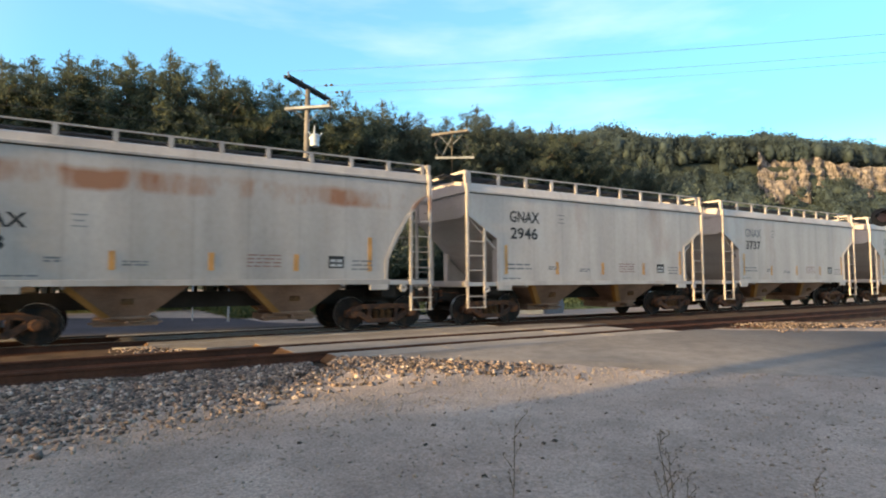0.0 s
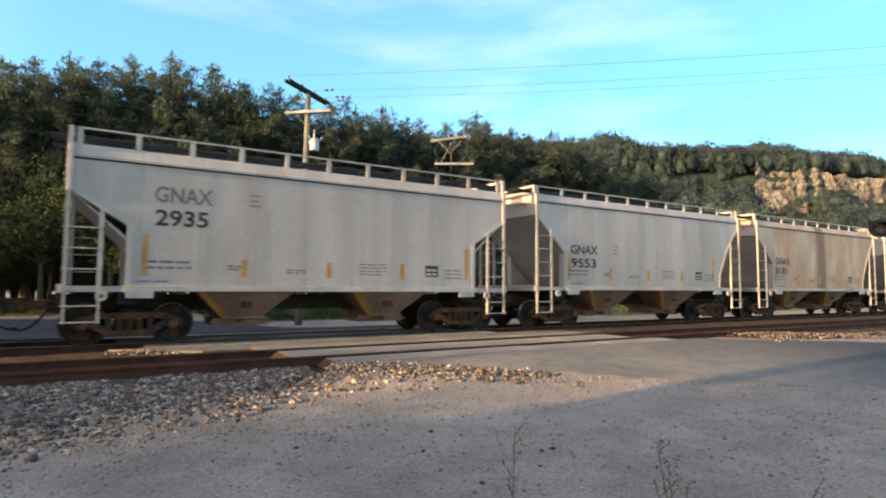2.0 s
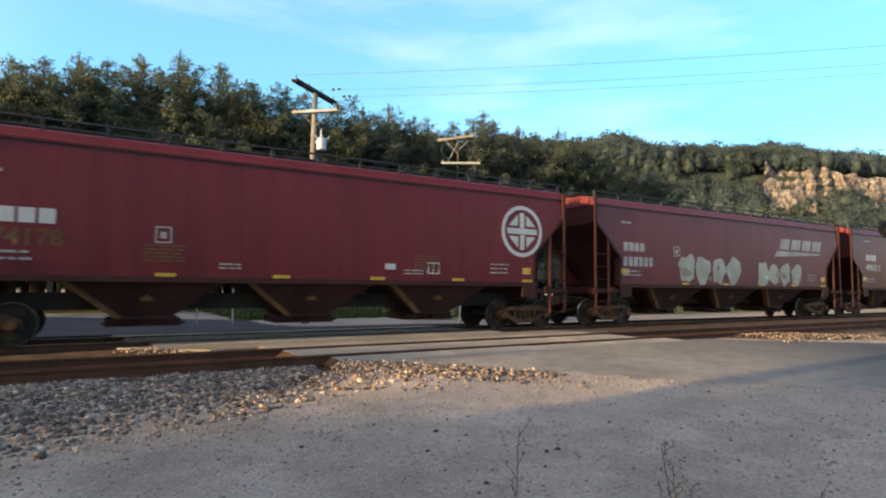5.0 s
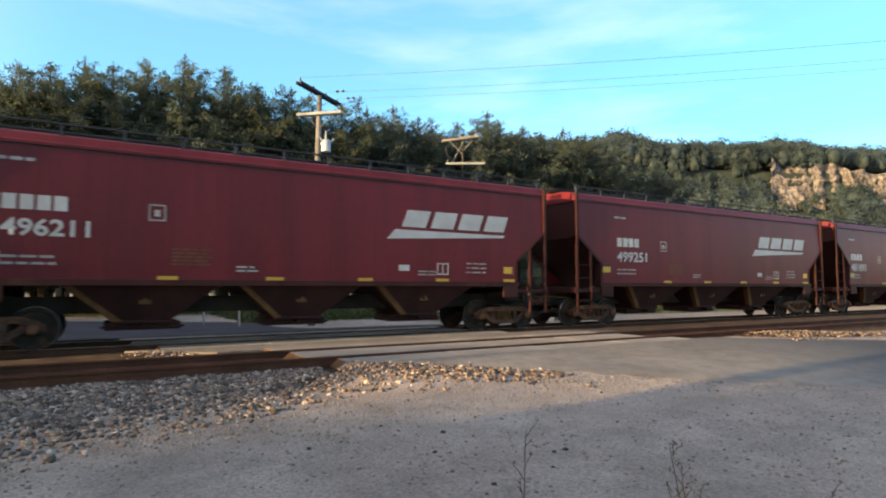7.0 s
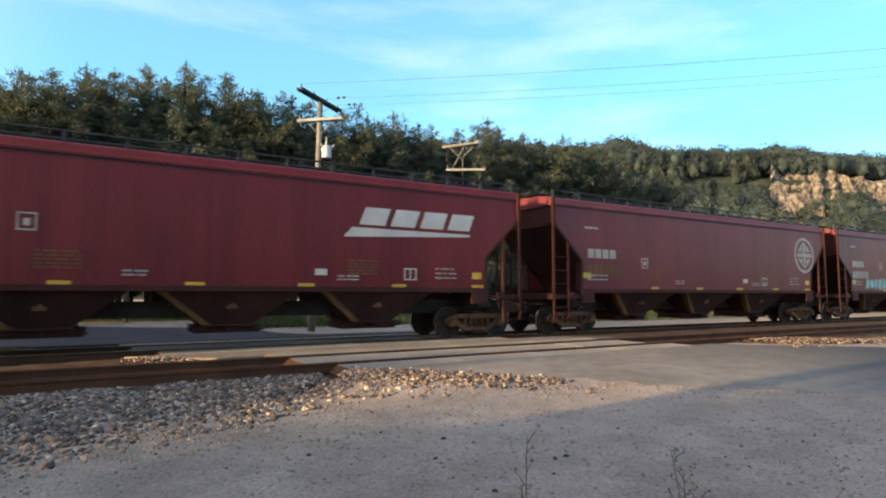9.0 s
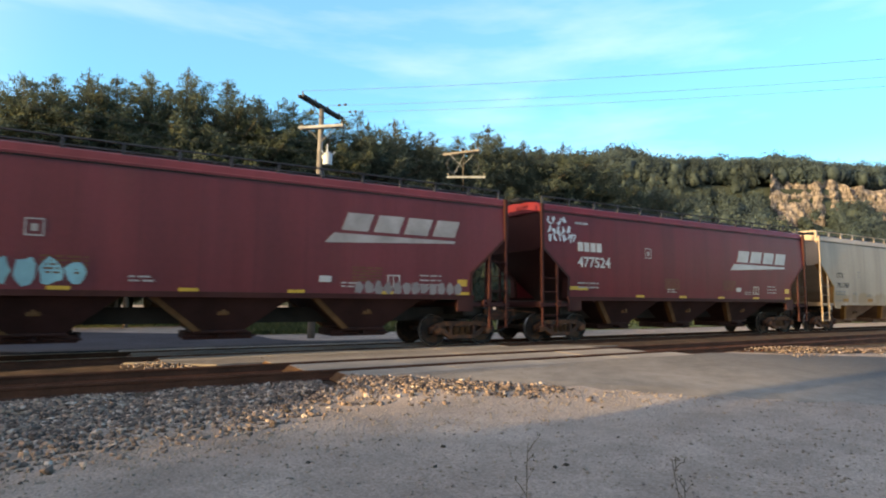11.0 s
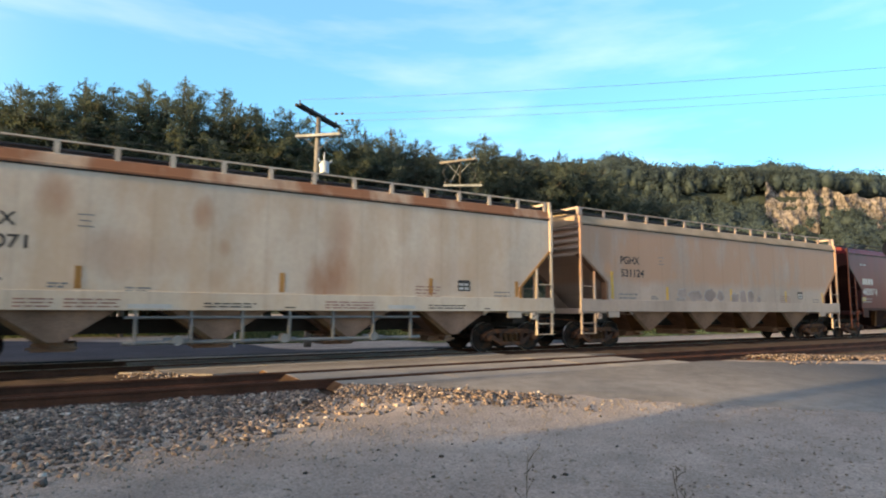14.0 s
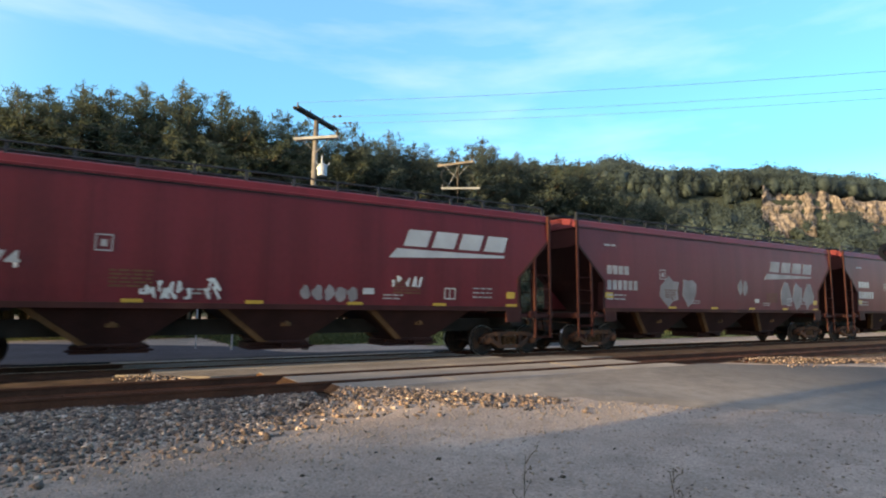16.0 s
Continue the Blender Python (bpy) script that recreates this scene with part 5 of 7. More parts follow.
maroon_markings(c, s, None, "wedge", 14, True, graffiti=[(-5.4, 1.6, 2.6, 0.55, M_GRAFBLUE), (3.2, 1.5, 3.4, 0.35, M_GRAFDULL)])
c, s = hopper_car(211.92, "three_bay_short", M_MAROON, "maroon three-bay hopper car with white scrawl near its end", hop=M_HOPPER_RED, dark_top=True, trim=M_MAROONTRIM)
maroon_markings(c, s, "477524", "wedge", 15, warn=(5.96, 9.5), square=4.88, at=(1.57, 3.04), long_tape=True)
for row, (gx, gz, gn) in enumerate(((0.25, 3.88, 4), (0.22, 3.60, 5), (0.26, 3.32, 6))):
    scrawl(c, s, gx, gz, gn, 40 + row)
c, s = hopper_car(228.94, "four_bay", M_BEIGE, "long beige four-bay covered hopper car with rusty sill", hop=M_HOPPER_OCHRE, edge=M_RIB)
grey_markings(c, s, "CITX", "701780", 16, low_patches=True, tape=M_RIB, x_text=1.48, z_text=2.60, size=0.34, gap=0.48, wide=(0.68, 1.15))
c, s = hopper_car(250.12, "four_bay_sill", M_CREAM, "cream hopper car with deep side sill and rust stains", top=M_RUSTTOP, trim=M_CREAMTRIM, edge=M_RIB)
sill_lettering(c, s)
for z, r in ((1.12, 0.035), (0.56, 0.05)):
    bm = bmesh.new()
    bar(bm, (-3.6, -1.5, z), (3.7, -1.5, z), r, 10)
    part("pipe", bm, M_PIPE, c, "pale grey unloading pipe under the sill")
for k in range(7):
    bm = bmesh.new()
    box(bm, -3.4 + k * 1.13, -3.34 + k * 1.13, -1.56, -1.44, 0.52, 1.28)
    part("pipe_bracket", bm, M_PIPE, c)
for k in range(3):
    bm = bmesh.new()
    lathe(bm, [(0.001, -0.1), (0.12, -0.1), (0.12, 0.1), (0.001, 0.1)], 14)
    bar(bm, (-0.3, 0, 0.02), (0.3, 0, -0.02), 0.05, 8)
    part("valve", bm, M_PIPE, c, at=pose(-2.5 + k * 2.4, -1.46, 0.60))
grey_markings(c, s, "PGHX", "531071", 17, tape=M_RIB, tapes_at=(-6.72, -4.55, -0.28, 3.96, 7.05), x_text=1.93, z_text=2.99, size=0.38, gap=0.46, wide=(1.0, 1.2))
c, s = hopper_car(268.52, "four_bay_sill", M_PINK, "faded pinkish hopper car with deep side sill, heavily rusted", top=M_PINKTOP, edge=M_HOPPER_OCHRE, hop=M_HOPPER_OCHRE)
spray_outlines(c, s, ((5.3, 1.98, 0.30, 0.22), (6.1, 1.92, 0.42, 0.20), (7.0, 1.96, 0.36, 0.26), (7.7, 1.9, 0.26, 0.22), (8.7, 1.84, 0.26, 0.22), (9.25, 1.9, 0.24, 0.34), (9.8, 1.92, 0.26, 0.30), (10.4, 1.80, 0.16, 0.16)))
grey_markings(c, s, "PGHX", "531124", 18, tape=M_TAPEORANGE, tapes_at=(-7.12, -4.18, -0.18, 3.9, 7.05), x_text=1.93, z_text=2.99, size=0.38, gap=0.46, wide=(1.0, 1.2))
c, s = hopper_car(286.86, "three_bay", M_MAROON, "maroon three-bay hopper car with small sprayed tags", hop=M_HOPPER_RED, dark_top=True, trim=M_MAROONTRIM)
maroon_markings(c, s, "483874", "wedge", 19, graffiti=[(0.2, 1.6, 1.6, 0.4, M_GRAFDULL)])
for gx, gz, gn, seed in ((5.1, 1.60, 5, 61), (5.2, 1.74, 4, 62), (6.4, 1.62, 2, 63), (6.4, 1.82, 2, 64), (11.2, 2.05, 5, 65)):
    scrawl(c, s, gx, gz, gn, seed)
c, s = hopper_car(305.07, "three_bay", M_MAROON2, "faded maroon hopper car with large grey sprayed shapes", hop=M_HOPPER_RED, dark_top=True, trim=M_MAROONTRIM)
maroon_markings(c, s, None, "wedge", 20, True, graffiti=[(-4.2, 1.6, 2.3, 1.15, M_GRAFDULL), (0.7, 2.05, 0.75, 0.75, M_GRAFDULL), (3.9, 1.6, 2.9, 1.1, M_GRAFDULL)])
for x, number, seed in ((323.4, None, 21), (341.8, None, 22)):
    c, s = hopper_car(x, "three_bay", M_MAROON, LBL_MAROON, hop=M_HOPPER_RED, dark_top=True, trim=M_MAROONTRIM)
    maroon_markings(c, s, number, "wedge", seed)


# ---- trees, woods and bluff ----
def leaf_mat(name, dark, light, warm, amount=0.35, patch=0.35, uneven=0.72):
    m, n, l, b = nodes_of(name)
    geo, info = n.new("ShaderNodeNewGeometry"), n.new("ShaderNodeObjectInfo")
    c = ramp(n, l, geo.outputs["Random Per Island"], [(0.0, dark), (0.7, light), (1.0, warm)]).outputs["Color"]
    big = tex(n, l, patch, detail=3)
    c = mixc(n, l, 1.0, c, ramp(n, l, big.outputs["Fac"], [(0.35, g(uneven)), (0.65, g(1.15))]).outputs["Color"], "MULTIPLY")
    tree = ramp(n, l, info.outputs["Random"], [(0.0, (0.75, 0.8, 0.75)), (0.5, (1.0, 1.0, 1.0)), (1.0, (1.12, 1.04, 0.92))]).outputs["Color"]
    c = mixc(n, l, 1.0, c, tree, "MULTIPLY")
    l.new(c, b.inputs["Base Color"])
    b.inputs["Roughness"].default_value = 0.75
    b.inputs["Specular IOR Level"].default_value = 0.2
    tr, mx = n.new("ShaderNodeBsdfTranslucent"), n.new("ShaderNodeMixShader")
    l.new(c, tr.inputs["Color"])
    mx.inputs["Fac"].default_value = amount
    out = n["Material Output"]
    l.new(b.outputs["BSDF"], mx.inputs[1])
    l.new(tr.outputs["BSDF"], mx.inputs[2])
    l.new(mx.outputs["Shader"], out.inputs["Surface"])
    return m


M_NEEDLE = leaf_mat("pine_needles", (0.054, 0.082, 0.076), (0.060, 0.088, 0.062), (0.080, 0.094, 0.054), 0.3)
M_LEAF = leaf_mat("broad_leaves", (0.026, 0.046, 0.022), (0.052, 0.074, 0.030), (0.086, 0.090, 0.034), 0.3)
# distance haze is mixed into these three leaf colours as a paler, bluer tone
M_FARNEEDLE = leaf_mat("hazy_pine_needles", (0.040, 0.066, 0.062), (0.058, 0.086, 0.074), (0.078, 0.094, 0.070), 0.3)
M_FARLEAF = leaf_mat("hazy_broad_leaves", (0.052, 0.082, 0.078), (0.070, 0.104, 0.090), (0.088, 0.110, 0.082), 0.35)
M_WOODS = leaf_mat("hazy_foliage", (0.040, 0.074, 0.090), (0.047, 0.084, 0.097), (0.056, 0.090, 0.090), 0.45, 0.10, 0.62)
M_BARK = plain("grey_brown_bark", (0.10, 0.075, 0.055), 0.95, 0, 0.4, 3, 0.8)


branchy = tube


def tufts(rng, centres, sizes, per, slim, lift=0.25):
    """Leaf blades round each centre: thin pointed quads in all directions."""
    n = len(centres) * per
    c = np.repeat(np.asarray(centres), per, 0)
    s = np.repeat(np.asarray(sizes), per)[:, None]
    d = rng.normal(size=(n, 3))
    d[:, 2] += lift
    d /= np.linalg.norm(d, axis=1)[:, None]
    e = np.cross(d, rng.normal(size=(n, 3)))
    e /= np.linalg.norm(e, axis=1)[:, None]
    off = rng.normal(size=(n, 3)) * s * 0.25
    p0 = c + off
    v = np.stack([p0, p0 + d * s * 0.55 + e * s * slim, p0 + d * s, p0 + d * s * 0.5 - e * s * slim], 1).reshape(-1, 3)
    f = np.arange(n * 4).reshape(-1, 4)
    return v, f


def pine_meshes(seed, H):
    """A ragged conical pine: whorls of rising limbs with side twigs, foliage in clumps along them, a bare-tipped leader."""
    rng = np.random.default_rng(seed)
    bm = bmesh.new()
    lean = rng.normal(size=2) * 0.006
    top = [(lean[0] * z * 3, lean[1] * z * 3, z) for z in np.linspace(-0.6, H * 0.99, 9)]
    branchy(bm, top, 0.20 + H * 0.006, 0.03, 8)
    cs, ss = [], []
    z, slope, widest = H * 0.10, rng.uniform(0.27, 0.40), rng.uniform(2.6, 3.4)
    while z < H - 0.35:
        d = H - z
        reach = min(slope * d + 0.045 * d * d + 0.10, widest) * (0.6 + 0.4 * min(1.0, z / (0.25 * H)))
        k = int(rng.integers(4, 7))
        a0 = rng.uniform(0, 6.28)
        base = np.array([lean[0] * z * 3, lean[1] * z * 3, z])
        for i in range(k):
            a = a0 + i * 6.283 / k + rng.normal() * 0.3
            r = reach * rng.choice((0.4, 0.75, 1.0, 1.35)) * rng.uniform(0.85, 1.1)
            tip = base + np.array([math.cos(a) * r, math.sin(a) * r, r * rng.uniform(0.25, 0.75)])
            bar(bm, base, tip, 0.035, 3, 0.008)
            m = max(2, int(r / 0.34))
            for j in range(m):
                w = (j + 1) / m
                p = base + (tip - base) * w + np.array([0, 0, 0.16 * r * w * w])
                side = np.array([-math.sin(a), math.cos(a), 0.2]) * (1.05 - w) * r * 0.34
                for q in (-1, 0, 1):
                    if q and (r < 0.7 or rng.random() < 0.3):
                        continue
                    for _ in range(2 if r > 0.8 else 1):
                        cs.append(p + side * q + rng.normal(size=3) * np.array([0.15, 0.15, 0.09]))
                        ss.append(rng.uniform(0.26, 0.46) * min(1.0, 0.66 + 0.07 * d))
        z += rng.uniform(0.45, 0.75)
    for k in range(6):
        cs.append(np.array([lean[0] * H * 3, lean[1] * H * 3, H - 0.7 + k * 0.14]) + rng.normal(size=3) * 0.03)
        ss.append(0.27 - 0.028 * k)
    v, f = tufts(rng, cs, ss, 12, 0.085, 0.6)
    return mesh_of("trunk", bm), soup("crown", v, f, None)


def broad_meshes(seed, H, leaves=5200, size=0.26):
    rng = np.random.default_rng(seed)
    bm = bmesh.new()
    fork = H * rng.uniform(0.22, 0.32)
    branchy(bm, [(0, 0, -0.6), (0.05, 0.02, fork * 0.5), (0.0, 0.1, fork)], 0.05 + H * 0.016, H * 0.011, 8)
    lobes = []
    for i in range(9):
        a, el = i * 2.4 + rng.uniform(-0.3, 0.3), rng.uniform(0.35, 1.3)
        L = H * rng.uniform(0.28, 0.5)
        tip = np.array([math.cos(a) * math.cos(el) * L * 0.85, math.sin(a) * math.cos(el) * L * 0.85, fork + math.sin(el) * L])
        mid = tip * 0.5 + np.array([0, 0, fork * 0.5 + 0.2])
        branchy(bm, [(0, 0.1, fork), tuple(mid), tuple(tip)], H * 0.008, 0.02, 5)
        lobes.append((tip, H * rng.uniform(0.11, 0.19)))
        lobes.append((mid + rng.normal(size=3) * H * 0.05, H * rng.uniform(0.07, 0.12)))
    lobes.append((np.array([0, 0, H * 0.84]), H * 0.15))
    cs = []
    for i in range(leaves // 4):
        c, r = lobes[int(rng.integers(len(lobes)))]
        d = rng.normal(size=3)
        d /= np.linalg.norm(d)
        cs.append(c + d * r * rng.uniform(0.45, 1.12) * np.array([1.1, 1.1, 0.85]))
    v, f = tufts(rng, cs, rng.uniform(size * 0.7, size * 1.4, len(cs)), 4, 0.28)
    return mesh_of("trunk", bm), soup("crown", v, f, None)


def tree(name, meshes, leaf, label, category, group, at):
    t = thing(name, label, category, group, at=at)
    part("trunk", meshes[0], M_BARK, t)
    part("crown", meshes[1], leaf, t)
    return t


rngT = random.Random(5)
PINES = [pine_meshes(20 + i, 18.0) for i in range(5)]
BROADS = [broad_meshes(40 + i, 12.0) for i in range(4)]
# the heights along the front row follow the skyline
ROW = [(-9.0, 15.2), (-6.4, 15.3), (-5.1, 16.3), (-3.8, 16.6), (-1.9, 17.3), (0.0, 17.5), (2.4, 17.9), (4.0, 19.2), (7.1, 18.6), (8.6, 17.2), (10.0, 17.8), (12.8, 18.1), (14.5, 16.8), (16.3, 17.2), (19.1, 17.5), (21.6, 18.1), (24.0, 17.4), (26.0, 17.0), (28.0, 17.3), (30.2, 17.6), (32.2, 19.0), (34.0, 18.0), (36.0, 17.8), (38.5, 17.8), (41.1, 18.5), (45.0, 18.5), (48.0, 17.5), (52.0, 16.6), (57.0, 17.0)]


def plant(meshes, name, leaf, label, category, group, x, y, H, h0):
    s = H / h0
    # farther trees get the leaf colours with haze painted in
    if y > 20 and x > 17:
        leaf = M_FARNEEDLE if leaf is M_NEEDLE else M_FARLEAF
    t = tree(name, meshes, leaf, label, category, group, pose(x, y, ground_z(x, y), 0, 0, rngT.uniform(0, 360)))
    w = s * 1.15
    t.scale = (w, w, s)
    return t


for i, (x, H) in enumerate(ROW):
    plant(PINES[i % 5], "pine_tree", M_NEEDLE, "tall dark green pine tree in a dense row", "tree", "pine row", x, 30 + rngT.uniform(-0.3, 0.3), H + 0.2, 18.0)
for i, (x, H) in enumerate(ROW):
    plant(PINES[(i + 2) % 5], "pine_tree", M_NEEDLE, "tall dark green pine tree in a dense row", "tree", "pine row", x * 1.08 + 1.1, 34.5 + rngT.uniform(-1, 1), H - 2.5 + rngT.uniform(-1.2, 0.4), 18.0)
for i, (x, H) in enumerate(ROW):
    plant(PINES[(i + 1) % 5], "pine_tree", M_NEEDLE, "tall dark green pine tree in a dense row", "tree", "pine row", x * 1.03 + 1.2, 31.5 + rngT.uniform(-1, 1), H * rngT.uniform(0.74, 0.84), 18.0)
for i, ((x, H), (x2, H2)) in enumerate(zip(ROW, ROW[1:])):
    plant(PINES[(i * 2 + 3) % 5], "pine_tree", M_NEEDLE, "dark green pine tree filling the row", "tree", "pine row", (x + x2) / 2, 31 + rngT.uniform(-1, 1), min(H, H2) * rngT.uniform(0.76, 0.85), 18.0)
for i, (x, H) in enumerate(ROW):
    plant(BROADS[i % 4], "leafy_tree", M_NEEDLE, "dense dark tree standing behind the pine row", "tree", "pine row", x * 1.06 + 0.6, 36.5 + rngT.uniform(-0.8, 0.8), H * rngT.uniform(0.72, 0.80), 12.0)
for i in range(20):
    plant(PINES[(i + 4) % 5], "pine_tree", M_NEEDLE, "tall dark green pine tree in a dense row", "tree", "pine row", -12 + i * 3.9, 39.5 + rngT.uniform(-1, 1), rngT.uniform(13.5, 15.5), 18.0)
# lower growth in front of the pines, and broad trees further along
for i in range(17):
    plant(BROADS[i % 4], "leafy_tree", M_LEAF, "low leafy green tree before the pines", "tree", "roadside trees", -10 + i * 3.7 + rngT.uniform(-1, 1), 25.5 + rngT.uniform(-1.6, 1.6), rngT.uniform(5.5, 8.5), 12.0)
for x, y, H in ((0.8, 21.5, 8.5), (-2.6, 23.0, 9.0), (4.6, 22.5, 6.5)):
    plant(BROADS[1], "leafy_tree", M_LEAF, "yellow-green leafy tree beside the road", "tree", "roadside trees", x, y, H, 12.0)
for i in range(30):
    x = 52 + i * 3.6 + rngT.uniform(-2, 2)
    plant(BROADS[(i * 3) % 4], "leafy_tree", M_LEAF, "broad leafy green tree at the foot of the bluff", "tree", "roadside trees", x, 31 + 0.26 * (x - 50) + rngT.uniform(-5, 10), rngT.uniform(12.0, 19.0), 12.0)

# wooded bluff that runs along the valley
RIDGE = [(-160, 215), (10, 205), (80, 182), (137, 155), (166, 140), (207, 123), (237, 108), (286, 97), (345, 62), (430, 15), (560, -60)]
RIDGE_F = smooth_line(RIDGE, 130)
FOOT = (-16.0, -64.0)


def bluff_z(u, v):
    """Height at v from foot to crest; a rock step is hidden in the woods at v = 0.74."""
    n = noise.noise((u * 14.0, v * 3.0, 1.0))
    if v < 0.72:
        z = -0.4 + 31.0 * (v / 0.72) ** 1.15
    elif v < 0.76:
        z = 30.6 + 13.5 * (v - 0.72) / 0.04
    else:
        z = 44.1 + 6.0 * ((v - 0.76) / 0.24) ** 0.7 if v < 1 else 50.1 - 14 * (v - 1)
    return z + 1.5 * n * min(1.0, v * 3)


def bluff_point(u, v):
    k = u * (len(RIDGE_F) - 1)
    j = min(int(k), len(RIDGE_F) - 2)
    f = k - j
    x = RIDGE_F[j][0] * (1 - f) + RIDGE_F[j + 1][0] * f
    y = RIDGE_F[j][1] * (1 - f) + RIDGE_F[j + 1][1] * f
    return (x + FOOT[0] * (1 - v), y + FOOT[1] * (1 - v), bluff_z(u, v))


us, vs = np.linspace(0, 1, 131), [0, 0.15, 0.3, 0.45, 0.6, 0.72, 0.76, 0.84, 0.92, 1.0, 1.2, 1.6]
hv = [bluff_point(u, v) for v in vs for u in us]
hf = [(j * 131 + i, j * 131 + i + 1, (j + 1) * 131 + i + 1, (j + 1) * 131 + i) for j in range(len(vs) - 1) for i in range(130)]
bluff = new("bluff", soup("bluff", hv, hf, M_GROUNDFAR, True))
tagged(bluff, "steep wooded bluff along the valley", "hill", kind="structure")


def rock_mat():
    m, n, l, b = nodes_of("limestone_face")
    lay, crack, blot = tex(n, l, 0.5, (0.25, 0.25, 2.4), 5), tex(n, l, 0.8, (1.6, 1.6, 0.5), 5), tex(n, l, 0.25, detail=4)
    c = ramp(n, l, lay.outputs["Fac"], [(0.3, (0.076, 0.070, 0.067)), (0.5, (0.142, 0.130, 0.124)), (0.7, (0.198, 0.184, 0.176))]).outputs["Color"]
    c = mixc(n, l, 1.0, c, ramp(n, l, crack.outputs["Fac"], [(0.40, g(0.3)), (0.54, g(1.0))]).outputs["Color"], "MULTIPLY")
    c = mixc(n, l, 1.0, c, ramp(n, l, blot.outputs["Fac"], [(0.35, g(0.7)), (0.6, g(1.05))]).outputs["Color"], "MULTIPLY")
    l.new(c, b.inputs["Base Color"])
    b.inputs["Roughness"].default_value = 0.95
    bump(n, l, b, crack.outputs["Fac"], 0.5, 0.3)
    return m


M_ROCK = rock_mat()
CLIFF = ((210.5, 104.5), (266.0, 76.0))
NU, NV = 110, 26


def cliff_face():
    v = []
    a, b = Vector((*CLIFF[0], 0)), Vector((*CLIFF[1], 0))
    nrm = Vector((-(b - a).y, (b - a).x, 0)).normalized() * -1.0
    if nrm.y > 0:
        nrm = -nrm
    for j in range(NV + 1):
        for i in range(NU + 1):
            p = a.lerp(b, i / NU)
            s = i / NU * 55
            topz = 49.0 - 4.0 * i / NU + 1.6 * noise.noise((s * 0.2, 0, 4.0)) - (4.5 if 0.50 < i / NU < 0.57 else 1.8 if i / NU > 0.5 else 0)
            z = 28.0 + (topz - 28.0) * j / NV
            block = round(2.2 * noise.noise((s * 0.22, z * 0.05, 1.0)) * 2) / 2 * 1.3
            d = block * 1.6 + 1.2 * noise.noise((s * 0.6, z * 0.5, 2.0)) + 0.5 * noise.noise((s * 1.7, z * 1.3, 3.0)) + 0.35 * math.floor((z * 0.42) % 2)
            d += 1.6 * (1 - j / NV)
            v.append(tuple(p + nrm * (d + 1.2) + Vector((0, 0, z))))
    f = [(j * (NU + 1) + i, j * (NU + 1) + i + 1, (j + 1) * (NU + 1) + i + 1, (j + 1) * (NU + 1) + i) for j in range(NV) for i in range(NU)]
    # a rear edge gives the face its depth
    n0 = len(v)
    for i in range(NU + 1):
        x, y, z = v[NV * (NU + 1) + i]
        v.append((x - nrm.x * 9, y - nrm.y * 9, z + 0.4))
    f += [(NV * (NU + 1) + i, NV * (NU + 1) + i + 1, n0 + i + 1, n0 + i) for i in range(NU)]
    return v, f


cv, cf = cliff_face()
cliff = new("cliff", soup("cliff", cv, cf, M_ROCK))
tagged(cliff, "pale tan limestone cliff high on the wooded bluff", "cliff", kind="structure")


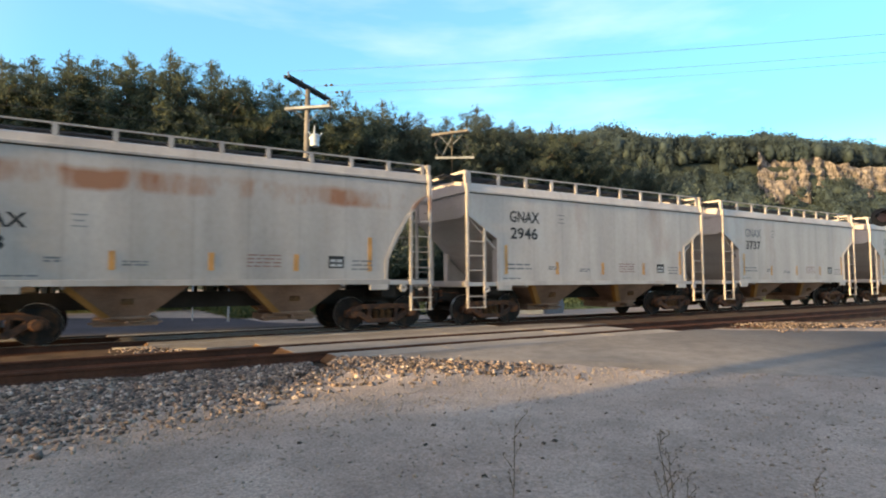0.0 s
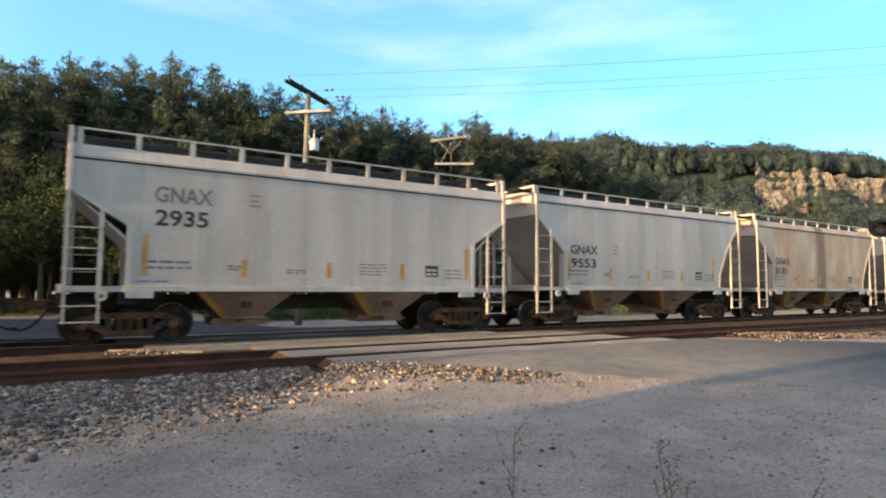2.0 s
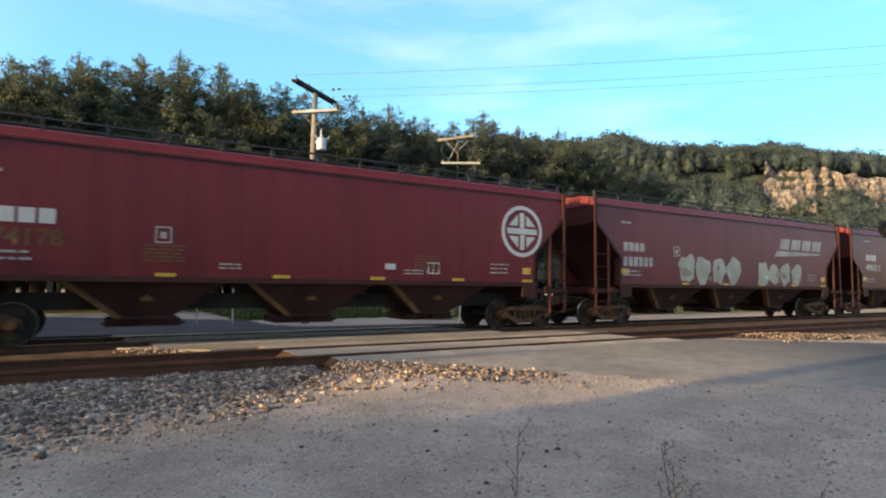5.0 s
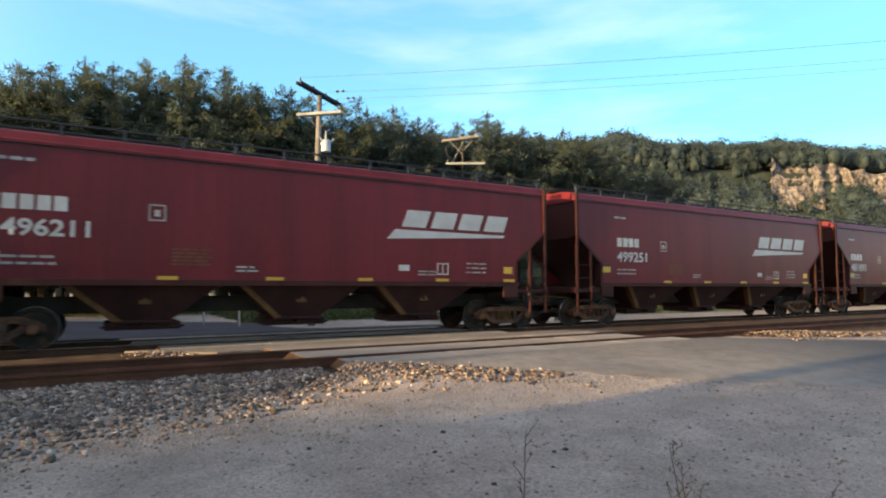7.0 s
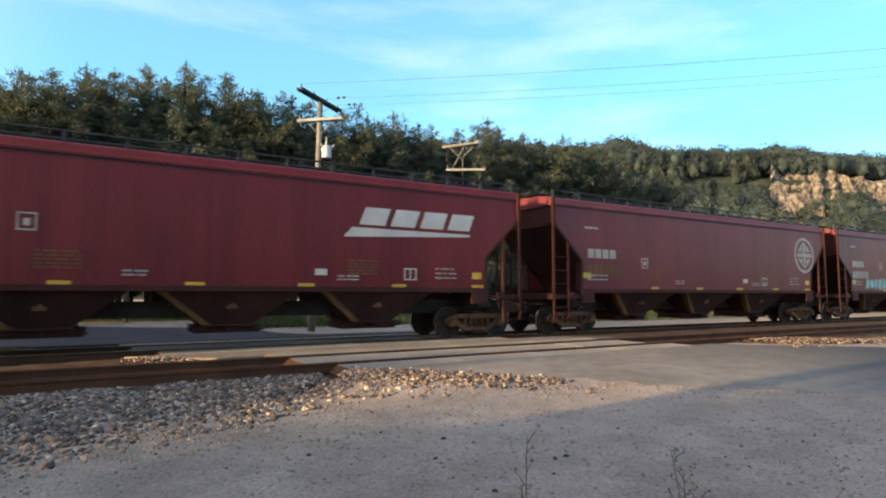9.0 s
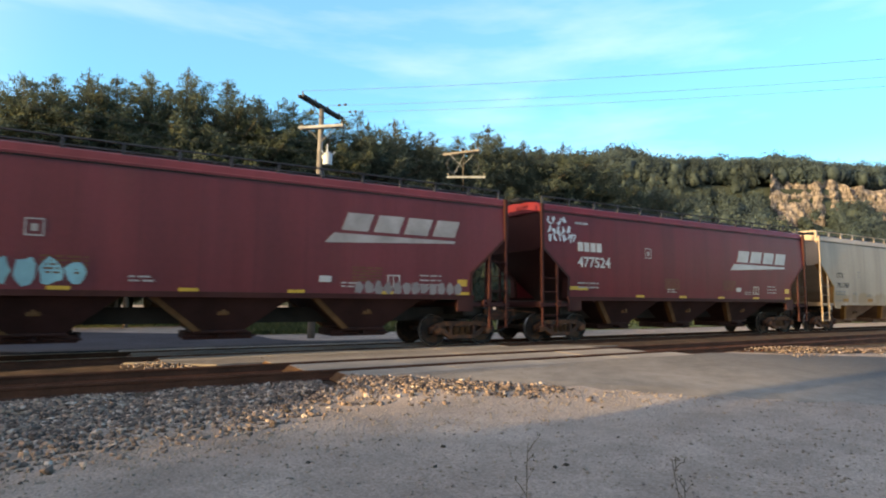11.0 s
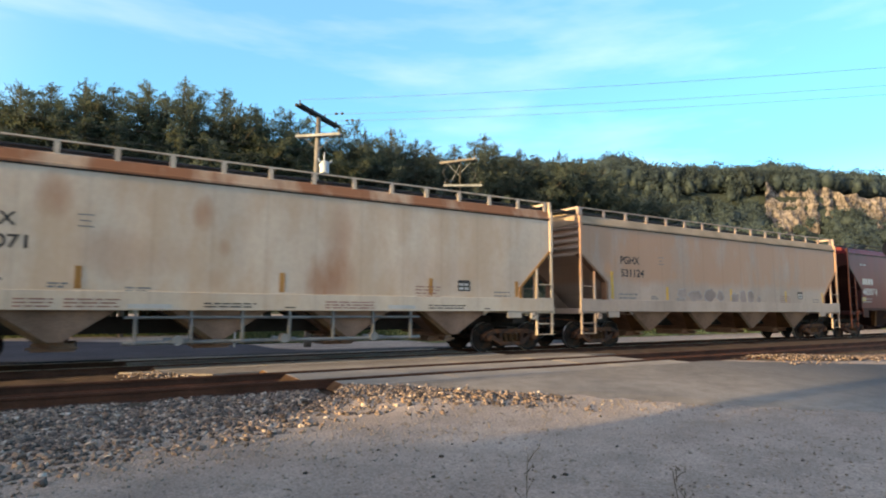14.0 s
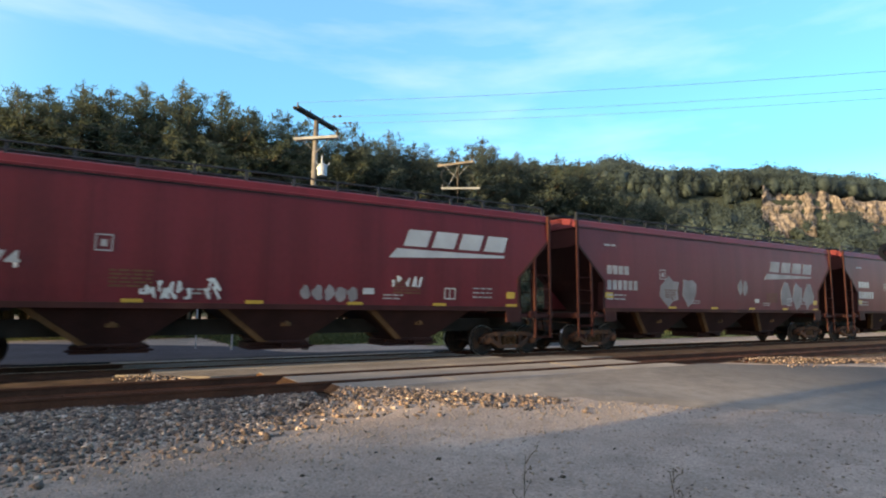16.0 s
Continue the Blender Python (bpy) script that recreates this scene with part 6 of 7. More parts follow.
def woods():
    """Crowns that cover the bluff: lumpy cores with a ragged coat of leaf blades, as one mass."""
    rng = np.random.default_rng(77)
    bm = bmesh.new()
    bmesh.ops.create_icosphere(bm, subdivisions=1, radius=1.0)
    cv0 = np.array([v.co for v in bm.verts])
    cf0 = np.array([[v.index for v in f.verts] for f in bm.faces])
    bm.free()
    cores, cfaces, cs, ss = [], [], [], []
    n = 0
    while n < 2100:
        u, v = rng.uniform(0.16, 0.86), rng.uniform(0.0, 1.06) if rng.random() < 0.72 else rng.uniform(0.64, 0.86)
        x, y, z = bluff_point(u, v)
        bearing = math.degrees(math.atan2(x, y + 15.75))
        if bearing > 80 or bearing < 14:
            continue
        cliff_zone = 60.2 < bearing < 72 and 0.55 < v < 0.765
        if cliff_zone and not (bearing > 64.9 and v < 0.725) and rng.random() > 0.06:
            continue
        H = rng.uniform(7.0, 13.0) if v > 0.5 else rng.uniform(9, 15)
        if v > 0.84:
            if v > 0.93 and rng.random() > 0.7:
                continue
            H = rng.uniform(9.5, 16.5) * (1.0 + 0.35 * noise.noise((x * 0.05, y * 0.05, 0.0)))
        if 60 < bearing < 72 and 0.3 < v < 0.765:
            H = rng.uniform(4.5, 7.5) if bearing < 65.5 else rng.uniform(9.0, 12.5)
        if v > 0.84 and 34 < bearing < 56:
            H *= 0.95
        R = max(2.2, H * (rng.uniform(0.30, 0.44) if v <= 0.84 else rng.uniform(0.42, 0.56)))
        c0 = np.array([x, y, z + H * (0.46 if v < 0.8 else 0.33)])
        lump = 1 + 0.26 * np.sin(cv0 @ rng.normal(size=3) * 3.1 + rng.uniform(0, 6)) + 0.20 * np.sin(cv0 @ rng.normal(size=3) * 5.3)
        squash = np.array([rng.uniform(0.85, 1.15), rng.uniform(0.85, 1.15), 0.52 * H / R])
        cores.append(c0 + cv0 * lump[:, None] * squash * R * 0.55)
        cfaces.append(cf0 + len(cv0) * n)
        for _ in range(1 if v < 0.8 else 2):
            q = rng.normal(size=(150, 3))
            q /= np.linalg.norm(q, axis=1)[:, None]
            q[:, 2] = np.where(q[:, 2] < -0.5, -q[:, 2], q[:, 2])
            near = np.argmax(q @ cv0.T, 1)
            cs.append(c0 + q * lump[near][:, None] * squash * R * rng.uniform(0.46, 0.75 if v < 0.84 else 0.66, (150, 1)))
            ss.append(rng.uniform(0.38, 0.78, 150))
        n += 1
    v, f = tufts(rng, np.concatenate(cs), np.concatenate(ss), 2, 0.36)
    k = np.concatenate(cores)
    tri = np.concatenate(cfaces)
    quad = np.concatenate([f[:, [0, 1, 2]], f[:, [0, 2, 3]]]) + len(k)
    return np.concatenate([k, v]), np.concatenate([tri, quad])


wv_, wf_ = woods()
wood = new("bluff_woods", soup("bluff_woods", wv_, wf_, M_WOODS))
tagged(wood, "dense green woods covering the bluff", "woods", kind="stuff")

# grass beyond the tracks
def grass_sheet(name, x0, x1, y0, y1, seed):
    xs, ys = np.linspace(x0, x1, 30), np.linspace(y0, y1, 14)
    v, f = sheet(xs, ys, lambda x, y: ground_z(x, y) + 0.03 + 0.04 * noise.noise((x * 0.6, y * 0.6, seed)))
    ob = new(name, soup(name, v, f, M_GRASS, True))
    tagged(ob, "dry green verge of short grass beyond the tracks", "grass", kind="structure")
    rng = np.random.default_rng(seed)
    k = 5200
    c = np.stack([rng.uniform(x0, x1, k), rng.uniform(y0, y1, k), np.zeros(k)], 1)
    c[:, 2] = [ground_z(a, b) + 0.03 for a, b, _ in c]
    tv, tf = tufts(rng, c, rng.uniform(0.15, 0.5, k), 5, 0.06)
    tv[:, 2] = np.maximum(tv[:, 2], np.repeat(c[:, 2], 20) - 0.05)
    gt = new("grass_tufts", soup("grass_tufts", tv, tf, M_LEAF))
    tagged(gt, "uneven tufts of grass on the verge", "grass", kind="stuff")


grass_sheet("verge_east", 14.0, 90.0, 9.0, 27.0, 3)
grass_sheet("verge_north", -40.0, 14.0, 22.0, 32.0, 4)
grass_sheet("verge_mid", 5.5, 14.0, 12.0, 22.0, 6)


# unseen tall pines far behind the lot, added to shade it in evening sun
SLANT = math.tan(radians(SUN_AZ))
for i, (x, y, H) in enumerate([(x, off - step * k + SLANT * x, H + 1.2 * math.sin(k * 2.3 + x)) for x, off, H, step in ((-84, -14.2, 26.0, 2.4), (-99, -15.4, 29.0, 2.9)) for k in range(9)]):
    t = plant(PINES[i % 5], "pine_tree", M_NEEDLE, "unseen tall pine tree added to shade the lot", "tree", "lot trees", x, y, H, 18.0)
    t.scale = (t.scale[0] * 0.92, t.scale[1] * 0.92, t.scale[2])
# unseen growth beside the lot, added to shade the foot of the ballast
for x, y, H in ((-40.0, -6.7, 8.6),):
    plant(PINES[4], "pine_tree", M_NEEDLE, "unseen young pine tree added to shade the ballast", "tree", "lot trees", x, y, H, 18.0)

# unseen trees to the left, added to shade the far road, cabinet and verge
for x, y, H in ((-20, 4.4, 10.0), (-24, 7.2, 12.5), (-21, 10.2, 11.5), (-30, 5.0, 12.0), (-33, 8.6, 12.0), (-31, 12.6, 12.0), (-25, 14.5, 10.5), (-36, 16.5, 13.0), (-15.5, 22.5, 9.5), (-15.0, 25.5, 10.0), (-19.0, 24.0, 12.0), (-18.0, 28.5, 11.5)):
    plant(BROADS[int(abs(x)) % 4], "leafy_tree", M_LEAF, "unseen leafy tree added to shade the far road side", "tree", "far road trees", x, y, H, 12.0)

# unseen bushes, added so that their shade bounds a sunlit strip of gravel
for i, (x, y, H) in enumerate(((-12.3, -8.95, 2.4), (-13.1, -8.75, 2.6), (-11.4, -8.1, 2.3), (-12.0, -8.35, 2.45), (-13.0, -7.75, 2.8), (-12.4, -7.2, 3.0), (-13.5, -6.9, 3.1), (-14.5, -8.0, 2.8), (-13.2, -8.3, 2.6), (-15.0, -7.1, 3.4),
                               (-12.6, -11.0, 3.6), (-13.6, -11.4, 4.2), (-14.8, -11.4, 4.0), (-13.0, -12.9, 4.4), (-14.6, -13.4, 4.6), (-15.8, -12.2, 4.6), (-16.0, -11.3, 4.3), (-12.8, -14.6, 4.4), (-17.2, -11.8, 4.6))):
    plant(BROADS[i % 4], "shade_bush", M_LEAF, "unseen leafy bush added to shade the lot", "bush", "lot bushes", x, y, H, 12.0)
# two unseen trees, added for more shade on the lot
for x, y, H, slim in ((-12.0, -10.6, 20.0, 0.62), (-11.0, -16.5, 12.5, 1.0)):
    t = plant(BROADS[1], "leafy_tree", M_LEAF, "unseen leafy tree added to shade the lot", "tree", "lot trees", x, y, H, 12.0)
    t.scale = (t.scale[0] * slim, t.scale[1] * slim, t.scale[2])


# ---- loose stone ----


def stone_cloud(name, places, sizes, material, label, seed):
    """Angular stones, one mesh of kind stuff."""
    bm = bmesh.new()
    bmesh.ops.create_cube(bm, size=1.5)
    bmesh.ops.triangulate(bm, faces=bm.faces)
    bv0 = np.array([v.co for v in bm.verts])
    bf0 = np.array([[v.index for v in f.verts] for f in bm.faces])
    bm.free()
    rng = np.random.default_rng(seed)
    n, k = len(places), len(bv0)
    # each stone: its own squash, turn and corner jitter
    q = rng.normal(size=(n, 4))
    q /= np.linalg.norm(q, axis=1)[:, None]
    w, x, y, z = q.T
    R = np.stack([1 - 2 * (y * y + z * z), 2 * (x * y - w * z), 2 * (x * z + w * y), 2 * (x * y + w * z), 1 - 2 * (x * x + z * z), 2 * (y * z - w * x), 2 * (x * z - w * y), 2 * (y * z + w * x), 1 - 2 * (x * x + y * y)], 1).reshape(n, 3, 3)
    sq = rng.uniform(0.35, 1.5, size=(n, 1, 3))
    pts = bv0[None] * sq * (1 + rng.uniform(-0.42, 0.22, size=(n, k, 1)))
    pts = np.einsum("nij,nkj->nki", R, pts) * np.asarray(sizes)[:, None, None]
    pts[:, :, 2] *= 0.7
    pts += np.asarray(places)[:, None, :]
    f = (bf0[None] + (np.arange(n) * k)[:, None, None]).reshape(-1, 3)
    ob = new(name, soup(name, pts.reshape(-1, 3), f, material))
    return tagged(ob, label, "stones", kind="stuff")


def stone_mat(name, cols):
    m, n, l, b = nodes_of(name)
    geo = n.new("ShaderNodeNewGeometry")
    c = ramp(n, l, geo.outputs["Random Per Island"], list(zip((0.0, 0.35, 0.65, 0.85, 1.0), cols))).outputs["Color"]
    fine = tex(n, l, 60, detail=3)
    c = mixc(n, l, 1.0, c, ramp(n, l, fine.outputs["Fac"], [(0.3, g(0.75)), (0.65, g(1.1))]).outputs["Color"], "MULTIPLY")
    l.new(c, b.inputs["Base Color"])
    b.inputs["Roughness"].default_value = 0.9
    bump(n, l, b, fine.outputs["Fac"], 0.4, 0.01)
    return m


M_MIXSTONE = stone_mat("mixed_crushed_stone", ((0.018, 0.015, 0.014), (0.080, 0.061, 0.055), (0.175, 0.136, 0.120), (0.215, 0.145, 0.108), (0.37, 0.33, 0.30)))
M_PALESTONE = stone_mat("tan_gravel_pebbles", ((0.108, 0.0887, 0.0774), (0.176, 0.146, 0.126), (0.216, 0.181, 0.155), (0.202, 0.164, 0.131), (0.277, 0.244, 0.211)))
rs = np.random.default_rng(11)


def scatter(n, x0, x1, y0, y1, keep, z_of, smin, smax):
    pl, sz = [], []
    while len(pl) < n:
        x, y = rs.uniform(x0, x1), rs.uniform(y0, y1)
        if rs.random() > keep(x, y):
            continue
        s = smin + (smax - smin) * rs.random() ** 1.6
        pl.append((x, y, z_of(x, y) + s * 0.22))
        sz.append(s)
    return pl, sz


def shoulder_keep(x, y):
    edge = -7.45 + 0.36 * min(x, 3.0) + 0.3 * noise.noise((x * 0.8, 0.0, 6.0))
    front = -5.32 if x < 3.4 else -6.1 - 0.25 * (x - 3.9)
    if y > front or y < edge - 2.0:
        return 0.0
    k = 1.0 if y > edge else max(0.0, 1 - (edge - y) / 2.0) ** 1.2 * 0.42
    return k * (1.0 if x < 5.0 else max(0.0, 1 - (x - 5.0) / 3.0))


def top_z(x, y):
    return max(bed_z(x, y), ground_z(x, y))


pl, sz = scatter(21000, -4.5, 8.0, -9.6, -5.3, shoulder_keep, top_z, 0.018, 0.047)
stone_cloud("ballast_stones", pl, sz, M_MIXSTONE, "angular pale ballast stones on the track shoulder", 1)
pl, sz = scatter(13000, -4.0, 12.0, -13.6, -8.0, lambda x, y: 0.3 + 0.7 * max(0.0, 1 - abs(y + 8.8) / 1.4), ground_z, 0.005, 0.019)
stone_cloud("lot_pebbles", pl, sz, M_PALESTONE, "scattered pebbles over the gravel lot", 2)
pl, sz = scatter(1200, 3.8, 6.8, -9.4, -5.9, lambda x, y: (1 - outside_road(x, y) / 0.95) * max(0.0, min(1.0, (6.8 - x) / 1.6)) if 0 < outside_road(x, y) < 0.95 else 0.0, ground_z, 0.018, 0.046)
stone_cloud("ballast_stones", pl, sz, M_MIXSTONE, "angular pale stones spilled along the road edge", 5)
pl, sz = scatter(420, 0.2, 4.0, -3.3, -1.3, lambda x, y: min(1.0, (x - 0.2) / 0.8) if x < 1.0 - (y + 1.9) * 0.9 else 0.0, bed_z, 0.016, 0.036)
stone_cloud("ballast_stones", pl, sz, M_MIXSTONE, "pale ballast stones between the tracks", 3)


pl, sz = scatter(110, -1.0, 14.0, -13.9, -8.4, lambda x, y: 1.0, ground_z, 0.008, 0.028)
stone_cloud("dark_pebbles", pl, sz, plain("dark_clods", (0.0432, 0.0391, 0.0342), 0.95, 0, 0.4, 12, 0.3), "small dark clods strewn over the gravel lot", 8)


def berm_z(x, y):
    return ground_z(x, y) + 0.17 * math.exp(-((y + 6.9 + 0.02 * (x - 20)) / 0.7) ** 2)


pl, sz = scatter(4200, 15.2, 34.0, -8.3, -5.4, lambda x, y: math.exp(-((y + 6.9) / 0.8) ** 2), berm_z, 0.014, 0.038)
stone_cloud("ballast_stones", pl, sz, M_MIXSTONE, "pale ballast stones heaped beside the track", 4)


# ---- poles, wires, signs, cabinets ----
M_POLEWOOD = plain("weathered_pole_wood", (0.15, 0.15, 0.145), 0.9, 0, 0.35, 4, 0.5)
M_ARMWOOD = plain("pale_crossarm_wood", (0.206, 0.24, 0.263), 0.9, 0, 0.3, 5, 0.4)
M_ARMDARK = plain("dark_creosoted_crossarm", (0.0323, 0.0344, 0.0376), 0.9, 0, 0.3, 5, 0.4)
M_PORCELAIN = plain("brown_porcelain", (0.05, 0.045, 0.042), 0.3, 0, 0.2, 10, 0.0)
M_TANK = plain("pale_grey_tank_paint", (0.258, 0.328, 0.385), 0.5, 0, 0.2, 6, 0.1)
M_WIRE = plain("dark_line_wire", (0.0323, 0.04, 0.047), 0.6, 0.3, 0.1, 10, 0.0)
M_SIGNRED = plain("red_sign_sheeting", (0.271, 0.016, 0.0235), 0.4, 0, 0.12, 6, 0.0)
M_SIGNWHITE = plain("white_sign_sheeting", (0.387, 0.488, 0.564), 0.4, 0, 0.08, 6, 0.0)
M_SIGNBLACK = plain("black_sign_paint", (0.013, 0.016, 0.019), 0.9, 0, 0.1, 6, 0.0)
M_SILVER = plain("brushed_aluminium_sheet", (0.155, 0.208, 0.263), 0.5, 0.3, 0.15, 5, 0.1)
M_LENS = plain("dark_red_lens", (0.029, 0.0032, 0.00564), 0.5, 0, 0.1, 6, 0.0)
M_STALK = plain("dry_weed_stalk", (0.0936, 0.0766, 0.0558), 0.9, 0, 0.3, 10, 0.2)


def arm(parent, centre, half, material, width=0.1, depth=0.12, pins=4, double=False):
    """A crossarm with its insulators."""
    c, hv3 = Vector(centre), Vector((*half, 0))
    side = Vector((-hv3.y, hv3.x, 0)).normalized()
    ends = []
    for k in ((-1, 1) if double else (0,)):
        bm = bmesh.new()
        beam(bm, c - hv3 + side * 0.10 * k, c + hv3 + side * 0.10 * k, width, depth)
        part("crossarm", bm, material, parent)
    for i in range(pins):
        u = -0.92 + 1.84 * i / (pins - 1)
        p = c + hv3 * u
        bm = bmesh.new()
        bar(bm, p + Vector((0, 0, 0.04)), p + Vector((0, 0, 0.2)), 0.012, 5)
        bar(bm, p + Vector((0, 0, 0.14)), p + Vector((0, 0, 0.20)), 0.035, 8, 0.04)
        bar(bm, p + Vector((0, 0, 0.20)), p + Vector((0, 0, 0.25)), 0.03, 8, 0.02)
        part("insulator", bm, M_PORCELAIN, parent)
        ends.append(p + Vector((0, 0, 0.26)))
    return ends


P1, P2 = Vector((7.93, 9.0, 0)), Vector((17.5, 12.0, 0))
pole = thing("utility_pole", "weathered wooden utility pole with crossarms and a transformer", "utility pole", "utility poles", at=pose(0, 0, 0))
bm = bmesh.new()
branchy(bm, [(P1.x - 0.22, P1.y, -0.6), (P1.x - 0.08, P1.y, 5.0), (P1.x, P1.y, 10.22)], 0.17, 0.11, 12)
part("pole", mesh_of("pole", bm, True), M_POLEWOOD, pole)
top_ends = arm(pole, (P1.x, P1.y, 10.12), (1.27, 1.02), M_ARMDARK, double=True)
arm(pole, (P1.x - 0.02, P1.y - 0.12, 9.17), (0.80, -0.72), M_ARMWOOD, pins=2, double=True)
bm = bmesh.new()
tr_c = Vector((P1.x + 0.22, P1.y - 0.34, 0))
bar(bm, tr_c + Vector((0, 0, 7.4)), tr_c + Vector((0, 0, 7.9)), 0.21, 16)
bar(bm, tr_c + Vector((0, 0, 7.9)), tr_c + Vector((0, 0, 7.96)), 0.225, 16, 0.15)
part("transformer", bm, M_TANK, pole, "pale grey transformer can")
bm = bmesh.new()
bar(bm, tr_c + Vector((-0.02, 0, 7.94)), tr_c + Vector((-0.02, 0, 8.36)), 0.05, 8, 0.028)
part("bushing", bm, M_TANK, pole, "pale porcelain bushing")
for sx in (-1, 1):
    bm = bmesh.new()
    bar(bm, tr_c + Vector((0.17 * sx, -0.05, 7.84)), tr_c + Vector((0.32 * sx, -0.09, 8.02)), 0.045, 8, 0.03)
    part("bushing", bm, M_TANK, pole)
for sx in (-1, 1):
    bm = bmesh.new()
    beam(bm, (P1.x - 0.02 + 0.5 * sx, P1.y - 0.12 - 0.45 * sx, 9.12), (P1.x - 0.02, P1.y - 0.1, 8.5), 0.05, 0.02)
    part("brace", bm, M_POLEWOOD, pole)
    bm = bmesh.new()
    beam(bm, (P1.x + 0.7 * sx, P1.y + 0.56 * sx, 10.06), (P1.x, P1.y, 9.55), 0.04, 0.02)
    part("brace", bm, M_POLEWOOD, pole)
bm = bmesh.new()
tube(bm, [(P1.x + 0.25, P1.y - 0.35, 8.3), (P1.x + 0.32, P1.y - 0.3, 8.75), (P1.x + 0.15, P1.y - 0.2, 9.1)], 0.012, 0.012, 5)
part("cable", bm, M_WIRE, pole)
bm = bmesh.new()
beam(bm, (P1.x, P1.y, 7.8), tr_c + Vector((0, 0, 7.8)), 0.06, 0.1)
part("bracket", bm, M_GALV, pole)

pole2 = thing("utility_pole", "weathered utility pole with braced crossarms and looping cables", "utility pole", "utility poles", at=pose(0, 0, 0))
bm = bmesh.new()
branchy(bm, [(P2.x, P2.y, -0.6), (P2.x + 0.05, P2.y, 5.0), (P2.x + 0.02, P2.y, 10.3)], 0.16, 0.10, 12)
part("pole", mesh_of("pole", bm, True), M_POLEWOOD, pole2)
ends2 = arm(pole2, (P2.x - 0.10, P2.y, 10.0), (0.62, -1.0), M_POLEWOOD, double=True, pins=3)
arm(pole2, (P2.x + 0.15, P2.y - 0.12, 8.55), (0.95, -0.62), M_ARMWOOD, pins=2)
for a, b in (((-0.65, 0.42, 9.92), (0.04, 0, 9.1)), ((0.05, -0.10, 9.92), (-0.5, 0.3, 8.6)), ((0.5, -0.45, 9.92), (0.04, 0, 9.3))):
    bm = bmesh.new()
    beam(bm, P2 + Vector(a), P2 + Vector(b), 0.05, 0.03)
    part("brace", bm, M_ARMWOOD, pole2)
for sx in (-1, 1):
    bm = bmesh.new()
    pts = [P2 + Vector((0.25 * sx + sx * 0.75 * math.sin(k / 8 * math.pi), -0.2 * sx, 9.95 - 1.4 * k / 8)) for k in range(9)]
    branchy(bm, pts, 0.026, 0.026, 5)
    part("cable_loop", bm, M_WIRE, pole2)


def wire(a, b, sag, r=0.0065):
    bm = bmesh.new()
    a, b = Vector(a), Vector(b)
    n = 24
    pts = [a.lerp(b, i / n) + Vector((0, 0, -4 * sag * (i / n) * (1 - i / n))) for i in range(n + 1)]
    branchy(bm, pts, r, r, 5)
    ob = part("overhead_wire", bm, M_WIRE)
    return tagged(ob, "thin dark overhead line strung between poles", "wire", "overhead wires")


# three lines from the near pole pass high over the road; each runs on past a point above it
for e, over in zip((top_ends[0], top_ends[2], top_ends[3]), ((22.03, -7.75, 9.75), (21.97, -7.75, 9.12), (21.93, -7.75, 8.8))):
    o = Vector(over)
    wire(e, e + (o - e) * 1.6, 0.35)
    if e is top_ends[0]:
        continue
    way = (o - e).normalized()
    ins = thing("line_insulator", "dark strain insulator on an overhead line", "insulator", "line insulators")
    for k in (0, 1):
        bm = bmesh.new()
        p = e + way * (0.55 + 0.30 * k) - Vector((0, 0, 0.012))
        bar(bm, p, p + way * 0.16, 0.035, 8)
        bar(bm, p + way * 0.05, p + way * 0.11, 0.062, 8)
        part("shell", bm, M_PORCELAIN, ins)
for k, (dz, y) in enumerate(((8.5, 9.1), (8.0, 9.0), (7.2, 9.0))):
    wire((P1.x - 0.1, y, dz), (-26.0, 13.5, dz + 1.6 - 0.3 * k), 0.5)
wire((P1.x + 0.7, P1.y - 0.6, 9.6), (P2.x - 0.2, P2.y, 10.0), 0.25)


# stop sign
stop = thing("stop_sign", "red octagonal stop sign on a pale post", "road sign", at=pose(3.55, 11.1, ground_z(3.55, 11.1), 0, 0, -18))
bm = bmesh.new()
box(bm, -0.03, 0.03, 0.01, 0.05, -0.3, 2.75)
part("post", bm, M_GALV, stop)
bm = bmesh.new()
prism(bm, [(0.40 * math.cos(math.pi / 8 + i * math.pi / 4), 2.95 + 0.40 * math.sin(math.pi / 8 + i * math.pi / 4)) for i in range(8)], -0.004, 0.004)
part("border", bm, M_SIGNWHITE, stop, "white sign edge")
bm = bmesh.new()
prism(bm, [(0.375 * math.cos(math.pi / 8 + i * math.pi / 4), 2.95 + 0.375 * math.sin(math.pi / 8 + i * math.pi / 4)) for i in range(8)], -0.012, -0.005)
part("face", bm, M_SIGNRED, stop, "red sign face")


def flat_text(s, size, x, z, y):
    cu = bpy.data.curves.new("lettering", "FONT")
    cu.body, cu.size, cu.align_x, cu.resolution_u = s, size, "CENTER", 3
    cu.offset = 0.015 * size
    ob = bpy.data.objects.new("lettering", cu)
    scene.collection.objects.link(ob)
    dg = bpy.context.evaluated_depsgraph_get()
    dg.update()
    me = bpy.data.meshes.new_from_object(ob.evaluated_get(dg))
    bpy.data.objects.remove(ob)
    bpy.data.curves.remove(cu)
    me.materials.clear()
    for v in me.vertices:
        v.co = (x + v.co.x, y, z + v.co.y)
    return me


part("lettering", flat_text("STOP", 0.30, 0, 2.85, -0.015), M_SIGNWHITE, stop, "white letters")

# route markers on one post
route = thing("route_sign", "white route markers with arrow plates on one post", "road sign", at=pose(4.75, 9.6, ground_z(4.75, 9.6), 0, 0, -24))
bm = bmesh.new()
box(bm, -0.04, 0.04, 0.02, 0.08, -0.3, 3.5)
part("post", bm, M_GALV, route)
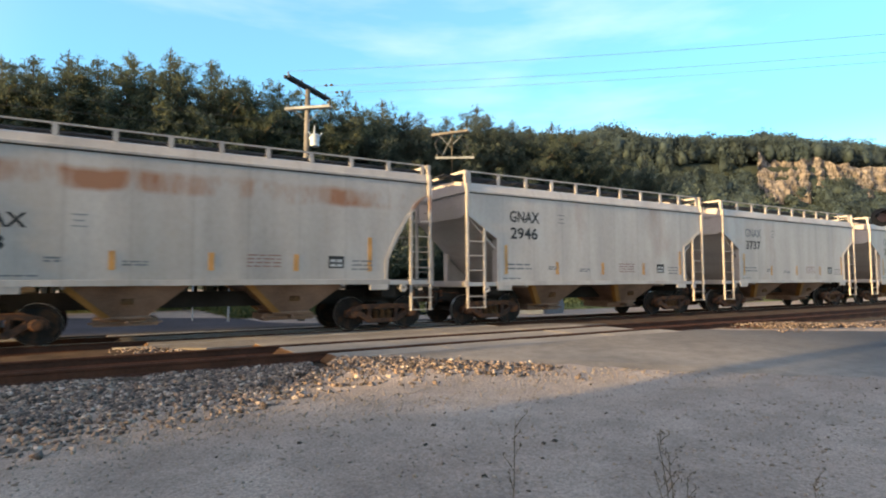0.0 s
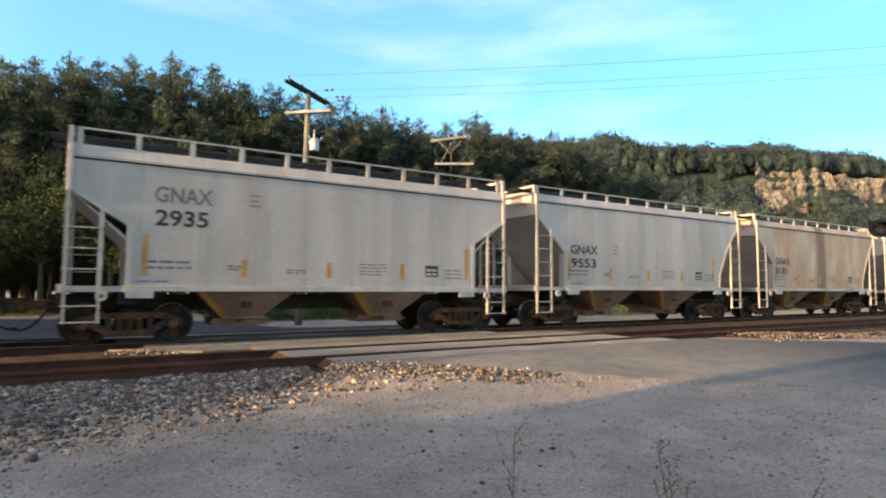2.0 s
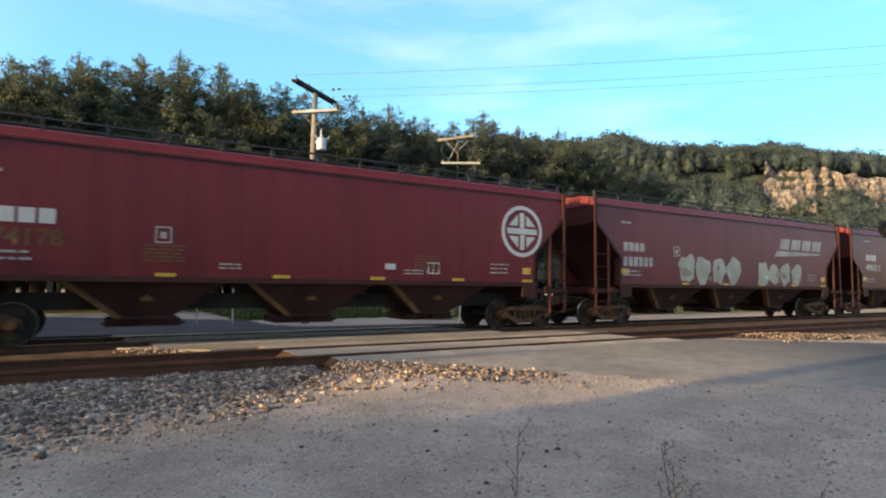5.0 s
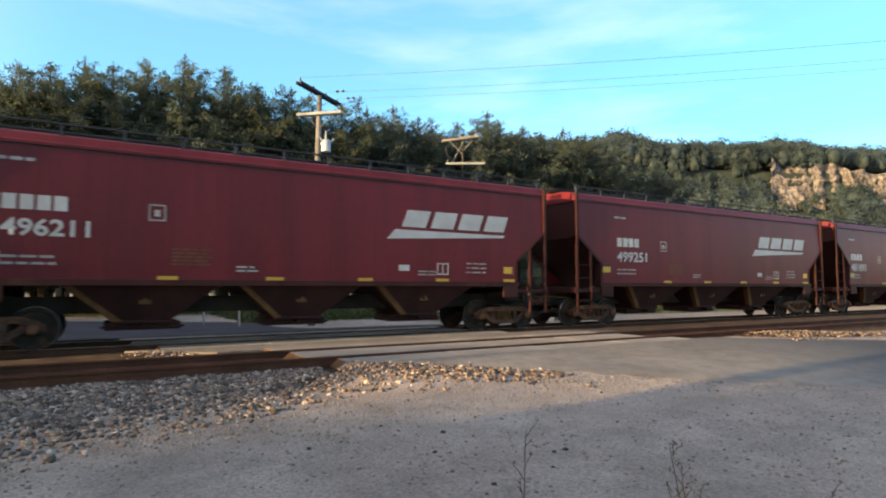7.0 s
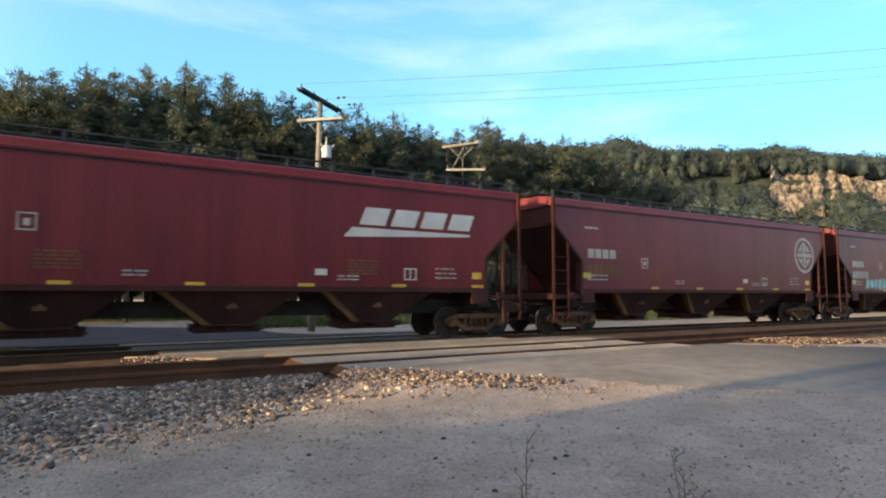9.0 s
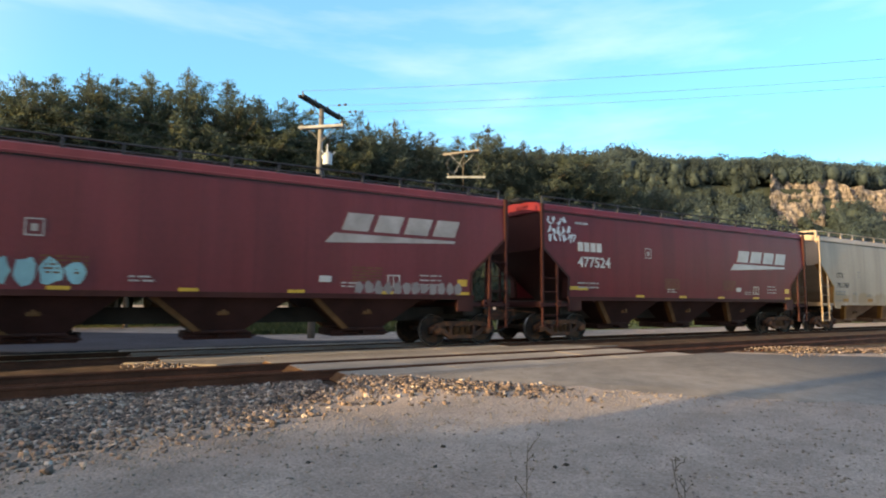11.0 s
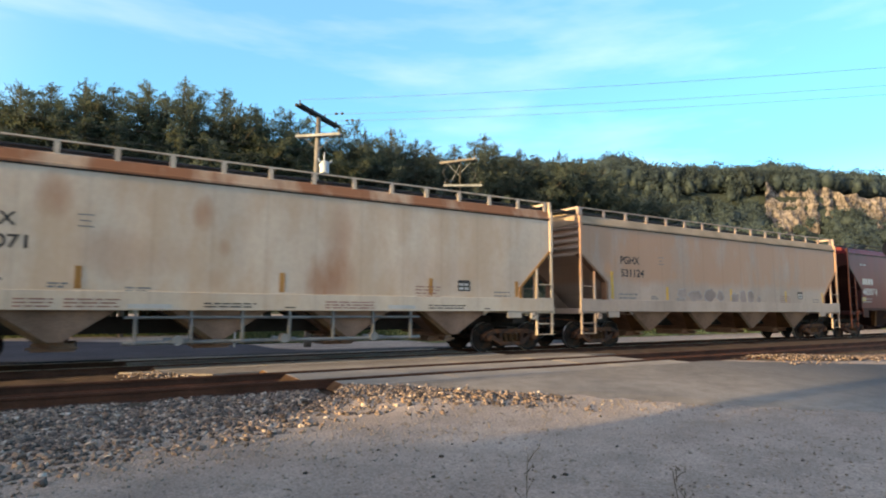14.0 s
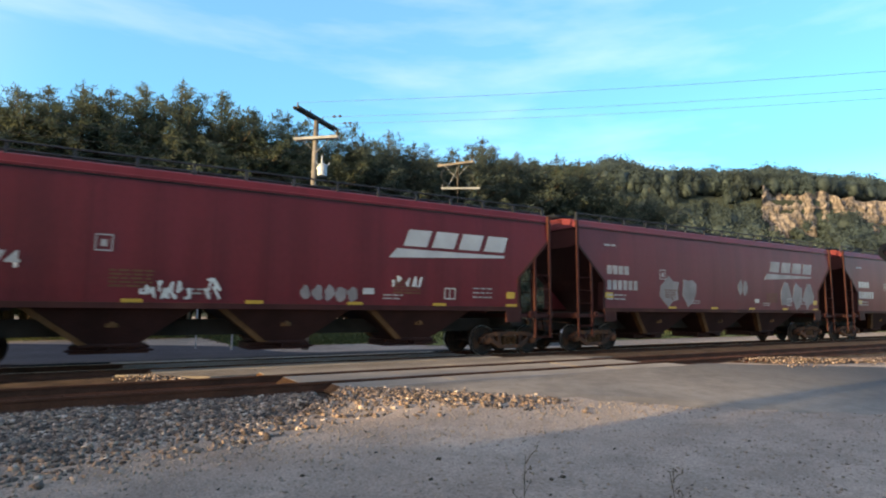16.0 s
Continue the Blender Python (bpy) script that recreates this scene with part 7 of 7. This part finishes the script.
for k, x in enumerate((-0.56, 0.0, 0.56)):
    bm = bmesh.new()
    box(bm, x - 0.26, x + 0.26, -0.004, 0.012, 3.05, 3.57)
    part("marker", bm, M_SIGNWHITE, route, "square white route marker")
    bm = bmesh.new()
    box(bm, x - 0.26, x + 0.26, -0.004, 0.012, 2.56, 2.98)
    part("arrow_plate", bm, M_SIGNWHITE, route, "white arrow plate")
    bm = bmesh.new()
    if k < 2:
        prism(bm, [(x - 0.18, 2.77), (x - 0.06, 2.86), (x - 0.06, 2.80), (x + 0.18, 2.80), (x + 0.18, 2.74), (x - 0.06, 2.74), (x - 0.06, 2.68)], -0.009, -0.005)
    else:
        prism(bm, [(x, 2.93), (x + 0.09, 2.80), (x + 0.03, 2.80), (x + 0.03, 2.62), (x - 0.03, 2.62), (x - 0.03, 2.80), (x - 0.09, 2.80)], -0.009, -0.005)
    part("arrow", bm, M_SIGNBLACK, route, "black arrow")
part("lettering", flat_text("35", 0.42, -0.56, 3.16, -0.008), M_SIGNBLACK, route, "black numerals")
part("lettering", flat_text("K", 0.42, 0.56, 3.16, -0.008), M_SIGNBLACK, route, "black letter")
bm = bmesh.new()
prism(bm, [(0.0 + 0.2 * math.cos(2 * math.pi * i / 20), 3.31 + 0.2 * math.sin(2 * math.pi * i / 20)) for i in range(20)], -0.009, -0.005)
part("emblem", bm, plain("green_sign_paint", (0.10, 0.28, 0.17), 0.5, 0, 0.1, 6, 0.0), route, "round green emblem")

# low equipment cabinet and marker post beyond the main line
hut = thing("equipment_cabinet", "low silver sheet-metal equipment cabinet on the verge", "cabinet", at=pose(20.0, 7.2, ground_z(20.0, 7.2), 0, 0, 14))
bm = bmesh.new()
prism(bm, [(-0.80, -0.2), (-1.0, 0.42), (-0.66, 0.86), (0.78, 0.86), (1.0, 0.42), (0.80, -0.2)], -0.8, 0.8)
part("body", mesh_of("body", bm, bevel=0.02), M_SILVER, hut)
bm = bmesh.new()
box(bm, -0.64, 0.76, -0.78, 0.78, 0.86, 0.90)
part("lid", mesh_of("lid", bm, bevel=0.01), M_SILVER, hut)
for x in (-0.42, 0.42):
    bm = bmesh.new()
    box(bm, x - 0.38, x + 0.38, -0.822, -0.80, 0.0, 0.76)
    part("door", bm, M_SILVER, hut)
post = thing("marker_post", "short pale steel marker post beside the road", "post", at=pose(12.9, 4.4, ground_z(12.9, 4.4)))
bm = bmesh.new()
bar(bm, (0, 0, -0.3), (0, 0, 0.75), 0.05, 14)
part("shaft", mesh_of("shaft", bm, False), M_GALV, post)
bm = bmesh.new()
bar(bm, (0, 0, 0.75), (0, 0, 0.80), 0.055, 14, 0.03)
part("cap", bm, M_GALV, post)

# flashing-light signal beside the road, seen at its edge
sig = thing("crossing_signal", "crossing signal mast with dark round flasher units", "crossing signal", at=pose(21.25, -8.32, ground_z(21.25, -8.32) - 0.24, 0, 0, -55))
bm = bmesh.new()
bar(bm, (0, 0, -0.3), (0, 0, 4.6), 0.055, 12)
part("mast", bm, M_GALV, sig)
bm = bmesh.new()
bar(bm, (-0.75, 0, 3.68), (0.75, 0, 3.68), 0.03, 8)
part("bracket", bm, M_SIGNBLACK, sig)
for x in (-0.62, 0.62):
    bm = bmesh.new()
    prism(bm, [(x + 0.29 * math.cos(2 * math.pi * i / 24), 3.68 + 0.29 * math.sin(2 * math.pi * i / 24)) for i in range(24)], -0.02, 0.02)
    part("backboard", bm, M_SIGNBLACK, sig, "round black backboard")
    bm = bmesh.new()
    prism(bm, [(x + 0.15 * math.cos(2 * math.pi * i / 24), 3.68 + 0.15 * math.sin(2 * math.pi * i / 24)) for i in range(24)], -0.10, -0.021)
    part("lens", bm, M_LENS, sig, "dark red lens")
    bm = bmesh.new()
    for i in range(9):
        a0, a1 = math.pi * i / 9, math.pi * (i + 1) / 9
        v = [bm.verts.new((x + 0.17 * math.cos(a), y, 3.68 + 0.17 * math.sin(a))) for a in (a0, a1) for y in (-0.02, -0.34)]
        bm.faces.new((v[0], v[1], v[3], v[2]))
    bmesh.ops.solidify(bm, geom=list(bm.faces), thickness=0.008)
    part("hood", bm, M_SIGNBLACK, sig)


# dry weeds at the edge of the lot
def weed(x, y, H, lean, seed):
    rng = random.Random(seed)
    t = thing("dry_weed", "thin dry brown weed stalk in the gravel", "weed", "dry weeds", at=pose(x, y, ground_z(x, y)))
    bm = bmesh.new()
    pts = [(lean * (k / 8) ** 1.5, 0.01 * math.sin(k), H * k / 8 - 0.03) for k in range(9)]
    branchy(bm, pts, 0.0052, 0.002, 5)
    part("stalk", bm, M_STALK, t)
    for k in range(10):
        u = rng.uniform(0.25, 0.98)
        p = Vector((lean * u ** 1.5, 0, H * u))
        bm = bmesh.new()
        a = rng.uniform(0, 6.28)
        L = rng.uniform(0.03, 0.10) * (1.2 - u * 0.6)
        tip = p + Vector((math.cos(a) * L, math.sin(a) * L, L * rng.uniform(0.6, 1.4)))
        branchy(bm, [p, p.lerp(tip, 0.5) + Vector((0, 0, 0.008)), tip], 0.0028, 0.0015, 4)
        for q in range(3):
            w = tip + Vector((rng.uniform(-0.01, 0.01), rng.uniform(-0.01, 0.01), rng.uniform(-0.012, 0.012)))
            bar(bm, w, w + Vector((0.003, 0.002, 0.012)), 0.004, 4, 0.001)
        part("twig", bm, M_STALK, t)


for i, (x, y, H, lean) in enumerate(((1.93, -13.25, 0.90, 0.06), (1.80, -13.30, 0.50, 0.02), (2.80, -13.62, 0.80, -0.10), (2.84, -13.60, 0.66, -0.02), (2.78, -13.64, 0.62, -0.14), (2.90, -13.62, 0.52, 0.06), (3.75, -13.9, 0.42, 0.05))):
    weed(x, y, H, lean, i)


def motions():
    """The train rolls past towards -x, all its wheels turning."""
    def travelled(t):
        return 18.113 * t + 0.0117 * t * t / 2
    for car, x in CARS:
        walk(car, [(t, pose(x - travelled(t), 0, 0)) for t in (0, 2, 4, 6, 8, 10, 12, 14, 16)])
    for dx in (-0.89, 0.89):
        rows = [(i / 30, pose(dx, 0, WHEEL_R, 0, -math.degrees(travelled(i / 30) / WHEEL_R), 0)) for i in range(481)]
        for ws, place in WHEELSETS:
            if place == dx:
                walk(ws, rows)


motions()
